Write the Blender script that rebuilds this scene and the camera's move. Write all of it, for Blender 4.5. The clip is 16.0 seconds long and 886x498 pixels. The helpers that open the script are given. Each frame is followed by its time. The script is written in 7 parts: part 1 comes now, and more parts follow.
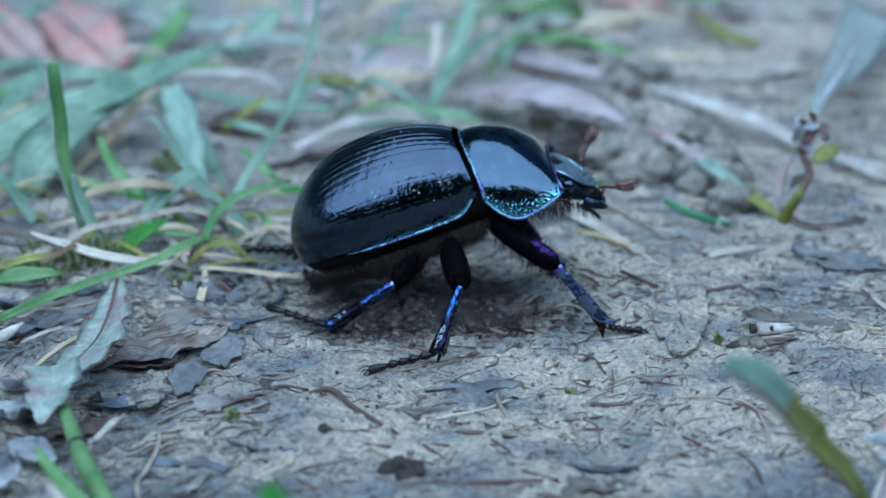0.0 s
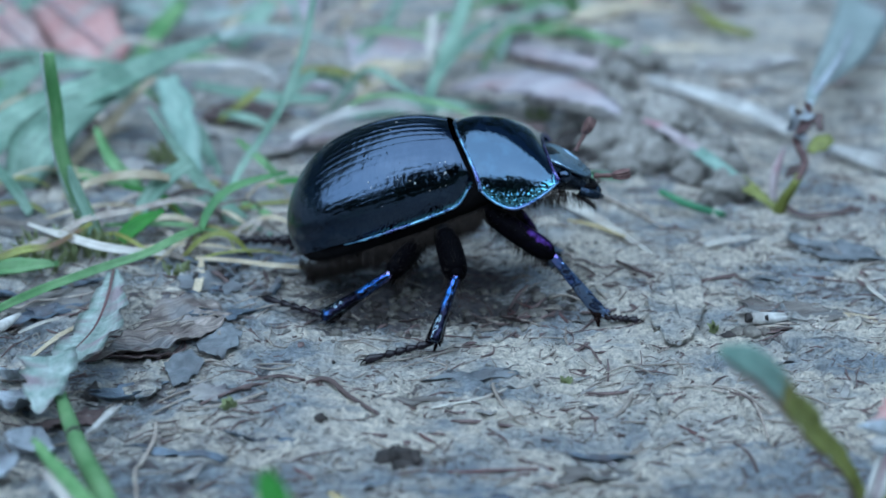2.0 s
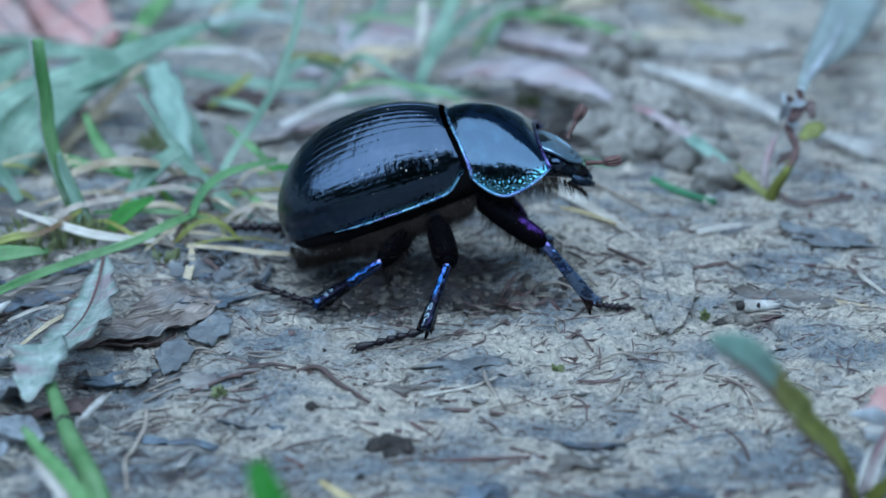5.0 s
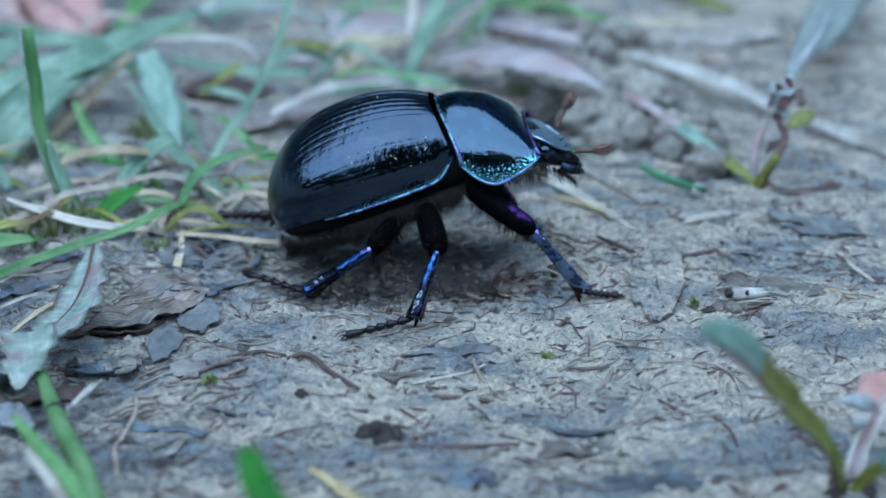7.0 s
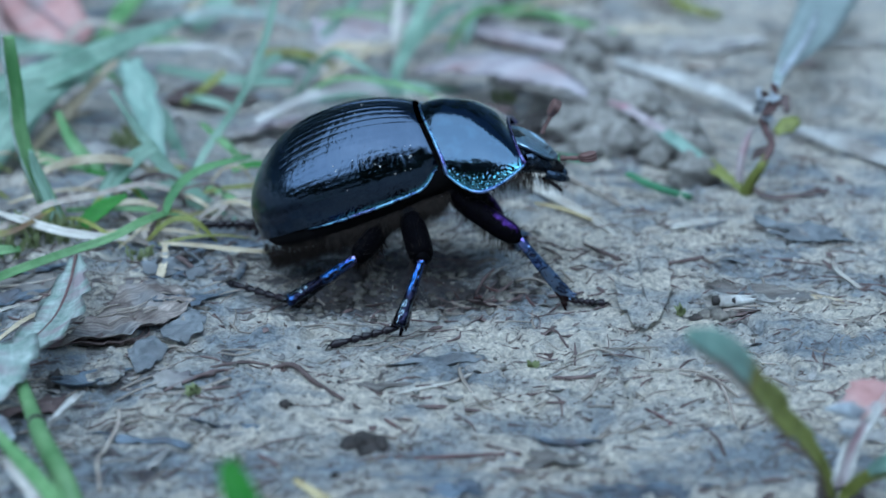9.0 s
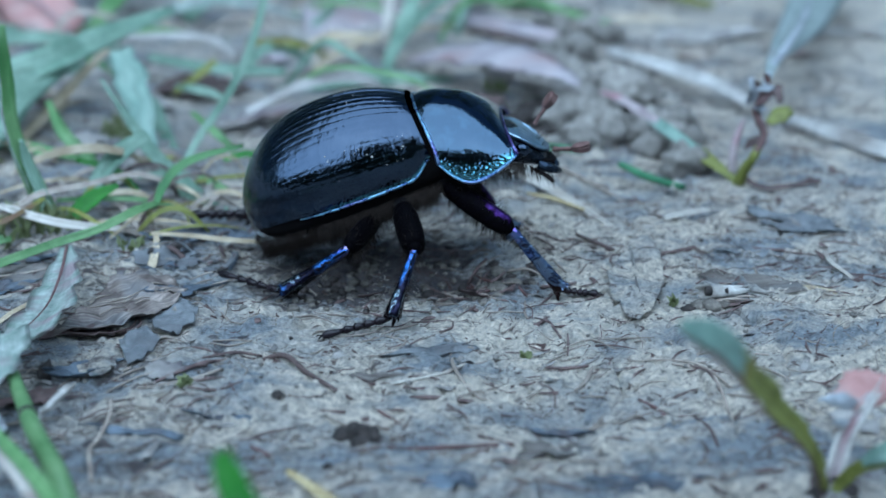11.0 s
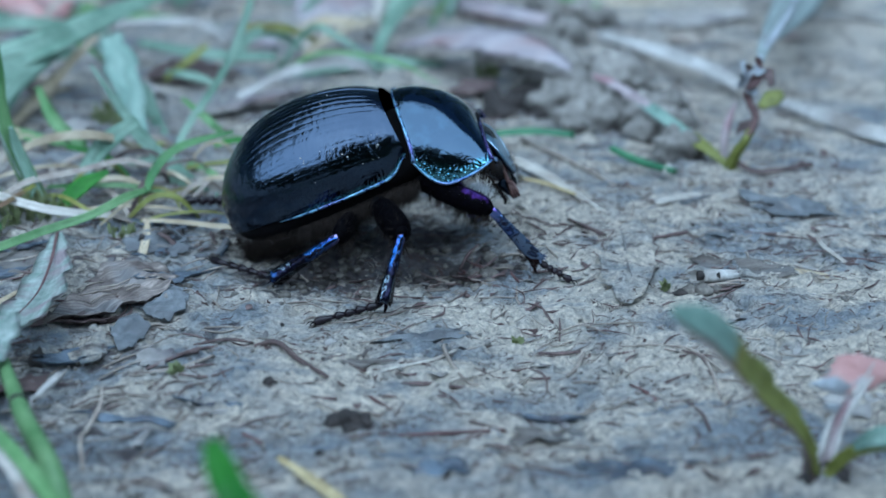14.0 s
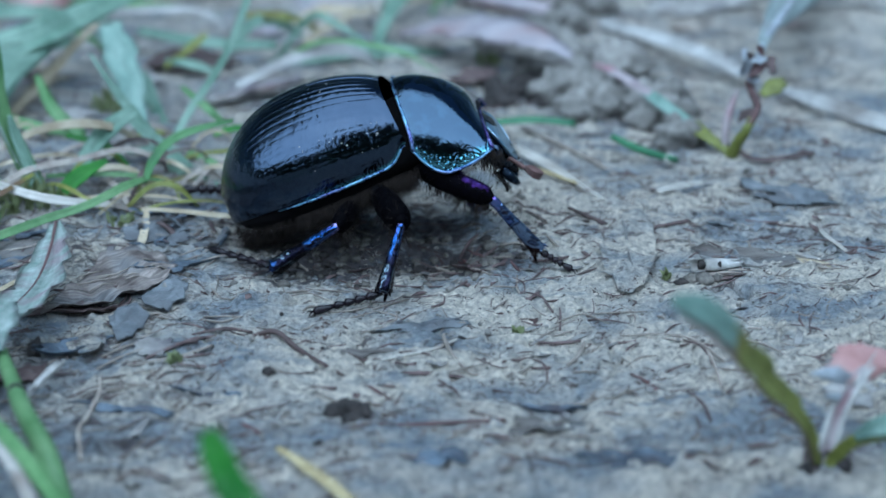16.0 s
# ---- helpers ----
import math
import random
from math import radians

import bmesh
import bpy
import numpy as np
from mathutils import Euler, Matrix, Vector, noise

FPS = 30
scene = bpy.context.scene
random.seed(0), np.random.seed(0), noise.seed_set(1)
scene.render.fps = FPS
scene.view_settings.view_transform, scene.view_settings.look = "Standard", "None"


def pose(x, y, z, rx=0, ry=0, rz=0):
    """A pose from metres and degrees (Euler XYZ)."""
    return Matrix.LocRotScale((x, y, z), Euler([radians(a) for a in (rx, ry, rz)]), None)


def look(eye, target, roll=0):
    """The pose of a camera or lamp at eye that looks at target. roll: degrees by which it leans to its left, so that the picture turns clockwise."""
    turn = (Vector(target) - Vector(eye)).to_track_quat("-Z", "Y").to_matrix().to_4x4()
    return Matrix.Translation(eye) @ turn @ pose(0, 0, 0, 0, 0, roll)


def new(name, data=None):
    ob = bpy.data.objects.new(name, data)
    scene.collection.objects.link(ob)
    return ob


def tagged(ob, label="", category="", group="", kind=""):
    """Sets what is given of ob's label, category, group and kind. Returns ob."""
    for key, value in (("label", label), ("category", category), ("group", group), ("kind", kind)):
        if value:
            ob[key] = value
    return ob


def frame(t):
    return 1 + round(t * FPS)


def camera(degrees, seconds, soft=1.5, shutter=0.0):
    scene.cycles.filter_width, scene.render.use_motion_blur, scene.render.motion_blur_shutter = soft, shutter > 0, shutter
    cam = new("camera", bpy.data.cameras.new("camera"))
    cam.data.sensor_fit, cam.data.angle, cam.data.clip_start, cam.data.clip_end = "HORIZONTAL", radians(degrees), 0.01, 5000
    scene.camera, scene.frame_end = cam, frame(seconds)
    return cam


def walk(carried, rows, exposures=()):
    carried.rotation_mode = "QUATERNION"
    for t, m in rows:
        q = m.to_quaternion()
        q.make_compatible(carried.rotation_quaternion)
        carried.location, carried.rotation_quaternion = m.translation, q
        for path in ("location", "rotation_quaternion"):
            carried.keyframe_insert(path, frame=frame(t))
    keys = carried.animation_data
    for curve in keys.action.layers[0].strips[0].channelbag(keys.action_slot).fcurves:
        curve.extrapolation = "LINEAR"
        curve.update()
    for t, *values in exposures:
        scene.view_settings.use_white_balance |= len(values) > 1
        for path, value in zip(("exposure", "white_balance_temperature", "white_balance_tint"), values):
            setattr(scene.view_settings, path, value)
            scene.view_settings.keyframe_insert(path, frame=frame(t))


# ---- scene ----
# The camera, held by hand close to the ground.
cam = camera(30, 16.0, soft=1.6)
cam.data.dof.use_dof = True
cam.data.dof.focus_distance = 0.0925
cam.data.dof.aperture_fstop = 41.0
PATH = [
    (0, pose(0.000000, -0.103366, 0.037622, 70.000, 0.000, 0.000)),
    (0.5, pose(0.000045, -0.103139, 0.037540, 69.989, 0.058, -0.023)),
    (1, pose(0.000062, -0.103355, 0.037566, 69.882, 0.046, -0.053)),
    (1.5, pose(0.000018, -0.103419, 0.037545, 69.824, 0.024, -0.075)),
    (2, pose(0.000019, -0.103623, 0.037598, 69.726, 0.049, -0.155)),
    (2.5, pose(-0.000057, -0.103445, 0.037658, 69.669, 0.004, -0.191)),
    (3, pose(-0.000025, -0.103446, 0.037589, 69.647, -0.093, -0.185)),
    (3.5, pose(-0.000052, -0.103454, 0.037600, 69.543, -0.100, -0.263)),
    (4, pose(-0.000031, -0.103326, 0.037580, 69.453, -0.096, -0.325)),
    (6.5, pose(-0.000010, -0.103351, 0.037578, 68.915, -0.122, -0.694)),
    (7, pose(0.000030, -0.103522, 0.037579, 68.860, -0.180, -0.771)),
    (7.5, pose(-0.000003, -0.103397, 0.037650, 69.110, -0.097, -0.924)),
    (8, pose(0.000106, -0.102729, 0.037511, 69.223, -0.138, -0.952)),
    (8.5, pose(0.000143, -0.103088, 0.037506, 69.110, -0.145, -1.104)),
    (9, pose(0.000198, -0.102964, 0.037426, 69.123, -0.073, -1.265)),
    (11.5, pose(0.000067, -0.102705, 0.037382, 68.621, -0.178, -1.657)),
    (12, pose(0.000112, -0.102675, 0.037423, 68.512, -0.092, -1.749)),
    (12.5, pose(0.000158, -0.102660, 0.037335, 68.455, -0.076, -1.796)),
    (13, pose(0.000156, -0.102606, 0.037393, 68.330, -0.119, -1.847)),
    (13.5, pose(0.000123, -0.102663, 0.037328, 68.317, -0.122, -1.865)),
    (14, pose(0.000183, -0.102519, 0.037418, 68.194, -0.067, -1.884)),
    (14.5, pose(0.000267, -0.102154, 0.037283, 68.161, 0.041, -1.947)),
    (15, pose(0.000412, -0.102040, 0.037230, 68.046, 0.012, -1.891)),
    (15.5, pose(0.000265, -0.102204, 0.037326, 67.897, 0.037, -1.918)),
    (16, pose(0.000338, -0.102169, 0.037277, 67.813, -0.012, -1.812)),
]
walk(cam, PATH, [(0.0, 0.89, 5030, -3), (11.5, 0.89, 5030, -3), (12.5, 0.84, 5030, -3), (16.0, 0.84, 5030, -3)])

# Light: an overcast evening sky over a woodland path.
world = bpy.data.worlds.new("world")
scene.world = world
world.use_nodes = True
wn = world.node_tree.nodes
sky = wn.new("ShaderNodeTexSky")
sky.sky_type, sky.sun_disc = "NISHITA", False
sky.sun_elevation, sky.sun_rotation = radians(56), radians(202)
wn["Background"].inputs["Strength"].default_value = 0.05
world.node_tree.links.new(sky.outputs["Color"], wn["Background"].inputs["Color"])
sun = new("sun", bpy.data.lights.new("sun", "SUN"))
sun.data.energy, sun.data.angle, sun.data.color = 3.5, radians(118), (0.89, 0.94, 1.0)
sun.matrix_world = look((-0.21, -0.52, 0.83), (0, 0, 0))

# ---- materials ----
MM = 0.001


def link(tree, a, b):
    tree.links.new(a, b)


def surface(name, dark, light, grain, rough=0.7, bump=0.3, depth=0.0001, metal=0.0, coat=0.0, spec=0.5,
            stain=None, stain_size=0.2, ripple=8, stretch=(1, 1, 1), sheen=0.0, vary=0.0, through_light=0.0, spread=(0.35, 0.65), veins=0.0):
    """A grained surface: two colours mixed by noise of that many grains a metre, with stains at a coarser scale."""
    m = bpy.data.materials.new(name)
    m.use_nodes = True
    t = m.node_tree
    b = t.nodes["Principled BSDF"]
    co = t.nodes.new("ShaderNodeTexCoord")
    mp = t.nodes.new("ShaderNodeMapping")
    mp.inputs["Scale"].default_value = stretch
    link(t, co.outputs["Object"], mp.inputs["Vector"])
    n = t.nodes.new("ShaderNodeTexNoise")
    n.inputs["Scale"].default_value, n.inputs["Detail"].default_value, n.inputs["Roughness"].default_value = grain, 6, 0.65
    link(t, mp.outputs["Vector"], n.inputs["Vector"])
    r = t.nodes.new("ShaderNodeValToRGB")
    r.color_ramp.elements[0].position, r.color_ramp.elements[1].position = spread
    r.color_ramp.elements[0].color, r.color_ramp.elements[1].color = (*dark, 1), (*light, 1)
    link(t, n.outputs["Fac"], r.inputs["Fac"])
    colour = r.outputs["Color"]
    if stain:
        n2 = t.nodes.new("ShaderNodeTexNoise")
        n2.inputs["Scale"].default_value, n2.inputs["Detail"].default_value = grain * stain_size, 4
        link(t, mp.outputs["Vector"], n2.inputs["Vector"])
        r2 = t.nodes.new("ShaderNodeValToRGB")
        r2.color_ramp.elements[0].position, r2.color_ramp.elements[1].position = 0.5, 0.68
        link(t, n2.outputs["Fac"], r2.inputs["Fac"])
        mx = t.nodes.new("ShaderNodeMix")
        mx.data_type = "RGBA"
        link(t, r2.outputs["Color"], mx.inputs["Factor"])
        link(t, colour, mx.inputs["A"])
        mx.inputs["B"].default_value = (*stain, 1)
        colour = mx.outputs["Result"]
    if veins:
        at = t.nodes.new("ShaderNodeAttribute")
        at.attribute_name = "across"
        al = t.nodes.new("ShaderNodeAttribute")
        al.attribute_name = "along"
        cb = t.nodes.new("ShaderNodeCombineXYZ")
        link(t, at.outputs["Fac"], cb.inputs["X"])
        link(t, al.outputs["Fac"], cb.inputs["Y"])
        vm = t.nodes.new("ShaderNodeMapping")
        vm.inputs["Scale"].default_value = (7, 1.2, 1)
        link(t, cb.outputs["Vector"], vm.inputs["Vector"])
        nv = t.nodes.new("ShaderNodeTexNoise")
        nv.inputs["Scale"].default_value, nv.inputs["Detail"].default_value = 1.0, 4
        link(t, vm.outputs["Vector"], nv.inputs["Vector"])
        rv = t.nodes.new("ShaderNodeMapRange")
        rv.inputs["From Min"].default_value, rv.inputs["From Max"].default_value = 0.3, 0.7
        rv.inputs["To Min"].default_value, rv.inputs["To Max"].default_value = 1 - veins, 1 + veins
        link(t, nv.outputs["Fac"], rv.inputs["Value"])
        hv = t.nodes.new("ShaderNodeHueSaturation")
        link(t, rv.outputs["Result"], hv.inputs["Value"])
        link(t, colour, hv.inputs["Color"])
        colour = hv.outputs["Color"]
    if vary:
        info = t.nodes.new("ShaderNodeObjectInfo")
        rng = t.nodes.new("ShaderNodeMapRange")
        rng.inputs["To Min"].default_value, rng.inputs["To Max"].default_value = 1 - vary, 1 + vary
        link(t, info.outputs["Random"], rng.inputs["Value"])
        hs = t.nodes.new("ShaderNodeHueSaturation")
        link(t, rng.outputs["Result"], hs.inputs["Value"])
        link(t, colour, hs.inputs["Color"])
        colour = hs.outputs["Color"]
    link(t, colour, b.inputs["Base Color"])
    b.inputs["Metallic"].default_value = metal
    b.inputs["Specular IOR Level"].default_value = spec
    b.inputs["Coat Weight"].default_value, b.inputs["Coat Roughness"].default_value = coat, 0.06
    b.inputs["Sheen Weight"].default_value = sheen
    rr = t.nodes.new("ShaderNodeMapRange")
    rr.inputs["To Min"].default_value, rr.inputs["To Max"].default_value = rough * 0.8, min(1.0, rough * 1.2)
    link(t, n.outputs["Fac"], rr.inputs["Value"])
    link(t, rr.outputs["Result"], b.inputs["Roughness"])
    if bump:
        n3 = t.nodes.new("ShaderNodeTexNoise")
        n3.inputs["Scale"].default_value, n3.inputs["Detail"].default_value = grain * 1.7, ripple
        n3.inputs["Roughness"].default_value = 0.7
        link(t, mp.outputs["Vector"], n3.inputs["Vector"])
        bp = t.nodes.new("ShaderNodeBump")
        bp.inputs["Strength"].default_value, bp.inputs["Distance"].default_value = bump, depth
        link(t, nv.outputs["Fac"] if veins >= 0.5 else n3.outputs["Fac"], bp.inputs["Height"])
        link(t, bp.outputs["Normal"], b.inputs["Normal"])
    if through_light:
        tr = t.nodes.new("ShaderNodeBsdfTranslucent")
        link(t, colour, tr.inputs["Color"])
        ms = t.nodes.new("ShaderNodeMixShader")
        ms.inputs["Fac"].default_value = through_light
        out = t.nodes["Material Output"]
        link(t, b.outputs["BSDF"], ms.inputs[1])
        link(t, tr.outputs["BSDF"], ms.inputs[2])
        link(t, ms.outputs["Shader"], out.inputs["Surface"])
    return m


def chitin(name, stops, rough, wrinkle=0.4, pits=1.0, jitter=0.3, stretch=(0.4, 1, 1), gloss=(0.0, 1.0), spec=0.3):
    """Beetle shell: colours along the part's own tint, fine wrinkles all over, punctures where the part is pitted."""
    m = bpy.data.materials.new(name)
    m.use_nodes = True
    t = m.node_tree
    b = t.nodes["Principled BSDF"]
    mp = t.nodes.new("ShaderNodeMapping")
    mp.inputs["Scale"].default_value = stretch
    link(t, t.nodes.new("ShaderNodeTexCoord").outputs["Object"], mp.inputs["Vector"])

    def noise(scale, detail, even=True):
        n = t.nodes.new("ShaderNodeTexNoise")
        n.inputs["Scale"].default_value, n.inputs["Detail"].default_value = scale, detail
        link(t, mp.outputs["Vector"], n.inputs["Vector"])
        return n.outputs["Fac"]
    tint, pitted = t.nodes.new("ShaderNodeAttribute"), t.nodes.new("ShaderNodeAttribute")
    tint.attribute_name, pitted.attribute_name = "tint", "pitted"
    sway = t.nodes.new("ShaderNodeMapRange")
    sway.inputs["From Min"].default_value, sway.inputs["From Max"].default_value = 0.3, 0.7
    sway.inputs["To Min"].default_value, sway.inputs["To Max"].default_value = -jitter, jitter
    link(t, noise(1500, 4), sway.inputs["Value"])
    place = t.nodes.new("ShaderNodeMath")
    link(t, tint.outputs["Fac"], place.inputs[0])
    link(t, sway.outputs["Result"], place.inputs[1])
    r = t.nodes.new("ShaderNodeValToRGB")
    while len(r.color_ramp.elements) < len(stops):
        r.color_ramp.elements.new(0.5)
    for e, (at, colour) in zip(r.color_ramp.elements, stops):
        e.position, e.color = at, (*colour, 1)
    link(t, place.outputs["Value"], r.inputs["Fac"])
    link(t, r.outputs["Color"], b.inputs["Base Color"])
    shine = t.nodes.new("ShaderNodeMapRange")
    shine.inputs["From Min"].default_value, shine.inputs["From Max"].default_value = gloss
    link(t, place.outputs["Value"], shine.inputs["Value"])
    link(t, shine.outputs["Result"], b.inputs["Metallic"])
    b.inputs["Specular IOR Level"].default_value = spec
    rr = t.nodes.new("ShaderNodeMapRange")
    rr.inputs["To Min"].default_value, rr.inputs["To Max"].default_value = rough * 0.7, rough * 1.3
    link(t, noise(900, 3), rr.inputs["Value"])
    link(t, rr.outputs["Result"], b.inputs["Roughness"])
    b1, b2 = t.nodes.new("ShaderNodeBump"), t.nodes.new("ShaderNodeBump")
    b1.inputs["Strength"].default_value, b1.inputs["Distance"].default_value = wrinkle, 0.00005
    link(t, noise(1900, 4), b1.inputs["Height"])
    cells = t.nodes.new("ShaderNodeTexVoronoi")
    cells.inputs["Scale"].default_value = 5200
    link(t, mp.outputs["Vector"], cells.inputs["Vector"])
    deep = t.nodes.new("ShaderNodeMath")
    deep.operation = "MULTIPLY"
    deep.inputs[1].default_value = pits
    link(t, pitted.outputs["Fac"], deep.inputs[0])
    link(t, deep.outputs["Value"], b2.inputs["Strength"])
    b2.inputs["Distance"].default_value = 0.00012
    link(t, cells.outputs["Distance"], b2.inputs["Height"])
    link(t, b1.outputs["Normal"], b2.inputs["Normal"])
    link(t, b2.outputs["Normal"], b.inputs["Normal"])
    return m


def soil_surface():
    """Trodden clay: tan and blue-grey patches, dark humus stains with the beetle's shade painted in, pits and crumbs,
    damp spots with a low sheen.
    """
    m = bpy.data.materials.new("clay_soil")
    m.use_nodes = True
    t = m.node_tree
    b = t.nodes["Principled BSDF"]
    co = t.nodes.new("ShaderNodeTexCoord").outputs["Object"]

    def grain(scale, detail, rough, stretch=(1, 1, 1), warp=0.0):
        mp = t.nodes.new("ShaderNodeMapping")
        mp.inputs["Scale"].default_value = stretch
        link(t, co, mp.inputs["Vector"])
        n = t.nodes.new("ShaderNodeTexNoise")
        n.inputs["Scale"].default_value, n.inputs["Detail"].default_value = scale, detail
        n.inputs["Roughness"].default_value, n.inputs["Distortion"].default_value = rough, warp
        link(t, mp.outputs["Vector"], n.inputs["Vector"])
        return n.outputs["Fac"]

    def ramp(fac, lo, hi, a, c):
        r = t.nodes.new("ShaderNodeValToRGB")
        r.color_ramp.elements[0].position, r.color_ramp.elements[1].position = lo, hi
        r.color_ramp.elements[0].color, r.color_ramp.elements[1].color = (*a, 1), (*c, 1)
        link(t, fac, r.inputs["Fac"])
        return r.outputs["Color"]

    def mix(a, c, fac, how="MIX"):
        x = t.nodes.new("ShaderNodeMix")
        x.data_type, x.blend_type = "RGBA", how
        for value, socket in ((a, "A"), (c, "B"), (fac, "Factor")):
            if isinstance(value, (int, float)):
                x.inputs[socket].default_value = value
            else:
                link(t, value, x.inputs[socket])
        return x.outputs["Result"]
    def add(a, c, k):
        x = t.nodes.new("ShaderNodeMath")
        x.operation = "MULTIPLY_ADD"
        link(t, c, x.inputs[0])
        x.inputs[1].default_value = k
        link(t, a, x.inputs[2])
        return x.outputs["Value"]
    # Stain strength at each point; under the beetle it also paints in shade.
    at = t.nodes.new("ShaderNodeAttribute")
    at.attribute_name = "damp_and_shade"
    damp_and_shade = at.outputs["Fac"]
    patches = ramp(add(grain(150, 6, 0.62, (1, 1.5, 1), 0.5), damp_and_shade, -0.10), 0.40, 0.58, (0.285, 0.312, 0.345), (0.68, 0.62, 0.535))
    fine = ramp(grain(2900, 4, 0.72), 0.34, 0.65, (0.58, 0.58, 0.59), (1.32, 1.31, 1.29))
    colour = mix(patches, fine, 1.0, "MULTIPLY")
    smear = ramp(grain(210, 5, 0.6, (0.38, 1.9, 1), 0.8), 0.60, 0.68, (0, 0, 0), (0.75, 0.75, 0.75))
    soil_tone = t.nodes.new("ShaderNodeRGB")
    soil_tone.outputs[0].default_value = (0.205, 0.25, 0.31, 1)
    colour = mix(colour, soil_tone.outputs[0], smear)
    dark = ramp(add(grain(430, 8, 0.74, (0.6, 1.6, 1), 1.0), damp_and_shade, 0.17), 0.555, 0.64, (0, 0, 0), (0.95, 0.95, 0.95))
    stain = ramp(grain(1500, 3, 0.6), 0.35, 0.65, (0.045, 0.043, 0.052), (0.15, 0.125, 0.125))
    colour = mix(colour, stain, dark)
    # trodden-in rootlets: thin winding reddish lines, here and there
    for scale, gate_scale, width, tone in ((330, 420, 0.006, (0.10, 0.06, 0.055)), (560, 300, 0.008, (0.12, 0.085, 0.075)), (480, 520, 0.007, (0.55, 0.50, 0.43))):
        line = t.nodes.new("ShaderNodeMath")
        line.operation = "COMPARE"
        link(t, grain(scale, 2.5, 0.5, (0.6, 1.3, 1), 1.5), line.inputs[0])
        line.inputs[1].default_value, line.inputs[2].default_value = 0.5, width
        gate = t.nodes.new("ShaderNodeMath")
        gate.operation = "GREATER_THAN"
        link(t, grain(gate_scale, 2, 0.5), gate.inputs[0])
        gate.inputs[1].default_value = 0.54
        both = t.nodes.new("ShaderNodeMath")
        both.operation = "MULTIPLY"
        link(t, line.outputs["Value"], both.inputs[0])
        link(t, gate.outputs["Value"], both.inputs[1])
        root = t.nodes.new("ShaderNodeRGB")
        root.outputs[0].default_value = (*tone, 1)
        colour = mix(colour, root.outputs[0], both.outputs["Value"])
    flecks = ramp(grain(1700, 4, 0.6, (0.45, 1.5, 1), 0.8), 0.65, 0.69, (0, 0, 0), (0.95, 0.95, 0.95))
    colour = mix(colour, stain, flecks)
    pits = ramp(grain(1300, 2, 0.5, (0.8, 1.3, 1), 0.5), 0.27, 0.34, (0.8, 0.8, 0.8), (0, 0, 0))
    colour = mix(colour, stain, pits)
    link(t, colour, b.inputs["Base Color"])
    link(t, ramp(grain(300, 4, 0.6), 0.35, 0.7, (0.85, 0.85, 0.85), (0.45, 0.45, 0.45)), b.inputs["Roughness"])
    last = None
    for scale, rough, depth, strength, stretch in ((700, 0.6, 0.0006, 0.6, (0.8, 1.3, 1)), (2600, 0.72, 0.0006, 1.0, (1, 1, 1))):
        bp = t.nodes.new("ShaderNodeBump")
        bp.inputs["Strength"].default_value, bp.inputs["Distance"].default_value = strength, depth
        link(t, grain(scale, 7, rough, stretch, 0.4), bp.inputs["Height"])
        if last:
            link(t, last, bp.inputs["Normal"])
        last = bp.outputs["Normal"]
    link(t, last, b.inputs["Normal"])
    return m


M_SOIL = soil_surface()
# Violet metal stops: a gleam painted along the black thigh's upper edge.
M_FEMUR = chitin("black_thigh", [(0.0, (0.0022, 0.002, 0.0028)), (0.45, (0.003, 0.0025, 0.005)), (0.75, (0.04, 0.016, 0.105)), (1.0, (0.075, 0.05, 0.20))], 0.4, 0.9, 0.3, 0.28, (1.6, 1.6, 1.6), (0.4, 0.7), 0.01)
M_SHELL = chitin("black_shell", [(0.0, (0.049, 0.066, 0.101)), (0.3, (0.058, 0.077, 0.116)), (0.6, (0.08, 0.19, 0.27)), (1.0, (0.24, 0.50, 0.62))], 0.11, 1.0, 0.5, 0.16, (1.5, 0.9, 0.9), (-1.0, -0.5))
M_PRONOTUM = chitin("blue_black_shell", [(0.0, (0.056, 0.082, 0.122)), (0.3, (0.066, 0.102, 0.150)), (0.6, (0.11, 0.26, 0.33)), (1.0, (0.26, 0.50, 0.60))], 0.10, 0.36, 0.6, 0.2, (1, 1, 1), (-1.0, -0.5))
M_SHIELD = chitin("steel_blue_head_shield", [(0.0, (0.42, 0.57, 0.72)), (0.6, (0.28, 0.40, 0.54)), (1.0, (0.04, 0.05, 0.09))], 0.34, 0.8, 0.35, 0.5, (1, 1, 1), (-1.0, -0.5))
M_HEAD = chitin("black_head", [(0.0, (0.012, 0.016, 0.024)), (1.0, (0.05, 0.07, 0.11))], 0.3, 1.0, 0.8, 0.4, (1, 1, 1), (-1.0, -0.5))
M_RIM = surface("blue_metal_rim", (0.08, 0.13, 0.28), (0.28, 0.48, 0.66), 1900, 0.28, 0.9, 0.00009, metal=1.0, stain=(0.14, 0.09, 0.34), stain_size=0.25, spread=(0.38, 0.58))
M_VIOLET = surface("violet_metal_rim", (0.05, 0.035, 0.14), (0.22, 0.22, 0.46), 1900, 0.25, 0.9, 0.00009, metal=1.0, spread=(0.42, 0.6))
# Lilac and grey stops are glints painted between the leg's own blue and black.
M_LEG = chitin("blue_black_leg", [(0.0, (0.24, 0.20, 0.38)), (0.10, (0.08, 0.10, 0.36)), (0.30, (0.045, 0.13, 0.42)), (0.46, (0.05, 0.11, 0.30)), (0.54, (0.02, 0.02, 0.045)), (0.64, (0.010, 0.010, 0.018)), (0.69, (0.17, 0.215, 0.26)), (0.74, (0.15, 0.19, 0.23)), (0.78, (0.02, 0.015, 0.02)), (1.0, (0.016, 0.011, 0.013))], 0.26, 1.6, 0.6, 0.09, (0.8, 1, 1), (-1.0, -0.5))
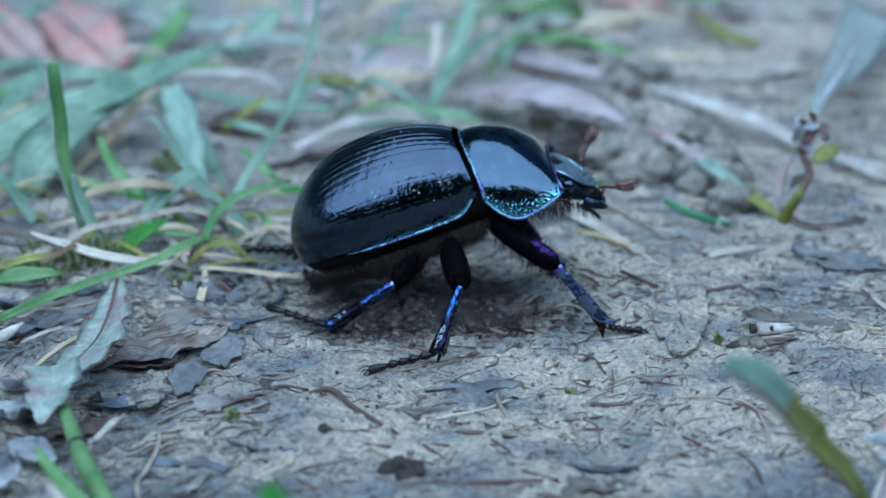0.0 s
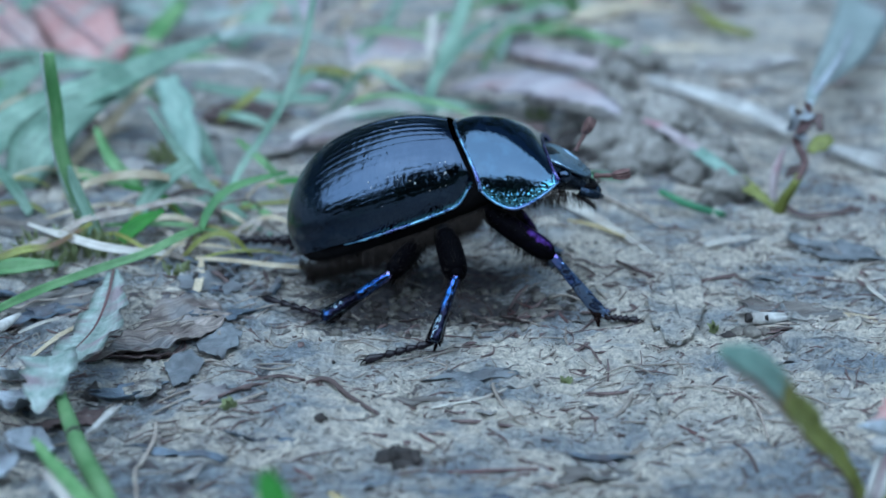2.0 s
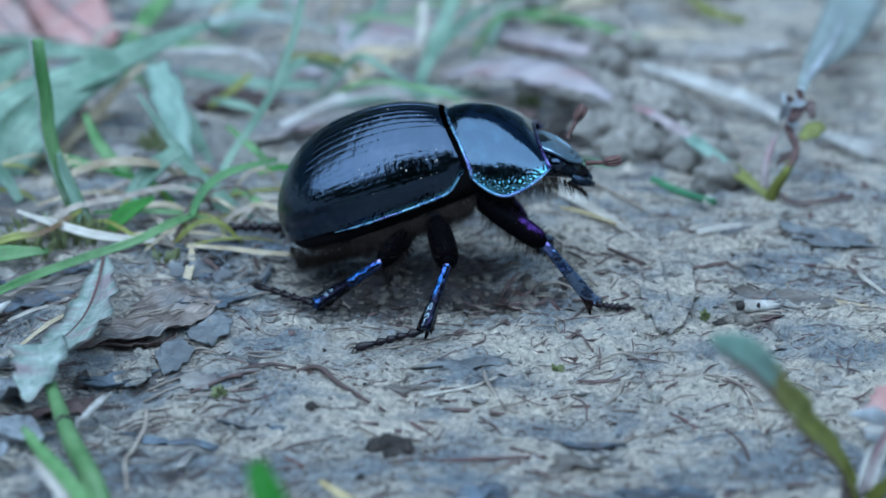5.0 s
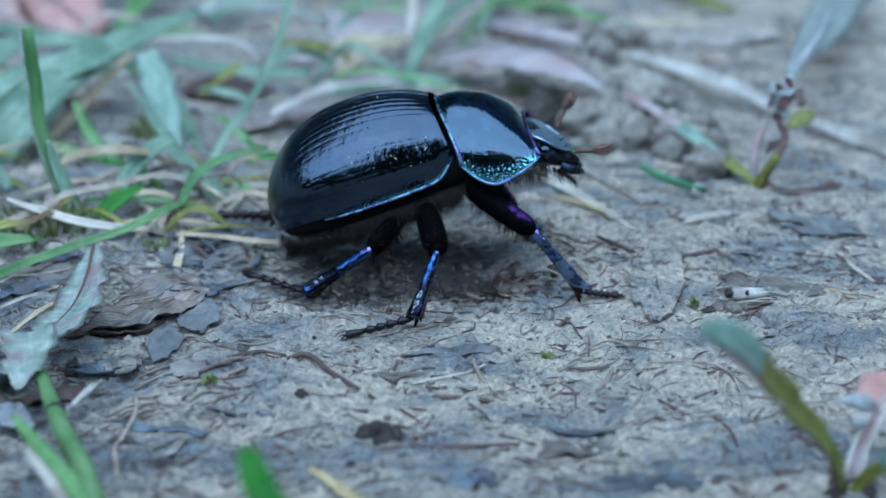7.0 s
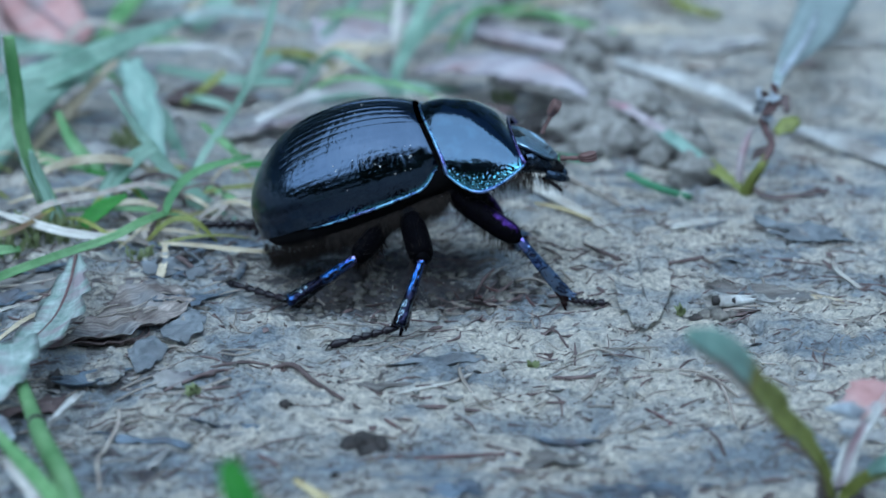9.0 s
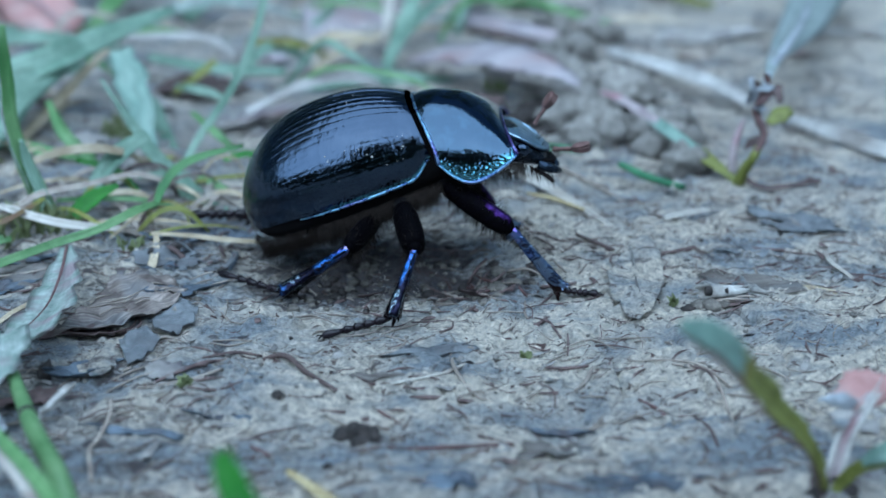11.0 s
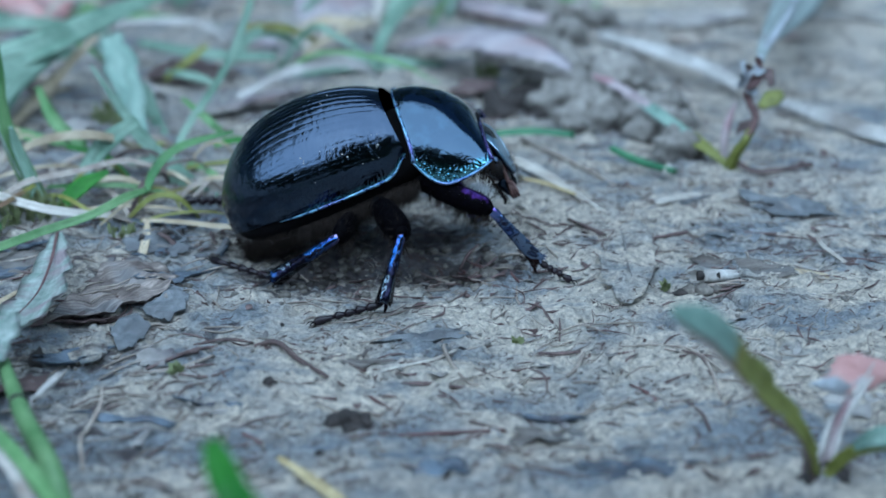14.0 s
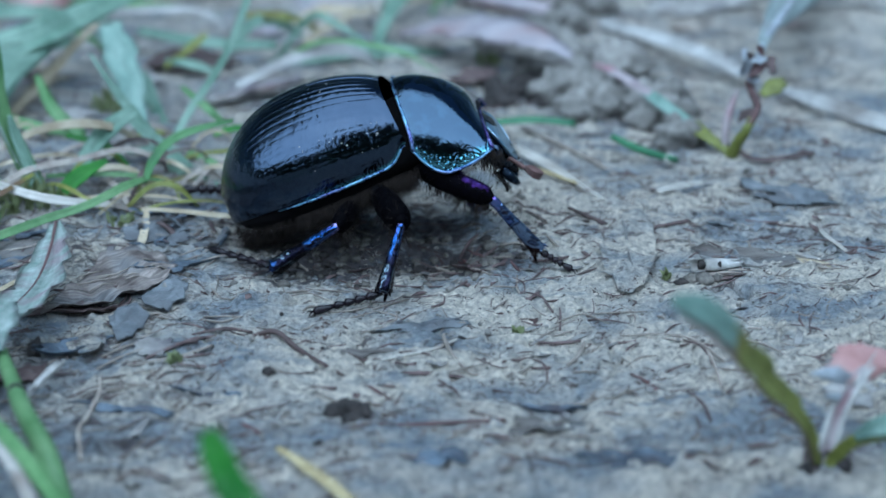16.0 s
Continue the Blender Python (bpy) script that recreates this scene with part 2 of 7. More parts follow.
# The paler stops paint highlights over the shin's own steel blue.
M_SHIN = chitin("steel_blue_leg", [(0.0, (0.17, 0.08, 0.36)), (0.10, (0.20, 0.22, 0.50)), (0.26, (0.12, 0.19, 0.46)), (0.36, (0.02, 0.02, 0.05)), (0.46, (0.17, 0.25, 0.47)), (0.56, (0.02, 0.02, 0.045)), (0.68, (0.22, 0.29, 0.44)), (0.88, (0.20, 0.26, 0.40)), (0.93, (0.04, 0.025, 0.03)), (1.0, (0.03, 0.018, 0.018))], 0.30, 1.5, 0.3, 0.32, (0.8, 1, 1), (-1.0, -0.5))
M_TARSUS = surface("dark_brown_foot", (0.006, 0.005, 0.007), (0.022, 0.015, 0.020), 1500, 0.25, 0.4, 0.00005, spec=0.3)
M_BELLY = surface("dull_black_underside", (0.003, 0.003, 0.004), (0.007, 0.006, 0.007), 1500, 0.75, 0.6, 0.0001, spec=0.08)
M_HAIR = surface("dark_bristle", (0.010, 0.008, 0.007), (0.034, 0.026, 0.022), 2000, 0.7, 0, 0, spec=0.1)
M_CLUB = surface("red_brown_club", (0.042, 0.020, 0.018), (0.15, 0.082, 0.074), 1500, 0.55, 0.3, 0.00005)
M_DUST = surface("pale_clay_dust", (0.40, 0.38, 0.34), (0.72, 0.70, 0.66), 3000, 0.8, 0.3, 0.00003)
M_WOODS = surface("dark_foliage", (0.03, 0.045, 0.024), (0.07, 0.10, 0.05), 3, 0.8, 0, 0)


# ---- mesh helpers; sizes in millimetres ----
def part(name, bm, material, parent=None, label="", smooth=True, at=None):
    """Links a bmesh, in millimetres, as one mesh object under its thing or part."""
    bmesh.ops.scale(bm, vec=(MM, MM, MM), verts=bm.verts)
    bmesh.ops.recalc_face_normals(bm, faces=bm.faces)
    me = bpy.data.meshes.new(name)
    bm.to_mesh(me)
    bm.free()
    if smooth:
        me.polygons.foreach_set("use_smooth", [True] * len(me.polygons))
    me.materials.append(material)
    ob = new(name, me)
    if parent:
        ob.parent = parent
    if label:
        ob["label"] = label
    if at is not None:
        ob.matrix_basis = at
    return ob


def thing(name, label, category, x=0.0, y=0.0, z=0.0, rz=0.0, group="", kind=""):
    """An empty at the thing's base, in millimetres."""
    ob = new(name)
    ob.empty_display_size = 0.002
    ob.matrix_basis = pose(x * MM, y * MM, z * MM, 0, 0, rz)
    return tagged(ob, label, category, group, kind)


def paint(bm, rule):
    """Gives each point its tint and its pitting by a rule of its place, in millimetres."""
    tint, pit = bm.verts.layers.float.new("tint"), bm.verts.layers.float.new("pitted")
    for v in bm.verts:
        v[tint], v[pit] = rule(v.co)
    return bm


def rings(bm, sections, cap=True):
    """Skins a row of closed rings of equal length."""
    made = [[bm.verts.new(p) for p in ring] for ring in sections]
    n = len(made[0])
    for a, b in zip(made, made[1:]):
        for i in range(n):
            bm.faces.new((a[i], a[(i + 1) % n], b[(i + 1) % n], b[i]))
    if cap:
        bm.faces.new(made[0][::-1])
        bm.faces.new(made[-1])
    return made


def smooth_line(points, steps=6):
    """A Catmull-Rom line through the points."""
    p = [Vector(q) for q in points]
    p = [p[0] * 2 - p[1]] + p + [p[-1] * 2 - p[-2]]
    out = []
    for i in range(1, len(p) - 2):
        for k in range(steps):
            u = k / steps
            a, b, c, d = p[i - 1], p[i], p[i + 1], p[i + 2]
            out.append(0.5 * (2 * b + (c - a) * u + (2 * a - 5 * b + 4 * c - d) * u * u + (3 * b - 3 * c + d - a) * u ** 3))
    return out + [p[-2]]


def spread(values, n):
    """Values stretched evenly over n places."""
    x = np.linspace(0, len(values) - 1, n)
    return np.interp(x, range(len(values)), values)


def tube(bm, points, radii, seg=8, flat=1.0, rough=0.0, rng=random):
    """A tapered, slightly uneven tube along a line."""
    p = [Vector(q) for q in points]
    radii = spread(radii, len(p))
    side = None
    sections = []
    for i, q in enumerate(p):
        d = (p[min(i + 1, len(p) - 1)] - p[max(i - 1, 0)]).normalized()
        if side is None:
            side = d.cross(Vector((0.3, 0.2, 1))).normalized()
        side = (side - d * side.dot(d)).normalized()
        up = d.cross(side)
        ring = []
        for k in range(seg):
            a = 2 * math.pi * k / seg
            r = radii[i] * (1 + rough * rng.uniform(-1, 1))
            ring.append(q + side * (math.cos(a) * r) + up * (math.sin(a) * r * flat))
        sections.append(ring)
    rings(bm, sections)


def ball(bm, centre, rx, ry, rz, u=16, v=10):
    """A closed ellipsoid."""
    m = Matrix.Translation(centre) @ Matrix.Diagonal((rx, ry, rz, 1))
    bmesh.ops.create_uvsphere(bm, u_segments=u, v_segments=v, radius=1, matrix=m)


def hairs(bm, roots, width=0.022):
    """Fine three-sided bristles: root, tip."""
    for root, tip in roots:
        root, tip = Vector(root), Vector(tip)
        d = (tip - root).normalized()
        s = d.orthogonal().normalized() * width
        t = d.cross(s)
        v = [bm.verts.new(root + s), bm.verts.new(root - s * 0.5 + t * 0.87), bm.verts.new(root - s * 0.5 - t * 0.87), bm.verts.new(tip)]
        for a, b, c in ((0, 1, 3), (1, 2, 3), (2, 0, 3), (0, 2, 1)):
            bm.faces.new((v[a], v[b], v[c]))


def value_noise(x, y, seed):
    """Smooth lattice noise in -1..1 on arrays."""
    xi, yi = np.floor(x).astype(np.int64), np.floor(y).astype(np.int64)
    fx, fy = x - xi, y - yi
    fx, fy = fx * fx * (3 - 2 * fx), fy * fy * (3 - 2 * fy)

    def lattice(i, j):
        h = (i * 374761393 + j * 668265263 + seed * 982451653) & 0x7FFFFFFF
        h = ((h ^ (h >> 13)) * 1274126177) & 0x7FFFFFFF
        return ((h ^ (h >> 16)) & 0xFFFF) / 32767.5 - 1
    a, b, c, d = lattice(xi, yi), lattice(xi + 1, yi), lattice(xi, yi + 1), lattice(xi + 1, yi + 1)
    return (a * (1 - fx) + b * fx) * (1 - fy) + (c * (1 - fx) + d * fx) * fy


FOOTPRINTS = ((9.5, -14.5, 11.7, -14.2), (8.6, -13.7, 10.7, -13.4), (-0.3, -18.5, -4.2, -19.9), (-6.6, -14.5, -10.6, -11.6),
              (-9.6, -1.9, -13.3, -1.4), (7.4, -4.9, 8.3, -7.3), (-0.8, -0.2, -3.2, 0.4))


def lie(x, y):
    """Height of the soil at a place, in millimetres."""
    x, y = np.asarray(x, float), np.asarray(y, float)
    far = np.clip((np.hypot(x, y - 10) - 70) / 200, 0, 1)
    h = 0.45 * value_noise(x / 9, y / 9, 1) + 0.22 * value_noise(x / 3.1, y / 3.1, 2) + 0.10 * value_noise(x / 1.2, y / 1.2, 3)
    h += 0.16 * np.abs(value_noise(x / 2.2 + 0.3 * y, y / 1.4, 4)) - 0.06
    h += 0.12 * value_noise(x / 0.55, y / 0.55, 6) + 0.14 * np.abs(value_noise(x / 0.9 - 0.4 * y, y / 0.7, 7))
    h += far * 25 * value_noise(x / 400, y / 400, 5)
    # torn pits and proud crumbs
    h -= 0.8 * np.clip(value_noise(x / 0.8, y / 0.6, 11) - 0.45, 0, 1)
    h += 0.7 * np.clip(value_noise(x / 0.7, y / 0.6, 12) - 0.5, 0, 1)
    h -= 0.35 * np.clip(0.07 - np.abs(value_noise(x / 4.5, y / 2.6, 13)), 0, 1) / 0.07
    # the hollow under the body, and the stand of the feet
    h -= 1.6 * np.exp(-((x - 3.0) / 2.0) ** 2 - ((y + 12.0) / 1.9) ** 2)
    h -= 0.8 * np.exp(-((x + 3.5) / 2.2) ** 2 - ((y + 12.5) / 1.2) ** 2)
    # pressed flat where the feet stand
    for ax, ay, bx, by in FOOTPRINTS:
        k = np.clip(((x - ax) * (bx - ax) + (y - ay) * (by - ay)) / ((bx - ax) ** 2 + (by - ay) ** 2), 0, 1)
        near = np.exp(-((x - ax - k * (bx - ax)) ** 2 + (y - ay - k * (by - ay)) ** 2) / 0.9)
        h = h * (1 - near) - 0.12 * near
    return h


LOW_X, LOW_Y, LOW_STEP = -90.0, -70.0, 0.25
LOW = lie(*np.meshgrid(np.arange(LOW_X, 90, LOW_STEP), np.arange(LOW_Y, 110, LOW_STEP)))


def low(x, y):
    """The soil's height at one place, read quickly."""
    i, j = (x - LOW_X) / LOW_STEP, (y - LOW_Y) / LOW_STEP
    a, b = int(i), int(j)
    if not (0 <= a < LOW.shape[1] - 1 and 0 <= b < LOW.shape[0] - 1):
        return float(lie(x, y))
    u, v = i - a, j - b
    return float((LOW[b, a] * (1 - u) + LOW[b, a + 1] * u) * (1 - v) + (LOW[b + 1, a] * (1 - u) + LOW[b + 1, a + 1] * u) * v)


# ---- the ground ----
def ground():
    def axis(lo, hi, step, far):
        out = list(np.arange(lo, hi, step))
        d, v = step, hi
        while v < far:
            out.append(v)
            d *= 1.07
            v += d
        d, v = step, lo
        while v > -far:
            d *= 1.07
            v -= d
            out.insert(0, v)
        return np.array(out)
    xs, ys = axis(-27, 28, 0.11, 60000), axis(-37, 8, 0.11, 60000)
    X, Y = np.meshgrid(xs, ys)
    Z = lie(X, Y) + 0.07 * value_noise(X / 0.26, Y / 0.26, 9)
    nx, ny = len(xs), len(ys)
    co = np.stack([X, Y, Z], -1).reshape(-1, 3) * MM
    i = np.arange(nx * ny).reshape(ny, nx)
    quads = np.stack([i[:-1, :-1], i[:-1, 1:], i[1:, 1:], i[1:, :-1]], -1).reshape(-1, 4)
    me = bpy.data.meshes.new("ground")
    me.vertices.add(len(co))
    me.vertices.foreach_set("co", co.ravel())
    me.loops.add(quads.size)
    me.loops.foreach_set("vertex_index", quads.ravel())
    me.polygons.add(len(quads))
    me.polygons.foreach_set("loop_start", np.arange(len(quads)) * 4)
    me.polygons.foreach_set("use_smooth", np.ones(len(quads), bool))
    me.update(calc_edges=True)
    me.materials.append(M_SOIL)
    # damp humus stains, the first four also shade painted under the beetle: x, y, reach along x and y, strength
    soil_tone = np.zeros_like(X)
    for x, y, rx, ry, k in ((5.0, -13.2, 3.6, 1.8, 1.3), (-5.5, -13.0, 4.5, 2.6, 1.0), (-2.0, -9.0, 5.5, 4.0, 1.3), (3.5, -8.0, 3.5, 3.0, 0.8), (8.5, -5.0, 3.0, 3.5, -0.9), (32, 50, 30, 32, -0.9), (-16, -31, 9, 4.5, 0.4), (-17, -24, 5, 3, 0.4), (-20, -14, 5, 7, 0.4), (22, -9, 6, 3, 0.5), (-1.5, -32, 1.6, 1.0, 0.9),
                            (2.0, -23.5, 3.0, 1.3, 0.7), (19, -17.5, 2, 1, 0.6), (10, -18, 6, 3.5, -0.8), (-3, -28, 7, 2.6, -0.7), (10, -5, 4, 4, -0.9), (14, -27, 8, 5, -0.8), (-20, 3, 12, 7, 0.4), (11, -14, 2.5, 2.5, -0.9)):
        soil_tone += k * np.exp(-((X - x) / rx) ** 2 - ((Y - y) / ry) ** 2)
    damp_and_shade = me.attributes.new("damp_and_shade", "FLOAT", "POINT")
    damp_and_shade.data.foreach_set("value", soil_tone.ravel().astype(np.float32))
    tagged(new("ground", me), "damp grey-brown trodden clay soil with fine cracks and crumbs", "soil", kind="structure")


ground()


def woodland():
    """The dark trees round the path, seen only in the beetle's gloss: tall on the far side, an added clump behind in
    place of the camera and its holder, an open glade to one side.
    """
    rng = random.Random(4)
    bm = bmesh.new()
    # bearing from the far side in degrees, clockwise; distance; height; crown's half width, in metres; leaves
    trees = [(a, 6.6, 11.5, 2.3, 420) for a in range(-92, -20, 16)]
    trees += [(a, 7.5, 8.5, 2.2, 320) for a in range(-12, 100, 18)]
    trees += [(a, 9.5, 2.6, 1.6, 260) for a in range(112, 162, 11)]
    # Clump added as a stand-in for the dark reflection of camera and holder.
    trees += [(168, 6.4, 7.4, 1.0, 620), (178, 6.6, 6.2, 0.9, 520), (189, 6.4, 8.0, 1.1, 680)]
    trees += [(a, 11.0, 1.9, 1.6, 200) for a in range(208, 258, 9)]
    for bearing, away, tall, wide, leaves in trees:
        a = radians(bearing + rng.uniform(-2, 2))
        x, y, h = away * 1000 * math.sin(a), away * 1000 * math.cos(a), tall * 1000 * rng.uniform(0.93, 1.07)
        tube(bm, [(x, y, -300), (x + rng.uniform(-200, 200), y, h * 0.5), (x, y, h * 0.9)], [190, 120, 40], 7)
        for j in range(leaves):
            u, th, q = rng.random() ** 0.8, rng.uniform(0, 6.283), rng.random() ** 0.5
            w = wide * 1000 * math.sin(math.pi * min(1, 0.14 + 0.84 * u)) * q
            c = Vector((x + w * math.cos(th), y + w * math.sin(th), 300 + (h - 300) * u))
            s = rng.uniform(160, 420)
            d1 = Vector((rng.uniform(-1, 1), rng.uniform(-1, 1), rng.uniform(-1, 1))).normalized() * s
            d2 = d1.orthogonal().normalized() * s * rng.uniform(0.5, 0.9)
            v = [bm.verts.new(c + p) for p in (d1, d2, -d1 * 0.9, -d2)]
            bm.faces.new(v)
    ob = part("woodland", bm, M_WOODS, smooth=False)
    tagged(ob, "dark belt of leafy trees round the woodland path, clump behind the camera added", "trees", kind="stuff")


woodland()


BALLS = {}


def icosphere(detail):
    if detail not in BALLS:
        b = bmesh.new()
        bmesh.ops.create_icosphere(b, subdivisions=detail, radius=1)
        b.verts.index_update()
        BALLS[detail] = [v.co.copy() for v in b.verts], [tuple(v.index for v in f.verts) for f in b.faces]
        b.free()
    return BALLS[detail]


def clod(bm, centre, size, rng, flat=0.75, detail=2):
    """An irregular crumb."""
    co, tri = icosphere(detail)
    c0 = Vector(centre)
    o = Vector((rng.uniform(0, 50), rng.uniform(0, 50), rng.uniform(0, 50)))
    k = Vector((rng.uniform(0.75, 1.25), rng.uniform(0.75, 1.25), flat))
    made = []
    for v in co:
        r = 1 + 0.5 * noise.noise(v * 1.7 + o) + 0.4 * noise.noise(v * 4.5 + o)
        made.append(bm.verts.new(c0 + Vector(c * r * s * size for c, s in zip(v, k))))
    for a, b, c in tri:
        bm.faces.new((made[a], made[b], made[c]))


# ---- the beetle ----
# Beetle space: x ahead, y to its left, z up; origin on the ground under the body. Millimetres.
EL_O, EL_A, EL_N = Vector((1.6, 0, 7.0)), Vector((-0.940, 0, -0.342)), Vector((-0.342, 0, 0.940))


def el_height(s):
    l = 6.75 if s > 4.6 else 7.6
    return 5.25 * max(0.0, 1 - abs((s - 4.6) / l) ** 2.2) ** 0.6


def el_width(s):
    l = 6.78 if s > 4.4 else 8.6
    return 4.75 * max(0.0, 1 - abs((s - 4.4) / l) ** 2.3) ** 0.52


def el_rim(s):
    """Height of the side margin: it rises at the shoulder."""
    return 0.8 * math.exp(-((s + 0.6) / 0.75) ** 2) - 0.55 * max(0, (s - 8) / 3.3) ** 1.5


def el_point(s, phi, side, sink=0.0):
    w, h, r = el_width(s) - sink, el_height(s) - sink, el_rim(s)
    c, n = max(0.0, math.cos(phi)), math.sin(phi)
    tuck = max(0.0, 1 - math.degrees(phi) / 32)
    y = side * w * c ** 1.02 * (1 - 0.10 * tuck ** 1.6)
    z = r + (h - r) * (abs(n) ** 1.0 if n > 0 else 0) + (0 if n > 0 else 0.9 * n)
    return EL_O + EL_A * s + EL_N * z + Vector((0, y, 0))


def elytron(side):
    bm = bmesh.new()
    tint, pit = bm.verts.layers.float.new("tint"), bm.verts.layers.float.new("pitted")
    ns, nf = 96, 150
    grid = []
    for i in range(ns + 1):
        f = 0.5 - 0.5 * math.cos(math.pi * i / ns)
        s = -0.26 + 11.38 * f
        fade = min(1, max(0, (s + 0.1) / 0.8)) * min(1, max(0, (10.6 - s) / 3))
        row = []
        for j in range(nf + 1):
            phi = radians(-12 + 101.6 * j / nf)
            d = math.degrees(phi)
            stria = (0.5 + 0.5 * math.cos(2 * math.pi * (d - 86) / 5.6)) ** 6
            sink = fade * stria * (0.007 + 0.028 * min(1, max(0, (d - 46) / 14)))
            if d > 87.5:
                sink += 0.09 * (d - 87.5) / 2.1
            sl = s - 0.42 * (1 - f) ** 6 * max(0, math.cos(phi)) ** 2
            v = bm.verts.new(el_point(sl, phi, side, sink))
            fore = min(1, max(0, (7.5 - s) / 2.5))
            v[tint] = max(0, 1 - abs(d) / 4.5) * fore
            v[pit] = 0.04 + 0.9 * min(1, max(0, (6 - d) / 5)) * fore
            row.append(v)
        grid.append(row)
    for a, b in zip(grid, grid[1:]):
        for j in range(nf):
            bm.faces.new((a[j], a[j + 1], b[j + 1], b[j]))
    return bm


def el_margin(side):
    bm = bmesh.new()
    pts = []
    for i in range(60):
        s = -0.55 + 8.2 * i / 59
        pts.append(el_point(s, radians(-6), side, -0.07))
    tube(bm, pts, [0.08, 0.15, 0.17, 0.16, 0.14, 0.12, 0.03], 8, 0.75, 0.12, random.Random(5))
    return bm


def bend(u, xs, ys):
    """A smooth curve through a few places."""
    i = max(0, min(len(xs) - 2, sum(1 for x in xs[1:-1] if u >= x)))

    def slope(k):
        if k == 0 or k == len(xs) - 1:
            j = 0 if k == 0 else len(xs) - 2
            return (ys[j + 1] - ys[j]) / (xs[j + 1] - xs[j])
        return (ys[k + 1] - ys[k - 1]) / (xs[k + 1] - xs[k - 1])
    w = xs[i + 1] - xs[i]
    t = (u - xs[i]) / w
    return ys[i] * (1 + 2 * t) * (1 - t) ** 2 + slope(i) * w * t * (1 - t) ** 2 + ys[i + 1] * t * t * (3 - 2 * t) + slope(i + 1) * w * t * t * (t - 1)


def pro_point(u, phi, side, swell=0.0):
    """Pronotum: u from the rear margin (0) to the front (1), phi from the side margin (0) to the crown (90)."""
    k = math.sin(phi)
    x = (2.4 - 1.48 * max(0, k) ** 1.7) * (1 - u) + (6.95 - 0.75 * k) * u
    w = bend(u, [0, 0.2, 0.45, 0.7, 0.9, 1], [4.4, 4.62, 4.76, 4.7, 4.45, 4.08]) + swell
    top = bend(u, [0, 0.1, 0.3, 0.6, 0.85, 1], [10.6, 10.83, 10.98, 10.78, 10.18, 9.5]) + swell
    rim = bend(u, [0, 0.12, 0.3, 0.48, 0.75, 1], [7.75, 7.3, 6.85, 6.8, 7.45, 8.3])
    c = max(0.0, math.cos(phi))
    return Vector((x, side * w * c ** 1.15, rim + (top - rim) * max(0, k) ** 1.12))


def pronotum_shell():
    bm = bmesh.new()
    tint, pit = bm.verts.layers.float.new("tint"), bm.verts.layers.float.new("pitted")
    grid = []
    for i in range(61):
        u = i / 60
        us = u * u * (3 - 2 * u) * 0.4 + u * 0.6
        row = [bm.verts.new(pro_point(us, math.pi * j / 120, -1)) for j in range(61)]
        row += [bm.verts.new(pro_point(us, math.pi * j / 120, 1)) for j in range(59, -1, -1)]
        for j, v in enumerate(row):
            d = 1.5 * min(j, 120 - j)
            edge = max(0, 1 - min(u, 1 - u) / 0.10)
            v[tint] = 1.0 * max(0, 1 - d / 24) + 0.3 * edge
            v[pit] = 0.05 + 0.95 * max(min(1, max(0, (22 - d) / 16)), edge * 0.4)
        grid.append(row)
    for a, b in zip(grid, grid[1:]):
        for p, q, r, s in zip(a, a[1:], b[1:], b):
            bm.faces.new((p, q, r, s))
    # front and rear walls, tucked in
    for row, dx in ((grid[0], 0.9), (grid[-1], -0.9)):
        inner = [bm.verts.new((v.co.x + dx, v.co.y * 0.82, 7.9 + (v.co.z - 7.9) * 0.8)) for v in row]
        for p, q, r, s in zip(row, row[1:], inner[1:], inner):
            bm.faces.new((p, q, r, s))
    bmesh.ops.smooth_vert(bm, verts=[v for row in grid[1:-1] for v in row[1:-1]], factor=0.5, use_axis_x=True, use_axis_y=True, use_axis_z=True)
    bmesh.ops.smooth_vert(bm, verts=[v for row in grid[1:-1] for v in row[1:-1]], factor=0.5, use_axis_x=True, use_axis_y=True, use_axis_z=True)
    return bm


def loft(sections, n=28, power=1.0):
    """Closed elliptic rings: (x, z, half width, half height above, half height below, tilt in degrees)."""
    bm = bmesh.new()
    out = []
    for x, z, w, hu, hd, tilt in sections:
        ring = []
        for k in range(n):
            a = 2 * math.pi * k / n
            c, s = math.cos(a), math.sin(a)
            yy = w * math.copysign(abs(c) ** power, c)
            zz = (hu if s > 0 else hd) * math.copysign(abs(s) ** power, s)
            ring.append((x + zz * math.sin(radians(tilt)), yy, z + zz * math.cos(radians(tilt))))
        out.append(ring)
    rings(bm, out)
    return bm


HEAD_AT, PRO_AT = Vector((6.1, 0, 7.9)), Vector((1.9, 0, 8.2))


def shift(bm, v):
    bmesh.ops.translate(bm, vec=v, verts=bm.verts)
    return bm


def limb_pose(a, b, up):
    """A pose at a with x towards b, z near up."""
    x = (b - a).normalized()
    y = up.cross(x).normalized()
    z = x.cross(y)
    m = Matrix((x, y, z)).transposed().to_4x4()
    m.translation = a * MM
    return m


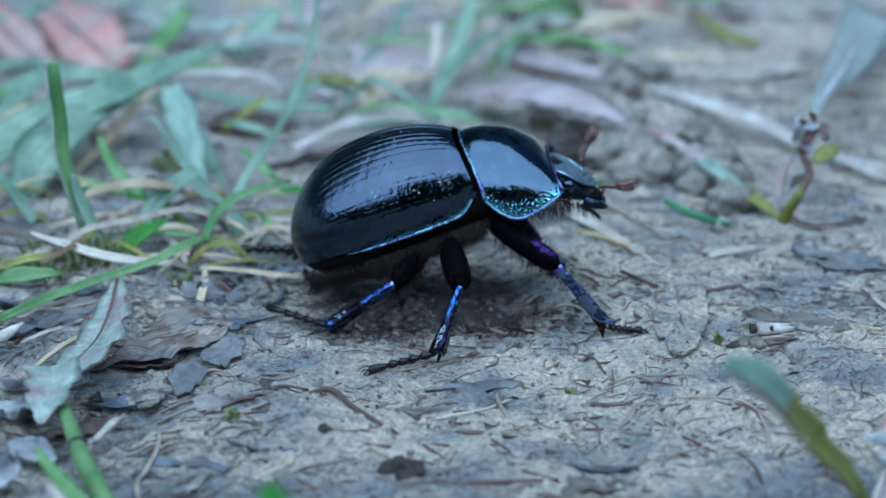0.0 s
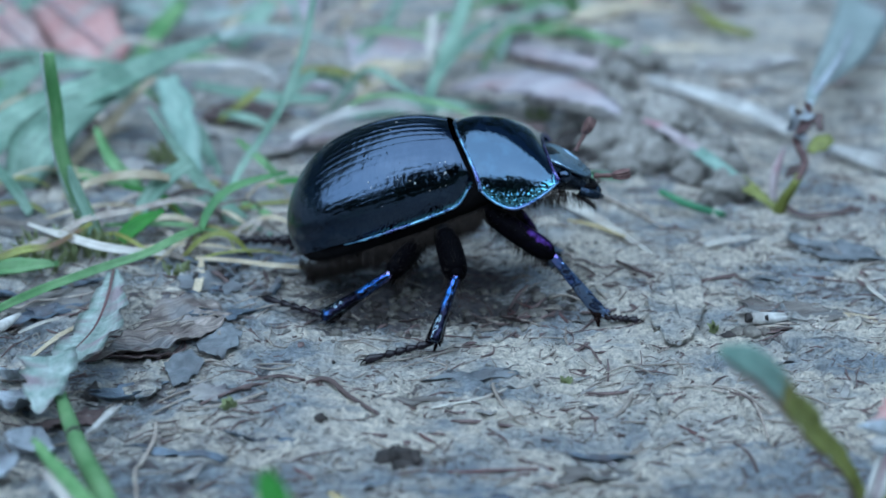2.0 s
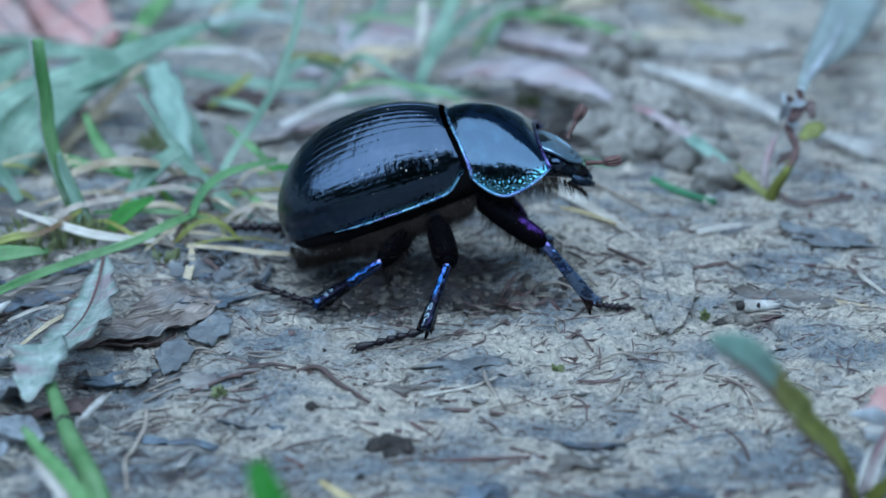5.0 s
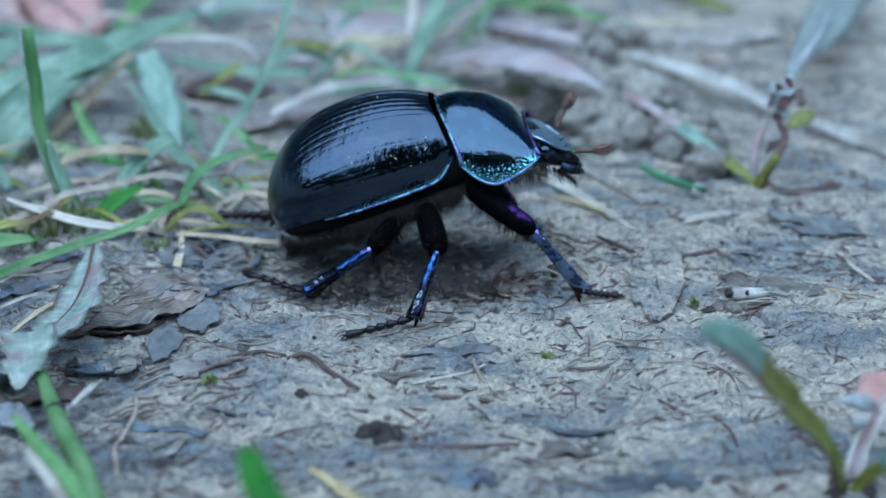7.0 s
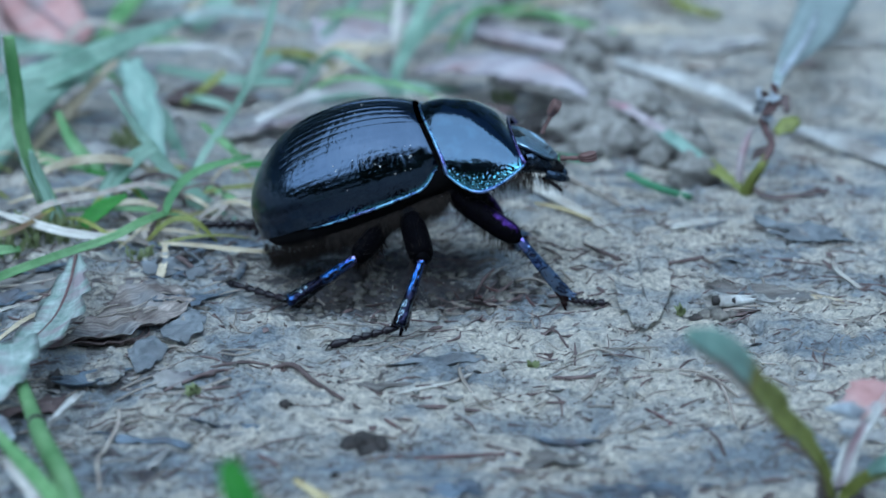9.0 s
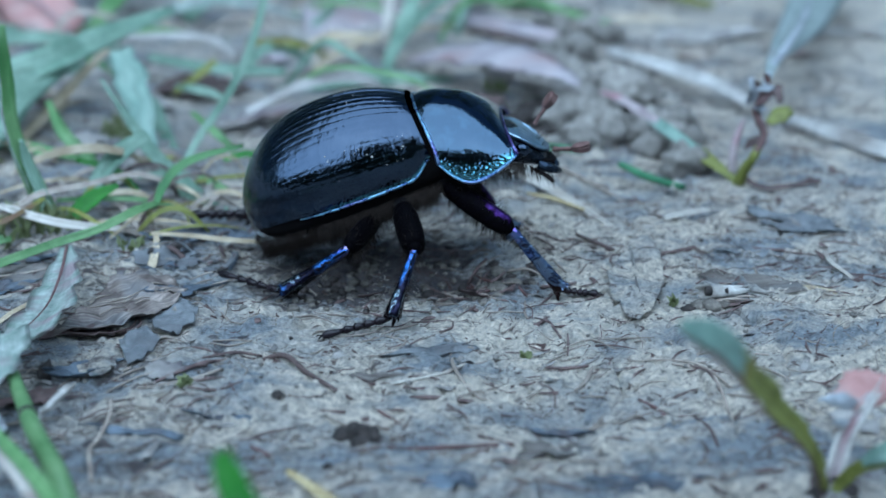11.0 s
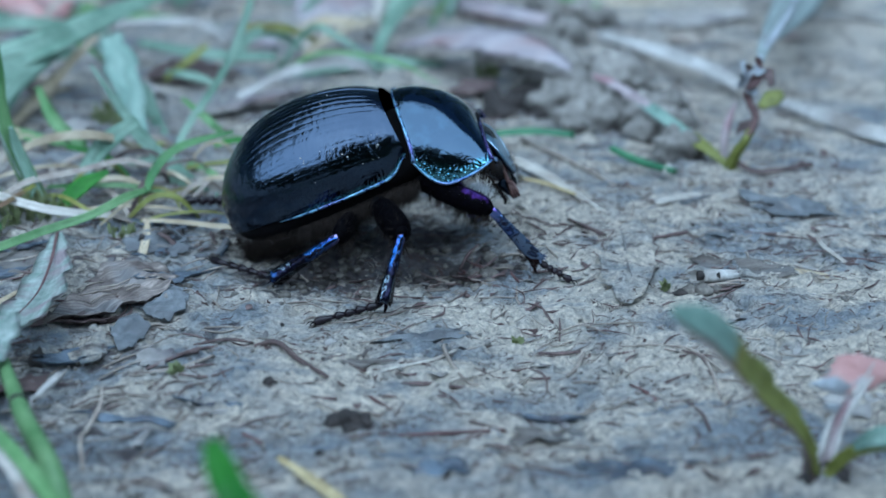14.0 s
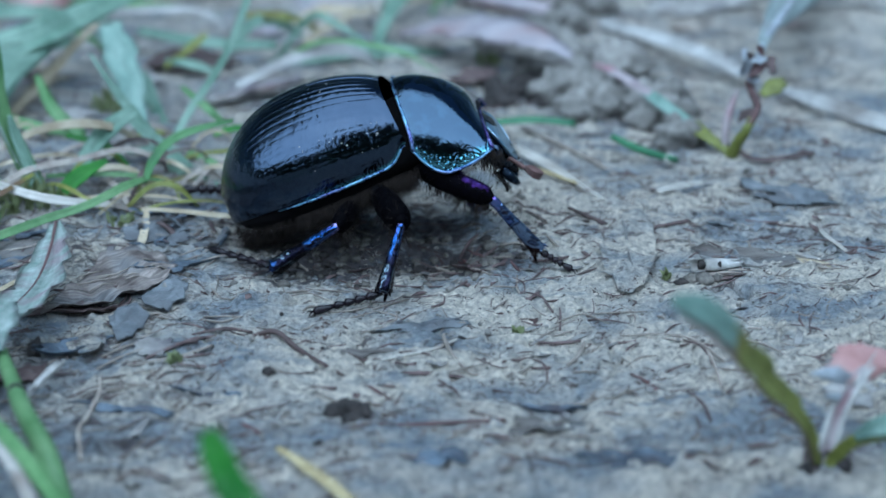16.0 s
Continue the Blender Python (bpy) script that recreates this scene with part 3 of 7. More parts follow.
def femur_mesh(length, thick, rng, painted_gleam=1.0):
    bm = bmesh.new()
    n, out = 14, []
    for i in range(n + 1):
        u = i / n
        r = thick * float(np.interp(u, [0, 0.06, 0.3, 0.6, 0.82, 0.95, 1], [0.5, 0.8, 1.0, 1.03, 1.0, 0.86, 0.5]))
        out.append([(u * length, r * 0.8 * math.cos(2 * math.pi * k / 14), r * math.sin(2 * math.pi * k / 14)) for k in range(14)])
    rings(bm, out)
    ball(bm, (length * 0.97, 0, 0), thick * 0.5, thick * 0.45, thick * 0.5, 10, 8)
    # The tint lays the painted gleam on the upper side, towards the knee.
    return paint(bm, lambda p: (0.64 * painted_gleam * min(1, max(0, (p.x / length - 0.25) / 0.5)) * min(1, max(0, (p.z / thick - 0.45) / 0.4)) + (0.06 if painted_gleam > 0.5 else 0) - (0.0 if painted_gleam > 0.5 else 0.4), 0.5))


def tibia_mesh(length, thick, teeth, rng, flare=1.4):
    bm = bmesh.new()
    n, seg, out = 26, 16, []
    for i in range(n + 1):
        u = i / n
        r = thick * float(np.interp(u, [0, 0.06, 0.2, 0.6, 0.88, 0.96, 1], [0.5, 0.72, 0.74, 0.92, flare * 0.93, flare, flare * 0.6]))
        out.append([])
        for k in range(seg):
            a = 2 * math.pi * k / seg
            ridge = 1 + 0.09 * math.cos(5 * a) + rng.uniform(-0.07, 0.07)
            out[-1].append((u * length, r * ridge * 0.62 * math.cos(a), r * ridge * math.sin(a)))
    rings(bm, out)
    # broad teeth on the outer edge, spurs and stiff spines round the flared end
    for k in range(teeth):
        u = 0.2 + 0.74 * k / max(1, teeth - 1)
        r = thick * (0.6 + 0.5 * u)
        x = u * length
        tube(bm, [(x - 0.3, 0, r * 0.4), (x - 0.02, 0, r * 0.8), (x + 0.2, 0, r * 1.0 + 0.08 * u)], [0.2, 0.13, 0.02], 6, 0.8, 0.2, rng)
    for s in (-1, 1):
        tube(bm, [(length * 0.96, s * thick * 0.4, -thick * 0.7), (length + 0.25, s * thick * 0.5, -thick * 1.1), (length + 0.55, s * thick * 0.5, -thick * 1.35)], [0.13, 0.1, 0.02], 6)
    for k in range(9):
        a = 2 * math.pi * k / 9
        c, d = math.cos(a) * thick * 0.7, math.sin(a) * thick * 1.15
        tube(bm, [(length * 0.95, c, d), (length + 0.12, c * 1.2, d * 1.15)], [0.06, 0.012], 5)
    return paint(bm, lambda p: (p.x / length if p.z < thick * (0.6 + 0.5 * p.x / length) else 0.57, 0.5))


def tarsus_pieces(length, fat=1.0):
    """The five joints of a foot and its two claws, each a mesh."""
    x, joints, claws = 0.0, [], []
    for share in (0.24, 0.16, 0.15, 0.15, 0.30):
        bm = bmesh.new()
        l = share * length
        tube(bm, [(x, 0, 0), (x + l * 0.25, 0, 0), (x + l * 0.8, 0, 0), (x + l, 0, 0)], [0.11 * fat, 0.16 * fat, 0.25 * fat, 0.14 * fat], 8)
        hairs(bm, [((x + l * 0.85, 0, -0.1), (x + l * 1.15, d, -0.32)) for d in (-0.18, 0, 0.18)], 0.03)
        joints.append(bm)
        x += l
    for s in (-1, 1):
        bm = bmesh.new()
        tube(bm, [(length - 0.03, 0, 0), (length + 0.22, s * 0.16, 0.03), (length + 0.42, s * 0.24, -0.14)], [0.05, 0.04, 0.01], 6)
        claws.append(bm)
    return joints, claws


# hip, knee, ankle, tip of each leg as it stands at first, and how thick: beetle space
LEGS = {
    "front_right": ((2.7, -2.9, 6.1), (6.5, -5.7, 4.35), (9.55, -5.5, 0.45), (11.65, -5.25, 0.12), 0.70, 6, 0.42),
    "middle_right": ((0.35, -4.0, 5.0), (1.0, -7.9, 4.05), (-0.35, -9.5, 0.55), (-4.1, -10.9, 0.12), 0.92, 4, 0.56),
    "hind_right": ((-1.2, -3.0, 4.1), (-2.7, -6.5, 3.6), (-6.6, -5.5, 0.5), (-10.55, -2.6, 0.55), 0.7, 4, 0.62),
    "front_left": ((2.7, 2.9, 6.1), (5.88, 3.0, 2.3), (7.41, 4.08, 0.45), (8.31, 1.7, 0.15), 0.72, 6, 0.62),
    "middle_left": ((0.3, 3.6, 5.2), (0.3, 7.4, 4.0), (-0.8, 8.8, 0.5), (-3.2, 9.4, 0.15), 0.75, 4, 0.5),
    "hind_left": ((-1.2, 3.0, 4.1), (-4.2, 5.6, 3.6), (-9.6, 7.1, 0.7), (-13.3, 7.6, 0.5), 0.8, 4, 0.55),
}


def bristles_along(length, thick, rng, n, reach, under=True):
    out = []
    for k in range(n):
        u = rng.uniform(0.1, 0.97)
        a = rng.gauss(-math.pi / 2, 0.5) if under else rng.uniform(0, 6.283)
        r = thick * 0.8
        root = Vector((u * length, r * 0.6 * math.cos(a), r * math.sin(a)))
        l = reach * rng.uniform(0.5, 1.2)
        out.append((root, root + Vector((rng.uniform(0.0, 0.5) * l, math.cos(a) * l * 0.8, math.sin(a) * l))))
    return out


def knee_for(hip, ankle, l1, l2, pole):
    """Where two bones of those lengths bend, towards pole."""
    d = ankle - hip
    L = min(max(d.length, abs(l1 - l2) + 0.01), l1 + l2 - 0.01)
    x = d.normalized()
    a = (l1 * l1 - l2 * l2 + L * L) / (2 * L)
    h = math.sqrt(max(0, l1 * l1 - a * a))
    y = (pole - x * pole.dot(x)).normalized()
    return hip + x * a + y * h


def beetle():
    rng = random.Random(11)
    B = thing("beetle", "glossy black dung beetle with blue-violet metallic rims, standing on clay soil", "beetle", 0, -9, 0)
    P = {}
    for side, nm in ((-1, "right"), (1, "left")):
        P["elytron_" + nm] = part("elytron", elytron(side), M_SHELL, B, "glossy black finely grooved wing case")
        part("elytron_margin", el_margin(side), M_RIM, P["elytron_" + nm], "shining blue metallic wing case rim")
    # grains of soil stuck to the shell
    bm = bmesh.new()
    for k in range(21):
        s, d = rng.uniform(0.2, 5.0), rng.uniform(12, 36) if k < 18 else rng.uniform(70, 86)
        q = el_point(s, radians(d), -1, -0.015)
        clod(bm, q, rng.uniform(0.025, 0.075), rng, detail=1)
    part("soil_speck", bm, M_DUST, P["elytron_right"], "pale grains of soil stuck to the shell")["kind"] = "stuff"
    # underside
    secs = []
    for i in range(15):
        s = -0.2 + 11.3 * math.sin(i / 14 * math.pi / 2)
        p = EL_O + EL_A * s
        secs.append((p.x, p.z, el_width(s) * 0.84, el_height(s) * 0.6, 2.75 * math.sqrt(max(0.01, 1 - abs((s - 4.2) / (6.3 if s > 4.2 else 7.0)) ** 2.4)), 20))
    part("abdomen", loft(secs), M_BELLY, B, "dull black hairy underside")
    part("thorax", loft([(-3.2, 5.6, 2.2, 1.0, 1.0, 0), (-2.0, 5.9, 3.6, 1.6, 1.7, 0), (0.2, 6.5, 3.9, 2.4, 1.9, 0), (2.0, 7.2, 3.7, 2.6, 1.9, 0),
                         (3.6, 7.6, 3.3, 2.4, 1.7, 0), (5.4, 7.9, 2.7, 1.6, 1.4, 0), (6.4, 8.0, 1.8, 1.0, 1.0, 0)]), M_BELLY, B)
    bm = bmesh.new()
    roots = []
    for k in range(6000):
        s = rng.uniform(-0.2, 11.0)
        side = -1 if rng.random() < 0.75 else 1
        a = radians(rng.uniform(200, 268))
        p = EL_O + EL_A * s + Vector((0, side * abs(math.cos(a)) * el_width(s) * 0.84, 0)) + EL_N * (math.sin(a) * 2.4)
        roots.append((p, p + Vector((rng.uniform(-0.6, 0.4), side * rng.uniform(0.1, 0.8), -rng.uniform(0.3, 0.6 + 0.8 * rng.random() ** 2)))))
    for k in range(1500):
        x = rng.uniform(-0.8, 7.5)
        p = Vector((x, rng.choice((-1, -1, 1)) * rng.uniform(1.0, 3.4), 5.9 + 0.15 * x))
        roots.append((p, p + Vector((rng.uniform(-0.2, 0.5), math.copysign(rng.uniform(0.1, 0.6), p.y), -rng.uniform(0.6, 1.2)))))
    for k in range(1300):
        p = Vector((rng.uniform(-4.5, 2.6), -rng.uniform(3.0, 4.3), 0))
        p.z = 5.5 + 0.36 * p.x
        roots.append((p, p + Vector((rng.uniform(-0.4, 0.5), -rng.uniform(0.0, 0.7), -rng.uniform(0.5, 1.2)))))
    hairs(bm, roots, 0.017)
    part("hair_fringe", bm, M_HAIR, B, "dense dark brown bristles", smooth=False)["kind"] = "stuff"
    # pronotum
    P["pronotum"] = part("pronotum", shift(pronotum_shell(), -PRO_AT), M_PRONOTUM, B, "glossy blue-black domed neck shield")
    for side in (-1, 1):
        bm = bmesh.new()
        tube(bm, [pro_point(i / 40, radians(2), side, 0.03) - PRO_AT for i in range(41)], [0.07, 0.11, 0.12, 0.11, 0.08], 8, 0.8)
        part("side_rim", bm, M_RIM, P["pronotum"], "shining blue metallic rim")
    bm = bmesh.new()
    tube(bm, [pro_point(1, radians(a), -1, 0.02) - PRO_AT for a in range(2, 90, 4)] + [pro_point(1, radians(a), 1, 0.02) - PRO_AT for a in range(86, 1, -4)], [0.12, 0.09, 0.12], 8)
    part("front_rim", bm, M_VIOLET, P["pronotum"], "violet metallic front rim")
    bm = bmesh.new()
    tube(bm, [pro_point(0, radians(a), -1, 0.02) - PRO_AT for a in range(2, 90, 4)] + [pro_point(0, radians(a), 1, 0.02) - PRO_AT for a in range(86, 1, -4)], [0.13, 0.07, 0.13], 8)
    part("rear_rim", bm, M_RIM, P["pronotum"], "blue metallic rear rim")
    # head
    hd = loft([(5.6, 8.0, 1.9, 1.2, 1.3, 0), (6.6, 8.0, 1.95, 1.0, 1.4, 15), (7.3, 7.75, 1.9, 0.8, 1.25, 25), (8.0, 7.4, 1.6, 0.6, 0.95, 32),
               (8.6, 7.0, 1.15, 0.4, 0.65, 38), (9.0, 6.75, 0.65, 0.2, 0.35, 40)])
    H = part("head", paint(shift(hd, -HEAD_AT), lambda p: (0.3, 1.0)), M_HEAD, B, "rough blue-black shovel-shaped head")
    # the shield: a flat, sloping plate with a raised edge
    sh = loft([(6.3, 8.85, 1.6, 0.12, 0.3, 10), (6.9, 8.72, 1.85, 0.16, 0.35, 20), (7.3, 8.58, 1.95, 0.10, 0.35, 25), (7.9, 8.22, 1.75, 0.08, 0.35, 32), (8.4, 7.9, 1.45, 0.10, 0.35, 36),
               (8.8, 7.62, 1.05, 0.14, 0.3, 38), (9.05, 7.42, 0.6, 0.08, 0.2, 40)], 40, 0.8)
    tube(sh, smooth_line([(6.7, -1.75, 8.75), (7.4, -1.85, 8.5), (8.1, -1.6, 8.1), (8.7, -1.1, 7.72), (9.02, -0.45, 7.5), (9.08, 0, 7.46), (9.02, 0.45, 7.5), (8.7, 1.1, 7.72), (8.1, 1.6, 8.1), (7.4, 1.85, 8.5), (6.7, 1.75, 8.75)], 4), [0.07, 0.09, 0.07, 0.09, 0.07], 8, rough=0.25, rng=rng)
    # The tint darkens the plate towards its front edge and underside.
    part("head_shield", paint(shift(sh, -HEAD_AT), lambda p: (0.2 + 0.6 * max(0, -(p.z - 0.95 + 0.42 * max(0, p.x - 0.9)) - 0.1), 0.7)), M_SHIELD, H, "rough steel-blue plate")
    bm = bmesh.new()
    tube(bm, smooth_line([Vector(p) - HEAD_AT for p in ((8.5, -0.9, 6.95), (9.05, -0.6, 6.85), (9.25, 0, 6.8), (9.05, 0.6, 6.85), (8.5, 0.9, 6.95))], 3), [0.3, 0.34, 0.3], 8, 0.6)
    part("upper_lip", bm, M_BELLY, H, "black upper lip")
    P["head"] = H
    for side in (-1, 1):
        bm = bmesh.new()
        ball(bm, Vector((7.35, side * 1.85, 7.85)) - HEAD_AT, 0.5, 0.35, 0.42)
        part("eye", bm, M_SHELL, H)
        bm = bmesh.new()
        tube(bm, smooth_line([Vector(p) - HEAD_AT for p in ((8.4, side * 0.9, 6.7), (9.25, side * 1.0, 6.45), (9.65, side * 0.6, 6.25), (9.55, side * 0.2, 6.1))], 4), [0.5, 0.42, 0.26, 0.08], 8, 0.7)
        paint(bm, lambda p: (0.5, 0.8))
        part("mandible", bm, M_HEAD, H, "dark curved mandible")
        bm = bmesh.new()
        tube(bm, smooth_line([Vector(p) - HEAD_AT for p in ((8.2, side * 0.9, 6.4), (9.0, side * 1.2, 6.0), (9.3, side * 1.1, 5.65))], 3), [0.14, 0.12, 0.1], 6)
        part("palp", bm, M_TARSUS, H)
    bm = bmesh.new()
    hr = []
    for k in range(260):
        p = Vector((rng.uniform(6.4, 9.3), rng.choice((-1, 1)) * rng.uniform(0.6, 1.9), 0))
        p.z = 7.2 - 0.18 * (p.x - 6.4) * 2
        hr.append((p - HEAD_AT, p + Vector((rng.uniform(0, 0.5), math.copysign(0.2, p.y), -rng.uniform(0.4, 1.1))) - HEAD_AT))
    for k in range(60):
        p = Vector((rng.uniform(8.3, 9.6), rng.uniform(-1, 1), 0))
        p.z = 8.4 - (p.x - 8.0) * 0.9
        hr.append((p - HEAD_AT, p + Vector((rng.uniform(0.2, 0.5), rng.uniform(-0.2, 0.2), rng.uniform(0.1, 0.5))) - HEAD_AT))
    hairs(bm, hr, 0.018)
    part("head_hair", bm, M_HAIR, H, "fine dark bristles", smooth=False)["kind"] = "stuff"
    for side, nm in ((-1, "right"), (1, "left")):
        bm = bmesh.new()
        line = smooth_line([(0, 0, 0), (0.5, side * 0.12, 0.02), (1.0, side * 0.2, 0.0), (1.35, side * 0.25, 0.05)], 4)
        tube(bm, line, [0.17, 0.13, 0.13, 0.14, 0.17], 8, rough=0.16, rng=rng)
        A = part("antenna", bm, M_CLUB, H, "thin red-brown beaded antenna")
        bm = bmesh.new()
        for k in range(3):
            m = Matrix.Translation((1.68, side * 0.28, 0.06 + (k - 1) * 0.15)) @ Matrix.Rotation(radians(-5 * (k - 1)), 4, "Y") @ Matrix.Diagonal((0.58, 0.5, 0.14, 1))
            bmesh.ops.create_uvsphere(bm, u_segments=14, v_segments=8, radius=1, matrix=m)
        part("antenna_club", bm, M_CLUB, H, "red-brown three-leaved club").parent = A
        P["antenna_" + nm] = A
    # legs
    P["legs"] = {}
    for nm, (hip, knee, ankle, tip, thick, teeth, tib) in LEGS.items():
        hip, knee, ankle, tip = (Vector(v) for v in (hip, knee, ankle, tip))
        l1, l2, l3 = (knee - hip).length, (ankle - knee).length, (tip - ankle).length
        f = part("femur", femur_mesh(l1, thick, rng, 1.0 if "front" in nm else 0.3), M_FEMUR, B, "hairy black thigh with a violet gleam painted at the knee")
        t = part("tibia", tibia_mesh(l2, tib, teeth, rng, 1.12 if "front" in nm else 1.4), M_SHIN if "front" in nm else M_LEG, B, "toothed shin with blue metallic gloss and painted pale glints")
        joints, claws = tarsus_pieces(l3, 1.5 if nm == "hind_left" else 1.0)
        a = part("tarsus", joints[0], M_TARSUS, B, "slender jointed foot with claws")
        for bm in joints[1:]:
            part("tarsus_joint", bm, M_TARSUS, a)
        for bm in claws:
            part("claw", bm, M_TARSUS, a)
        bm = bmesh.new()
        hairs(bm, bristles_along(l1, thick, rng, 190, 0.95) + bristles_along(l1, thick, rng, 150, 0.7, False), 0.022)
        part("femur_hair", bm, M_HAIR, f, "dark bristles", smooth=False)["kind"] = "stuff"
        bm = bmesh.new()
        hairs(bm, bristles_along(l2, tib, rng, 90, 0.55, False), 0.02)
        part("tibia_hair", bm, M_HAIR, t, "dark bristles", smooth=False)["kind"] = "stuff"
        bm = bmesh.new()
        ball(bm, (0, 0, 0), thick * 0.75, thick * 0.7, thick * 0.75, 12, 9)
        part("hip_joint", bm, M_BELLY, f)
        P["legs"][nm] = (f, t, a, l1, l2)
    return B, P


BEETLE, PARTS = beetle()


# ---- plants and litter ----
M_GREEN = surface("fresh_grass", (0.095, 0.225, 0.07), (0.29, 0.46, 0.215), 260, 0.42, 0.3, 0.00008, stretch=(1, 1, 0.25), vary=0.15, through_light=0.3, veins=0.22)
M_DEEP = surface("deep_green_grass", (0.06, 0.17, 0.05), (0.15, 0.31, 0.11), 300, 0.42, 0.3, 0.00008, through_light=0.2, veins=0.16)
M_MINT = surface("pale_mint_leaf", (0.17, 0.28, 0.23), (0.33, 0.45, 0.385), 400, 0.5, 0.4, 0.0001, through_light=0.2, veins=0.3)
M_BRIGHT = surface("bright_young_grass", (0.03, 0.16, 0.015), (0.08, 0.30, 0.03), 300, 0.45, 0.3, 0.00008, vary=0.1, through_light=0.35, veins=0.2)
M_BLUEGREEN = surface("blue_green_grass", (0.125, 0.22, 0.155), (0.33, 0.46, 0.36), 300, 0.4, 0.3, 0.00008, stretch=(1, 1, 0.3), vary=0.12, through_light=0.25, veins=0.25)
M_SILVER = surface("silvery_leaf", (0.25, 0.34, 0.295), (0.56, 0.62, 0.59), 1300, 0.5, 0.9, 0.0002, stain=(0.38, 0.31, 0.33), stain_size=0.35, through_light=0.2, veins=0.15)
M_OLIVE = surface("olive_leaf", (0.17, 0.185, 0.035), (0.37, 0.39, 0.10), 500, 0.45, 0.5, 0.0001, stain=(0.20, 0.125, 0.07), stain_size=0.4, through_light=0.3, veins=0.25)
M_STRAW = surface("dry_straw", (0.33, 0.26, 0.165), (0.59, 0.51, 0.375), 500, 0.6, 0.5, 0.0001, stretch=(1, 1, 0.4), vary=0.15, through_light=0.1, veins=0.3)
M_PALE = surface("bleached_straw", (0.36, 0.33, 0.29), (0.58, 0.55, 0.50), 600, 0.6, 0.5, 0.0001, stain=(0.25, 0.21, 0.18), stain_size=0.5, vary=0.12, veins=0.38)
M_GREYSTRAW = surface("weathered_grey_straw", (0.30, 0.285, 0.27), (0.58, 0.565, 0.545), 500, 0.6, 0.6, 0.00015, stretch=(1, 1, 0.4), stain=(0.20, 0.18, 0.165), stain_size=0.5, vary=0.15, veins=0.3)
M_YELLOW = surface("yellow_straw", (0.26, 0.20, 0.09), (0.50, 0.42, 0.24), 500, 0.55, 0.3, 0.0001, veins=0.38)
M_BROWN = surface("brown_twig", (0.058, 0.038, 0.037), (0.155, 0.108, 0.102), 1200, 0.65, 0.8, 0.0002, vary=0.3)
M_RED = surface("reddish_stem", (0.07, 0.034, 0.035), (0.165, 0.09, 0.086), 900, 0.5, 0.5, 0.0001, vary=0.2)
M_TAN = surface("tan_rootlet", (0.22, 0.18, 0.155), (0.40, 0.35, 0.30), 900, 0.65, 0.6, 0.0001, vary=0.25)
M_PINK = surface("pink_dead_leaf", (0.44, 0.225, 0.21), (0.60, 0.37, 0.35), 300, 0.6, 0.4, 0.0001, stain=(0.44, 0.36, 0.34), stain_size=0.5, through_light=0.2, veins=0.15)
M_ROSE = surface("pale_rose_leaf", (0.36, 0.29, 0.305), (0.60, 0.53, 0.54), 700, 0.55, 0.8, 0.00015, stain=(0.44, 0.24, 0.27), stain_size=0.35, through_light=0.2, veins=0.25)
M_FADED = surface("faded_grey_green_leaf", (0.225, 0.27, 0.262), (0.34, 0.39, 0.385), 250, 0.6, 0.5, 0.0001, stain=(0.27, 0.235, 0.24), stain_size=0.3, through_light=0.15)
M_FROST = surface("bleached_leaf_skin", (0.34, 0.37, 0.41), (0.66, 0.70, 0.76), 1100, 0.5, 1.0, 0.0004, stain=(0.13, 0.13, 0.15), stain_size=0.5)
M_LEAFGREY = surface("grey_leaf_skin", (0.15, 0.145, 0.14), (0.27, 0.26, 0.25), 900, 0.6, 0.9, 0.0003, stain=(0.11, 0.10, 0.10), stain_size=0.3)
M_STALK = surface("dark_green_stalk", (0.035, 0.13, 0.06), (0.085, 0.23, 0.11), 400, 0.45, 0.3, 0.0001)
M_LILAC = surface("greyed_dead_leaf", (0.25, 0.215, 0.235), (0.46, 0.42, 0.445), 350, 0.5, 0.6, 0.00015, stain=(0.26, 0.18, 0.18), stain_size=0.5)
M_BARK = surface("rotten_brown_leaf", (0.08, 0.066, 0.058), (0.29, 0.265, 0.245), 900, 0.6, 1.0, 0.0004, stain=(0.16, 0.165, 0.175), stain_size=0.25, stretch=(0.35, 1.7, 1))
M_FLAKE = surface("grey_leaf_flake", (0.20, 0.185, 0.175), (0.40, 0.38, 0.36), 800, 0.55, 0.8, 0.0002, stain=(0.10, 0.09, 0.10), stain_size=0.4, vary=0.25)
M_SLATE = surface("blue_grey_clay_flake", (0.11, 0.122, 0.138), (0.25, 0.265, 0.285), 900, 0.6, 1.0, 0.0003, stain=(0.12, 0.12, 0.13), stain_size=0.3, vary=0.15)
M_FIBRE = surface("fibrous_brown_leaf", (0.085, 0.066, 0.06), (0.275, 0.235, 0.21), 700, 0.6, 0.8, 0.00012, stain=(0.165, 0.16, 0.165), stain_size=0.5, veins=0.6)
M_WETLEAF = surface("wet_blue_black_leaf", (0.045, 0.058, 0.08), (0.15, 0.185, 0.235), 800, 0.35, 0.9, 0.0002, stain=(0.06, 0.05, 0.055), stain_size=0.4, vary=0.2)
M_CLOD = surface("soil_crumb", (0.19, 0.175, 0.16), (0.44, 0.41, 0.375), 1100, 0.8, 1.0, 0.0003, stain=(0.10, 0.09, 0.08), stain_size=0.3, vary=0.2)
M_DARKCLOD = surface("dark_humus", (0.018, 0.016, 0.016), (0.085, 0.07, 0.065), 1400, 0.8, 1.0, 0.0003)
M_EARTH = surface("brown_earth_crumb", (0.09, 0.08, 0.07), (0.26, 0.235, 0.205), 1500, 0.85, 1.0, 0.0003, vary=0.25)
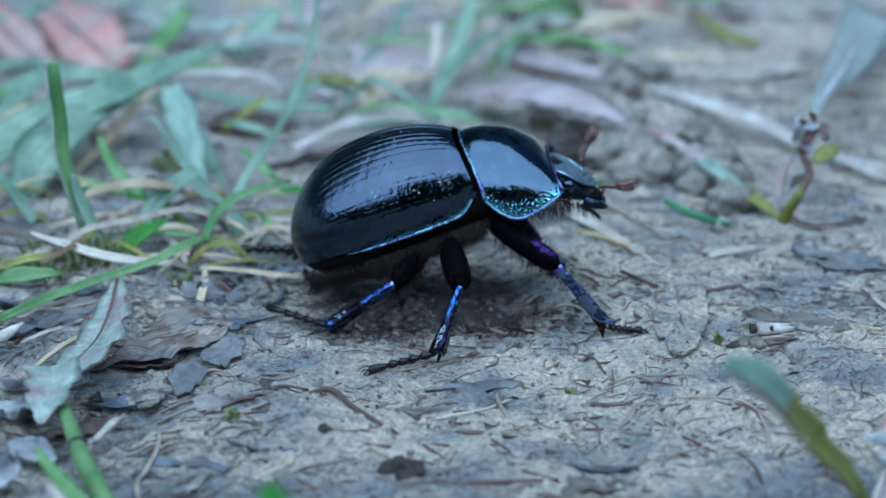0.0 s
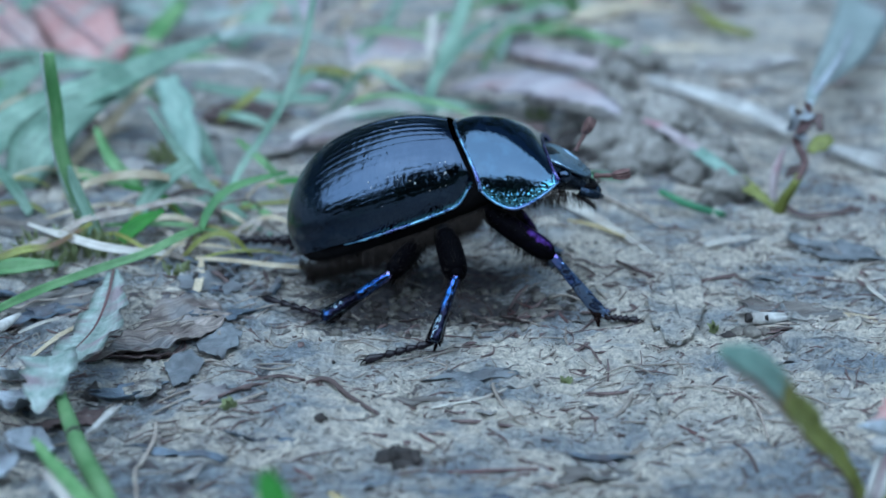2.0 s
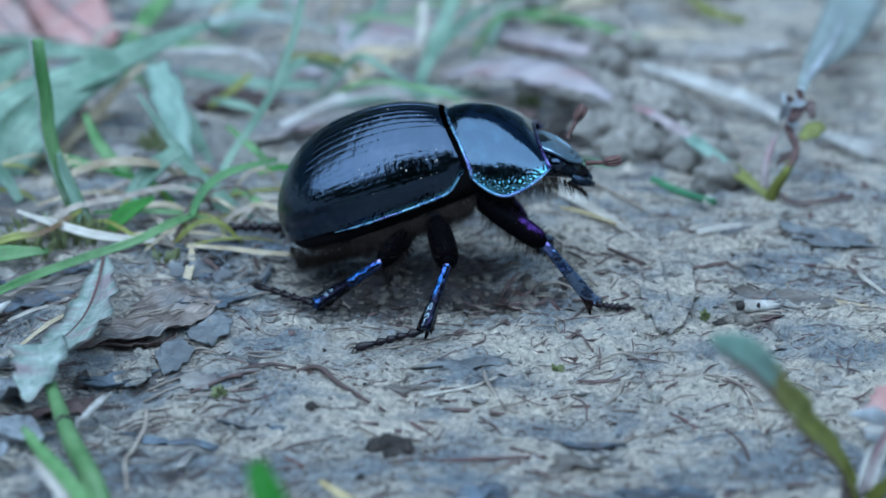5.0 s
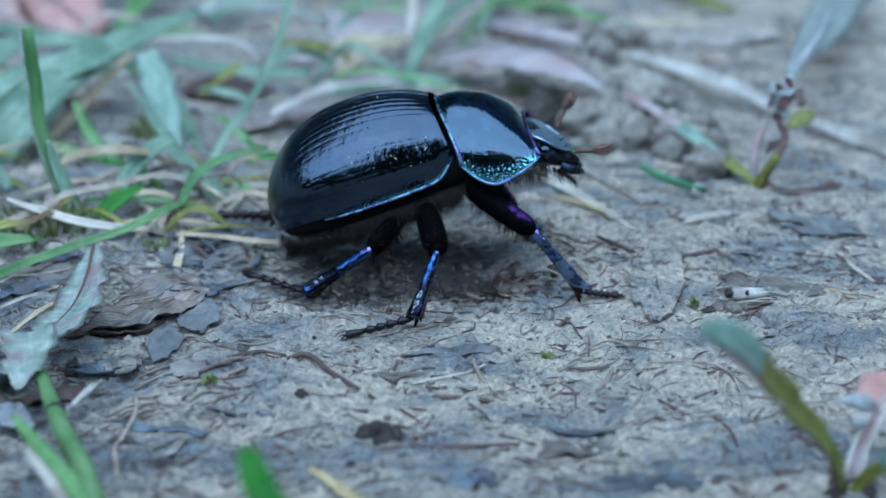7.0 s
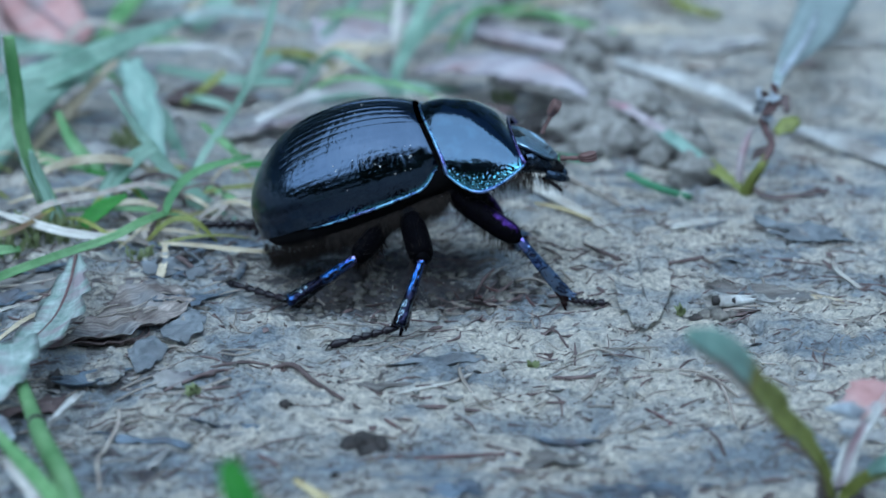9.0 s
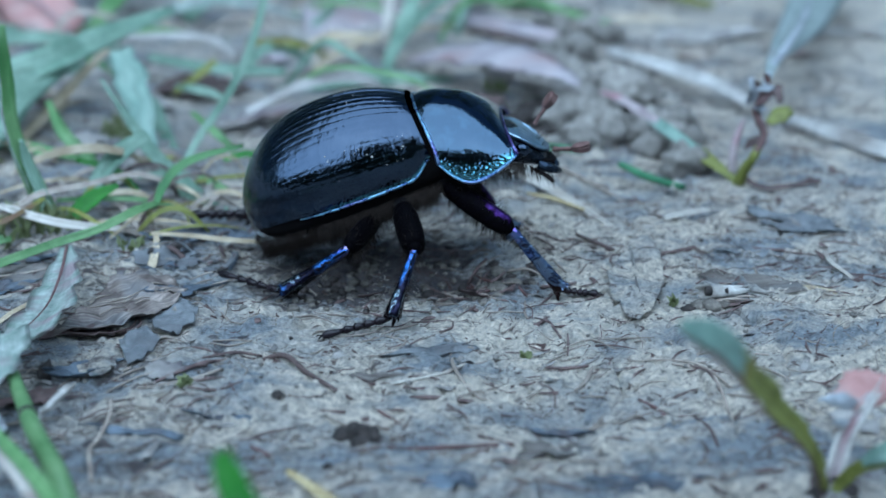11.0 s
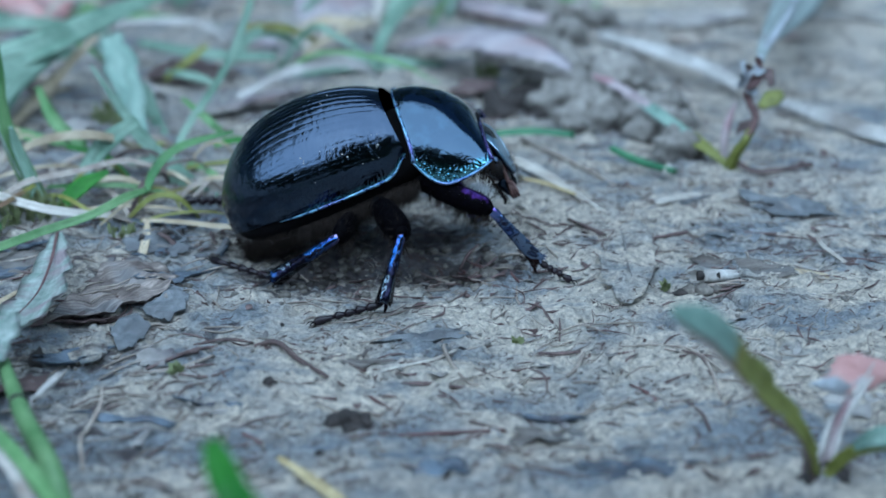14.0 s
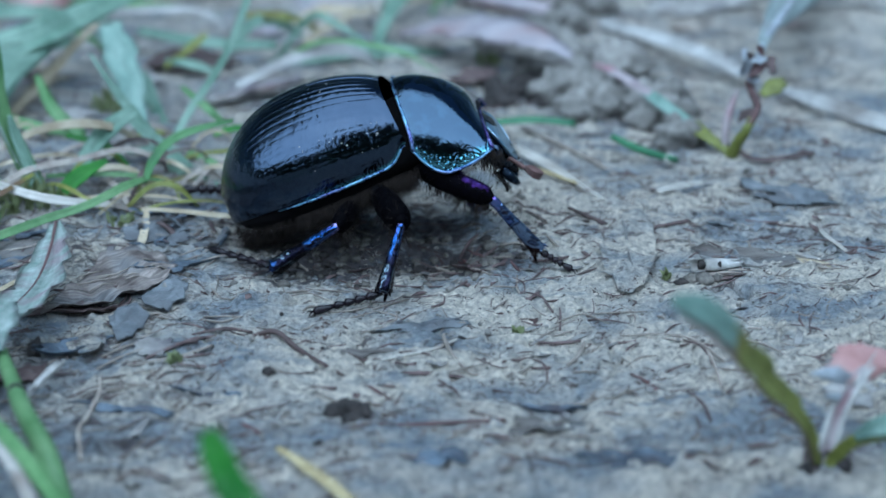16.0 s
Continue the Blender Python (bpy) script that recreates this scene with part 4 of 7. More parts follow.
M_MOSS = surface("moss_green", (0.16, 0.185, 0.07), (0.32, 0.36, 0.18), 800, 0.7, 0.3, 0.0001, through_light=0.3)
M_WHITE = surface("white_reed_pith", (0.34, 0.32, 0.30), (0.68, 0.66, 0.63), 700, 0.6, 0.9, 0.0002, stain=(0.27, 0.24, 0.21), stain_size=0.45)

TO_EYE = Vector((0, -0.75, 0.66))
GRASS, DRY = "grass blades beside the beetle", "dry stalks"


def strap(bm, points, widths, steps=6, face=TO_EYE, fold=0.25, thick=0.10, teeth=0, bite=0.0, twist=0.0, rng=random, wave=0.0):
    """A leaf or blade along a line: a folded, slightly thick strap; teeth cut its edges."""
    across = bm.verts.layers.float.get("across") or bm.verts.layers.float.new("across")
    along = bm.verts.layers.float.get("along") or bm.verts.layers.float.new("along")
    across = bm.verts.layers.float.get("across")
    line = smooth_line(points, steps)
    n = len(line)
    ws = spread(widths, n)
    sections = []
    for i, p in enumerate(line):
        d = (line[min(i + 1, n - 1)] - line[max(i - 1, 0)]).normalized()
        side = d.cross(Vector(face))
        side = side.normalized() if side.length > 0.05 else d.orthogonal().normalized()
        if twist:
            side = Matrix.Rotation(radians(twist) * i / n, 3, d) @ side
        up = side.cross(d).normalized()
        u = i / (n - 1)
        cut = 1.0
        if teeth:
            k = (u * teeth) % 1
            cut = 1 - bite * (1 - k) ** 1.3
        w = ws[i] * 0.5 * (1 + wave * rng.uniform(-1, 1))
        wl, wr = w * cut, w * (cut if not teeth else 1 - bite * ((u * teeth + 0.35) % 1) ** 1.3)
        t = thick * (0.6 + 0.4 * min(1, ws[i]))
        dip = fold * w
        ring = [p - side * wl + up * 0.02, p - side * wl * 0.55 - up * dip * 0.5, p - up * dip, p + side * wr * 0.55 - up * dip * 0.5, p + side * wr + up * 0.02,
                p + side * wr * 0.55 - up * (dip * 0.5 + t), p - up * (dip + t * 1.6), p - side * wl * 0.55 - up * (dip * 0.5 + t)]
        sections.append(ring)
    made = rings(bm, sections)
    off = rng.uniform(0, 9)
    for i, ring in enumerate(made):
        for v, a in zip(ring, (-1, -0.55, 0, 0.55, 1, 0.55, 0, -0.55)):
            v[across], v[along] = a + off, i / n * 4 + off


def blade(name, label, category, data, material, group="grass tuft", **how):
    bm = bmesh.new()
    strap(bm, *data, **how)
    ob = tagged(part(name, bm, material), label, category, group)
    widest = max(data[1])
    if widest > 0.85 and name == "grass_blade":
        # a raised midrib, and a rolled edge on the broad near blades
        line = smooth_line(data[0], 6)
        ws = spread(data[1], len(line))
        rib, roll = [], []
        for i, q in enumerate(line):
            d = (line[min(i + 1, len(line) - 1)] - line[max(i - 1, 0)]).normalized()
            side = d.cross(TO_EYE).normalized()
            up = side.cross(d)
            rib.append(q - up * (how.get("fold", 0.25) * ws[i] * 0.5 - 0.02))
            roll.append(q + side * ws[i] * 0.46)
        bm = bmesh.new()
        tube(bm, rib, [0.03 * widest, 0.028 * widest, 0.01], 6)
        part("midrib", bm, material, ob)
        if group == GRASS:
            bm = bmesh.new()
            tube(bm, roll, [0.05 * widest, 0.09 * widest, 0.08 * widest, 0.03], 7, 0.8, 0.15, random.Random(4))
            part("rolled_edge", bm, material, ob)
    return ob


def plant_leaf(name, data, material, parent, label="", **how):
    bm = bmesh.new()
    strap(bm, *data, **how)
    return part(name, bm, material, parent, label)


def to_soil(points, widths):
    """Carries the last end of a blade on down into the soil."""
    a, b = Vector(points[-2]), Vector(points[-1])
    d = b - a
    m = b + Vector((d.x * 0.6, d.y * 0.6, -b.z * 0.6))
    e = m + Vector((d.x * 0.2, d.y * 0.2, -b.z * 0.4 - 0.5))
    return list(points) + [tuple(m), tuple(e)], list(widths) + [widths[-1], widths[-1] * 0.8]


def grasses():
    g = "grass_blade"
    green = "narrow green grass blade growing beside the path"
    up = [(-22.2, -1.5, 0.0), (-23.2, -1.0, 2.0), (-24.3, -0.5, 4.6), (-24.8, -0.0, 6.7), (-24.9, 0.5, 8.7), (-25.2, 1.0, 11.0), (-25.3, 1.5, 12.4)]
    upright = blade(g, "upright green grass blade with a bitten blunt tip", "grass", (up, [1.05, 1.25, 1.05, 0.9, 0.85, 0.95, 0.7]), M_GREEN, GRASS, fold=0.15)
    plant_leaf("sheath", ([(-22.3, -1.8, 0.2), (-23.0, -1.3, 2.1), (-23.8, -0.8, 4.2), (-24.1, -0.6, 5.4)], [0.7, 0.8, 0.7, 0.25]), M_BLUEGREEN, upright, "pale green leaf sheath", fold=0.4)
    bm = bmesh.new()
    tube(bm, [q + Vector((-0.4, -0.25, 0.1)) for q in smooth_line(up[1:], 6)], [0.05, 0.1, 0.08, 0.11, 0.13], 7, 0.8, 0.35, random.Random(6))
    part("pale_edge", bm, M_SILVER, upright, "whitish bitten edge")
    blade(g, "long green grass blade lying across the soil", "grass", ([(-26.5, -14.8, 0.7), (-24.0, -11.3, 0.9), (-21.0, -8.2, 1.1), (-18.4, -6.3, 1.4), (-16.5, -4.2, 1.8), (-15.4, -2.1, 1.6)], [0.49, 0.61, 0.59, 0.57, 0.65, 0.40]), M_GREEN, GRASS, fold=0.4, thick=0.2)
    blade(g, "dark green grass blade arching up to a dry brown tip", "grass", ([(-15.5, -2.3, 1.5), (-15.2, -0.8, 2.2), (-14.4, 0.5, 3.0), (-13.0, 1.5, 3.5), (-10.2, 2.6, 3.9)], [0.44, 0.63, 0.64, 0.57, 0.27]), M_DEEP, GRASS, fold=0.4, thick=0.2)
    blade(g, "short bent yellow-green grass leaf in the tuft", "grass", ([(-21.3, -2.1, 0.0), (-20.7, -1.6, 0.8), (-19.7, -1.1, 1.6), (-18.1, -0.6, 2.3)], [0.52, 1.04, 1.11, 0.30]), M_BRIGHT, GRASS)
    blade(g, "bright green grass leaf bending over the tuft", "grass", ([(-21.0, 1.4, 0.0), (-20.0, 2.8, 1.6), (-18.8, 4.1, 2.9), (-16.9, 5.4, 3.9)], [0.61, 1.07, 1.39, 0.86]), M_BLUEGREEN, GRASS)
    blade(g, "pale blue-green grass blade leaning over the tuft", "grass", ([(-14.6, 4.9, 0.0), (-16.4, 7.6, 1.3), (-18.7, 10.3, 3.0), (-21.2, 12.9, 5.7)], [0.45, 0.72, 0.75, 0.2]), M_BLUEGREEN, GRASS)
    blade(g, "pale blue-green grass blade crossing the tuft", "grass", ([(-18.3, 8.2, 3.0), (-15.4, 5.4, 1.2), (-13.0, 2.9, 0.3)], [0.80, 0.94, 0.54]), M_BLUEGREEN, GRASS)
    blade(g, "tall slanting blue-green grass blade behind the beetle", "grass", ([(-15.3, 10.7, 0.0), (-14.2, 12.5, 1.6), (-11.8, 14.3, 4.9), (-10.0, 16.1, 9.1), (-9.2, 17.9, 13.1), (-8.9, 19.7, 15.7)], [0.5, 0.62, 0.62, 0.58, 0.52, 0.45]), M_BLUEGREEN, GRASS, fold=0.3)
    blade(g, "broad pale green blade lying behind the tuft", "grass", ([(-34.4, 13.5, 2.0), (-30.9, 17.2, 4.0), (-25.9, 22.6, 5.0), (-22.0, 26.9, 6.0), (-18.4, 34.0, 6.0)], [2.92, 2.99, 2.44, 1.82, 0.96]), M_BLUEGREEN, GRASS, fold=0.35)
    for d, m in ((([(-0.9, 29.7, 0.5), (-0.6, 34.2, 1.5), (0.8, 38.2, 3.0), (3.4, 43.8, 4.0), (5.5, 46.9, 4.5)], [0.66, 1.07, 1.29, 1.13, 0.63]), M_BLUEGREEN), (([(-0.7, 37.1, 0.5), (0.4, 40.1, 2.5), (1.8, 43.1, 5.2), (2.6, 46.1, 7.4), (3.0, 49.1, 9.4)], [0.89, 1.30, 1.42, 1.34, 0.94]), M_BLUEGREEN), (([(2.3, 61.4, 2.0), (4.8, 57.9, 4.0), (8.7, 58.2, 4.5), (13.0, 62.9, 4.0), (14.2, 63.4, 1.0)], [1.03, 1.00, 0.89, 1.03, 0.81]), M_GREEN), (([(3.9, 44.1, 0.5), (6.1, 48.2, 3.0), (9.5, 51.3, 3.0), (13.3, 58.8, 2.0)], [0.41, 0.74, 0.86, 0.67]), M_GREEN),
                 (([(-20.9, 33.3, 2.0), (-14.7, 29.4, 2.0), (-9.1, 30.2, 1.5)], [0.77, 1.03, 0.75]), M_BLUEGREEN), (([(-12.9, 36.2, 2.5), (-8.9, 34.2, 3.0), (-5.9, 37.1, 1.0)], [0.68, 0.87, 0.49]), M_OLIVE), (([(-18.0, 27.2, 0.5), (-15.9, 27.8, 2.0), (-14.6, 28.5, 3.0)], [0.46, 0.74, 0.46]), M_OLIVE), (([(-19.9, 50.9, 1.0), (-18.0, 51.8, 3.0), (-15.9, 53.9, 5.0)], [1.40, 2.48, 1.63]), M_BLUEGREEN), (([(-28.0, 46.9, 1.0), (-26.4, 51.3, 3.0), (-25.1, 58.8, 4.0)], [1.05, 2.15, 1.34]), M_GREEN), (([(-32.8, 66.4, 2.0), (-25.0, 55.3, 3.0), (-17.1, 59.5, 3.0)], [1.17, 1.65, 0.90]), M_SILVER), (([(-13.8, 26.5, 0.3), (-15.6, 26.4, 1.0), (-18.0, 27.8, 1.0)], [0.46, 0.83, 0.46]), M_BLUEGREEN), (([(26.7, 76.2, 1.0), (27.6, 58.6, 1.6), (31.5, 57.9, 0.6)], [0.87, 1.35, 0.67]), M_OLIVE),
                 (([(8.5, 64.2, 2.0), (11.6, 64.4, 3.0), (15.4, 66.5, 0.6)], [0.58, 1.04, 0.82]), M_GREEN), (([(-7.8, 50.7, 0.5), (-5.2, 56.2, 2.0), (-3.6, 61.5, 4.0)], [0.65, 1.11, 0.80]), M_BLUEGREEN)):
        blade(g, "blurred green grass blade on the path behind the beetle", "grass", d, m, "far grass")
    for d, m in ((([(-15.0, 3.5, 0.4), (-13.1, 1.5, 0.5), (-11.2, 0.2, 0.3)], [0.39, 0.61, 0.30]), M_BLUEGREEN), (([(-13.7, 5.4, 0.8), (-12.2, 4.1, 0.6), (-11.0, 3.2, 0.3)], [0.39, 0.54, 0.31]), M_GREEN), (([(-17.7, 4.8, 1.0), (-15.8, 5.0, 1.2), (-13.9, 5.7, 0.8)], [0.39, 0.47, 0.31]), M_BLUEGREEN), (([(-22.3, 0.1, 1.0), (-19.5, -0.7, 1.4), (-16.7, 0.1, 1.0), (-14.5, 0.3, 0.4)], [0.30, 0.37, 0.38, 0.23]), M_GREEN),
                 (([(-12.2, 8.5, 1.0), (-10.6, 8.9, 1.3), (-8.7, 9.2, 0.8)], [0.40, 0.56, 0.32]), M_BRIGHT), (([(-28.5, -6.4, 0.4), (-26.3, -6.8, 0.8), (-24.0, -5.9, 0.6)], [0.92, 1.06, 0.36]), M_GREEN), (([(-37.2, 28.0, 0.5), (-36.0, 32.3, 2.0), (-34.4, 35.2, 3.0)], [1.12, 1.72, 0.97]), M_BLUEGREEN), (([(-11.7, 11.8, 0.6), (-13.0, 12.1, 1.8), (-15.1, 14.9, 2.6)], [0.41, 0.66, 0.34]), M_GREEN), (([(-21.6, 10.1, 0.5), (-23.8, 11.4, 2.0), (-25.6, 15.1, 3.5)], [0.65, 0.98, 0.42]), M_GREEN), (([(-28.0, 3.6, 0.6), (-29.3, 4.9, 2.0), (-31.7, 8.2, 3.0)], [0.62, 0.86, 0.56]), M_BLUEGREEN), (([(-17.5, 3.3, 0.5), (-19.4, 4.8, 1.6), (-21.9, 5.5, 2.0)], [0.39, 0.62, 0.31]), M_BRIGHT)):
        blade(g, "small green grass blade lying in the tuft", "grass", d, m, GRASS, thick=0.16)
    blade(g, "yellow-green withering grass blade in the tuft", "grass", ([(-28.4, -6.6, 1.0), (-26.2, -5.6, 1.4), (-24.4, -5.3, 1.6), (-22.5, -2.2, 2.0)], [0.50, 0.57, 0.43, 0.29]), M_OLIVE, GRASS)
    blade(g, "short dark green stalk behind the beetle's head", "grass", ([(7.5, 10.0, 1.2), (10.3, 9.3, 1.6), (13.3, 9.6, 1.2)], [0.49, 0.57, 0.49]), M_STALK, "far grass", thick=0.3)
    blade(g, "near green grass blade with a pale fold", "grass", to_soil([(-18.4, -35.6, 2.9), (-16.3, -38.8, 2.5), (-13.8, -42.0, 1.8), (-12.2, -44.9, 1.8)], [0.51, 0.73, 0.80, 0.77]), M_GREEN, GRASS, fold=0.4)
    blade(g, "near dark green grass blade", "grass", to_soil([(-18.4, -36.4, 3.7), (-16.1, -39.8, 3.4), (-14.0, -43.2, 3.3), (-12.4, -46.5, 3.2)], [0.25, 0.62, 0.69, 0.66]), M_GREEN, GRASS, fold=0.4)
    blade(g, "bleached near grass blade", "grass", to_soil([(-17.4, -38.8, 3.3), (-15.5, -41.8, 3.1), (-14.1, -44.8, 2.9), (-12.9, -47.6, 3.1)], [0.34, 0.51, 0.58, 0.56]), M_PALE, GRASS, fold=0.4)
    blade(g, "bright green grass blade tip standing near the path edge", "grass", to_soil([(-6.2, -51.5, 10.0), (-5.8, -52.7, 9.7), (-5.3, -54.0, 9.4), (-4.5, -55.4, 8.5)], [0.55, 1.07, 1.20, 1.22]), M_BRIGHT, "", fold=0.3)
    # dry stalks
    s = "dry_stalk"
    rng = random.Random(77)
    for k in range(46):
        x, y = rng.uniform(-34, -9), rng.uniform(-6, 12)
        a, l, hgt = rng.gauss(0.25, 0.6), rng.uniform(3, 9), rng.uniform(0.2, 1.6)
        d = Vector((math.cos(a), math.sin(a), 0)) * l
        q = Vector((x, y, float(low(x, y)) + 0.1))
        w = rng.uniform(0.18, 0.42)
        m, l2 = rng.choice(((M_STRAW, "thin pale dry stalk tangled in the tuft"), (M_TAN, "thin brown dry stalk tangled in the tuft"), (M_BROWN, "thin dark dead stalk tangled in the tuft"), (M_OLIVE, "thin withered yellow-green stalk in the tuft")))
        if q.x + d.x < -8.5:
            blade(s, l2, "dry stalk", ([q, q + d * 0.35 + Vector((0, 0, hgt)), q + d * 0.7 + Vector((rng.uniform(-0.4, 0.4), 0, hgt)), q + d], [w * 0.7, w, w, w * 0.3]), m, DRY, fold=0.2, thick=0.14, rng=rng)
    for d, m, l in ((([(-26.3, -3.8, 2.5), (-24.4, -3.8, 1.8), (-21.0, -4.8, 1.2), (-16.8, -4.1, 0.5)], [0.18, 0.51, 0.61, 0.36]), M_PALE, "bleached grey dry grass stalk across the tuft"), (([(-15.5, -4.8, 0.5), (-13.0, -5.5, 0.6), (-10.8, -6.0, 0.5), (-8.5, -6.2, 0.4)], [0.25, 0.29, 0.36, 0.28]), M_STRAW, "thin pale dry stalk on the soil"),
                    (([(-15.1, -5.1, 0.6), (-14.9, -7.2, 0.4), (-14.8, -9.7, 0.2)], [0.32, 0.49, 0.55]), M_STRAW, "short pale stub of dry stalk"), (([(-28.2, -6.0, 1.0), (-25.0, -3.7, 1.5), (-23.0, -1.5, 2.0), (-20.3, -0.3, 2.2), (-17.3, 2.4, 2.0), (-14.7, 2.7, 1.0)], [0.32, 0.43, 0.48, 0.45, 0.42, 0.31]), M_TAN, "brownish dry grass stalk in the tuft"),
                    (([(-25.9, 5.1, 1.5), (-23.2, 3.7, 3.0), (-20.6, 3.4, 3.5), (-18.5, 4.2, 3.0), (-17.0, 7.0, 1.2)], [0.47, 0.65, 0.69, 0.58, 0.40]), M_STRAW, "arched straw-coloured dry stalk"), (([(-27.9, 13.5, 0.4), (-26.1, 20.2, 1.8), (-23.3, 28.3, 4.0)], [0.75, 1.05, 0.65]), M_STRAW, "broad tan dry grass blade"),
                    (([(-24.3, 39.8, 2.0), (-18.8, 36.6, 3.0), (-15.2, 34.6, 3.0), (-13.6, 35.2, 1.5)], [0.60, 0.78, 0.77, 0.49]), M_GREYSTRAW, "pale arched dry stalk behind the tuft"), (([(-11.7, 21.6, 0.6), (-8.3, 23.9, 1.8), (-4.7, 24.0, 2.8), (-2.2, 24.1, 2.4), (-0.7, 25.0, 1.2)], [0.62, 0.81, 1.17, 0.90, 0.45]), M_GREYSTRAW, "beige arched dry grass blade behind the beetle"),
                    (([(15.0, 65.2, 0.6), (18.3, 66.6, 1.0), (20.7, 69.9, 1.5), (23.9, 79.1, 2.0)], [0.82, 1.06, 1.08, 0.88]), M_STRAW, "beige dry stalk far back on the path"), (([(-1.1, 42.1, 1.0), (-0.7, 44.7, 3.0), (-0.5, 47.6, 5.0)], [0.61, 0.93, 0.73]), M_PALE, "thin pale upright dry stem"),
                    (([(-6.9, 33.3, 1.0), (-4.2, 38.1, 1.5), (-0.7, 43.3, 1.5), (5.7, 50.7, 0.5)], [0.67, 0.79, 0.62, 0.54]), M_STRAW, "thin beige dry stalk lying on the path"), (([(8.0, 7.2, 0.5), (9.5, 4.8, 0.6), (11.3, 1.6, 0.5), (13.7, -3.0, 0.2)], [0.45, 0.75, 0.7, 0.15]), M_PALE, "pale frayed straw in front of the beetle"),
                    (([(8.7, 1.9, 0.7), (10.4, 1.1, 0.6), (12.3, -0.6, 0.4)], [0.20, 0.32, 0.16]), M_YELLOW, "pale thin straw in front of the beetle"), (([(17.4, -2.0, 0.3), (19.0, -1.3, 0.4), (20.7, -0.5, 0.3)], [0.30, 0.45, 0.30]), M_PALE, "small pale straw chip on the soil"),
                    (([(18.6, 39.5, 0.8), (20.8, 35.4, 1.2), (23.6, 30.4, 1.4), (26.4, 26.2, 1.2), (28.2, 23.4, 0.6)], [0.9, 1.3, 1.4, 1.35, 0.9]), M_GREYSTRAW, "flat grey-white strip of dry stalk"), (([(30.4, 19.4, 0.6), (32.0, 15.6, 0.9), (34.4, 12.0, 0.8), (38.0, 8.0, 0.6)], [0.70, 1.5, 1.5, 1.2]), M_GREYSTRAW, "flat grey-white strip of dry stalk"),
                    (([(5.2, 52.2, 0.8), (9.4, 49.1, 1.0), (14.6, 44.6, 0.8)], [1.19, 1.60, 1.24]), M_LILAC, "flat grey stick of bark on the path"), (([(-5.1, -36.2, 0.8), (-3.6, -37.8, 0.6), (-2.2, -39.5, 0.4), (-0.7, -41.8, 0.2)], [0.26, 0.50, 0.54, 0.43]), M_YELLOW, "yellow dry grass blade on the soil"),
                    (([(22.8, -13.4, 0.3), (24.6, -14.2, 0.3), (26.4, -15.0, 0.2)], [0.20, 0.30, 0.26]), M_STRAW, "thin tan straw on the soil"), (([(26.5, -7.9, 0.3), (26.3, -10.0, 0.4), (27.1, -12.3, 0.2)], [0.21, 0.31, 0.20]), M_PALE, "thin curved pale straw on the soil"),
                    (([(-24.0, -16.6, 0.4), (-23.0, -15.1, 0.4), (-22.2, -14.2, 0.3)], [0.16, 0.23, 0.13]), M_PALE, "thin pale straw on the soil"), (([(-22.6, -19.9, 0.3), (-21.6, -17.0, 0.4), (-20.5, -14.7, 0.3)], [0.19, 0.29, 0.20]), M_STRAW, "thin tan straw on the soil"), (([(19.3, 3.5, 0.9), (18.9, 3.0, 0.5)], [0.77, 0.69]), M_PALE, "pale cut end of a stalk")):
        blade(s, l, "dry stalk", d, m, DRY, fold=0.2, thick=0.2, wave=0.06)


grasses()


def lobed(bm, outline, rng, thick=0.10):
    """A thin leaf blade of that outline, its rim uneven and its middle raised."""
    ring = []
    pts = [Vector(q) for q in outline]
    mid = sum(pts, Vector()) / len(pts)
    for a, b in zip(pts, pts[1:] + pts[:1]):
        for k in range(4):
            q = a.lerp(b, k / 4)
            ring.append(q + (q - mid) * rng.uniform(-0.06, 0.06))
    up = Vector((0, -0.5, 0.85)) * thick
    rows = [[bm.verts.new(mid + (q - mid) * f + up * (h + rng.uniform(-0.6, 0.6) * (f < 1))) for q in ring] for f, h in ((1, 0), (0.66, 1.2), (0.33, 1.6))]
    under = [bm.verts.new(q - up) for q in ring]
    top, base = bm.verts.new(mid + up * 1.6), bm.verts.new(mid - up)
    n = len(ring)
    for k in range(n):
        j = (k + 1) % n
        for a, b in zip(rows, rows[1:]):
            bm.faces.new((a[k], a[j], b[j], b[k]))
        bm.faces.new((rows[-1][k], rows[-1][j], top))
        bm.faces.new((rows[0][j], rows[0][k], under[k], under[j]))
        bm.faces.new((under[j], under[k], base))


def midrib(data, material, parent, r=0.10, lift=0.05):
    bm = bmesh.new()
    tube(bm, [p + TO_EYE * lift for p in smooth_line(data[0], 5)], [r * 1.4, r, r * 0.4], 6)
    return part("midrib", bm, material, parent)


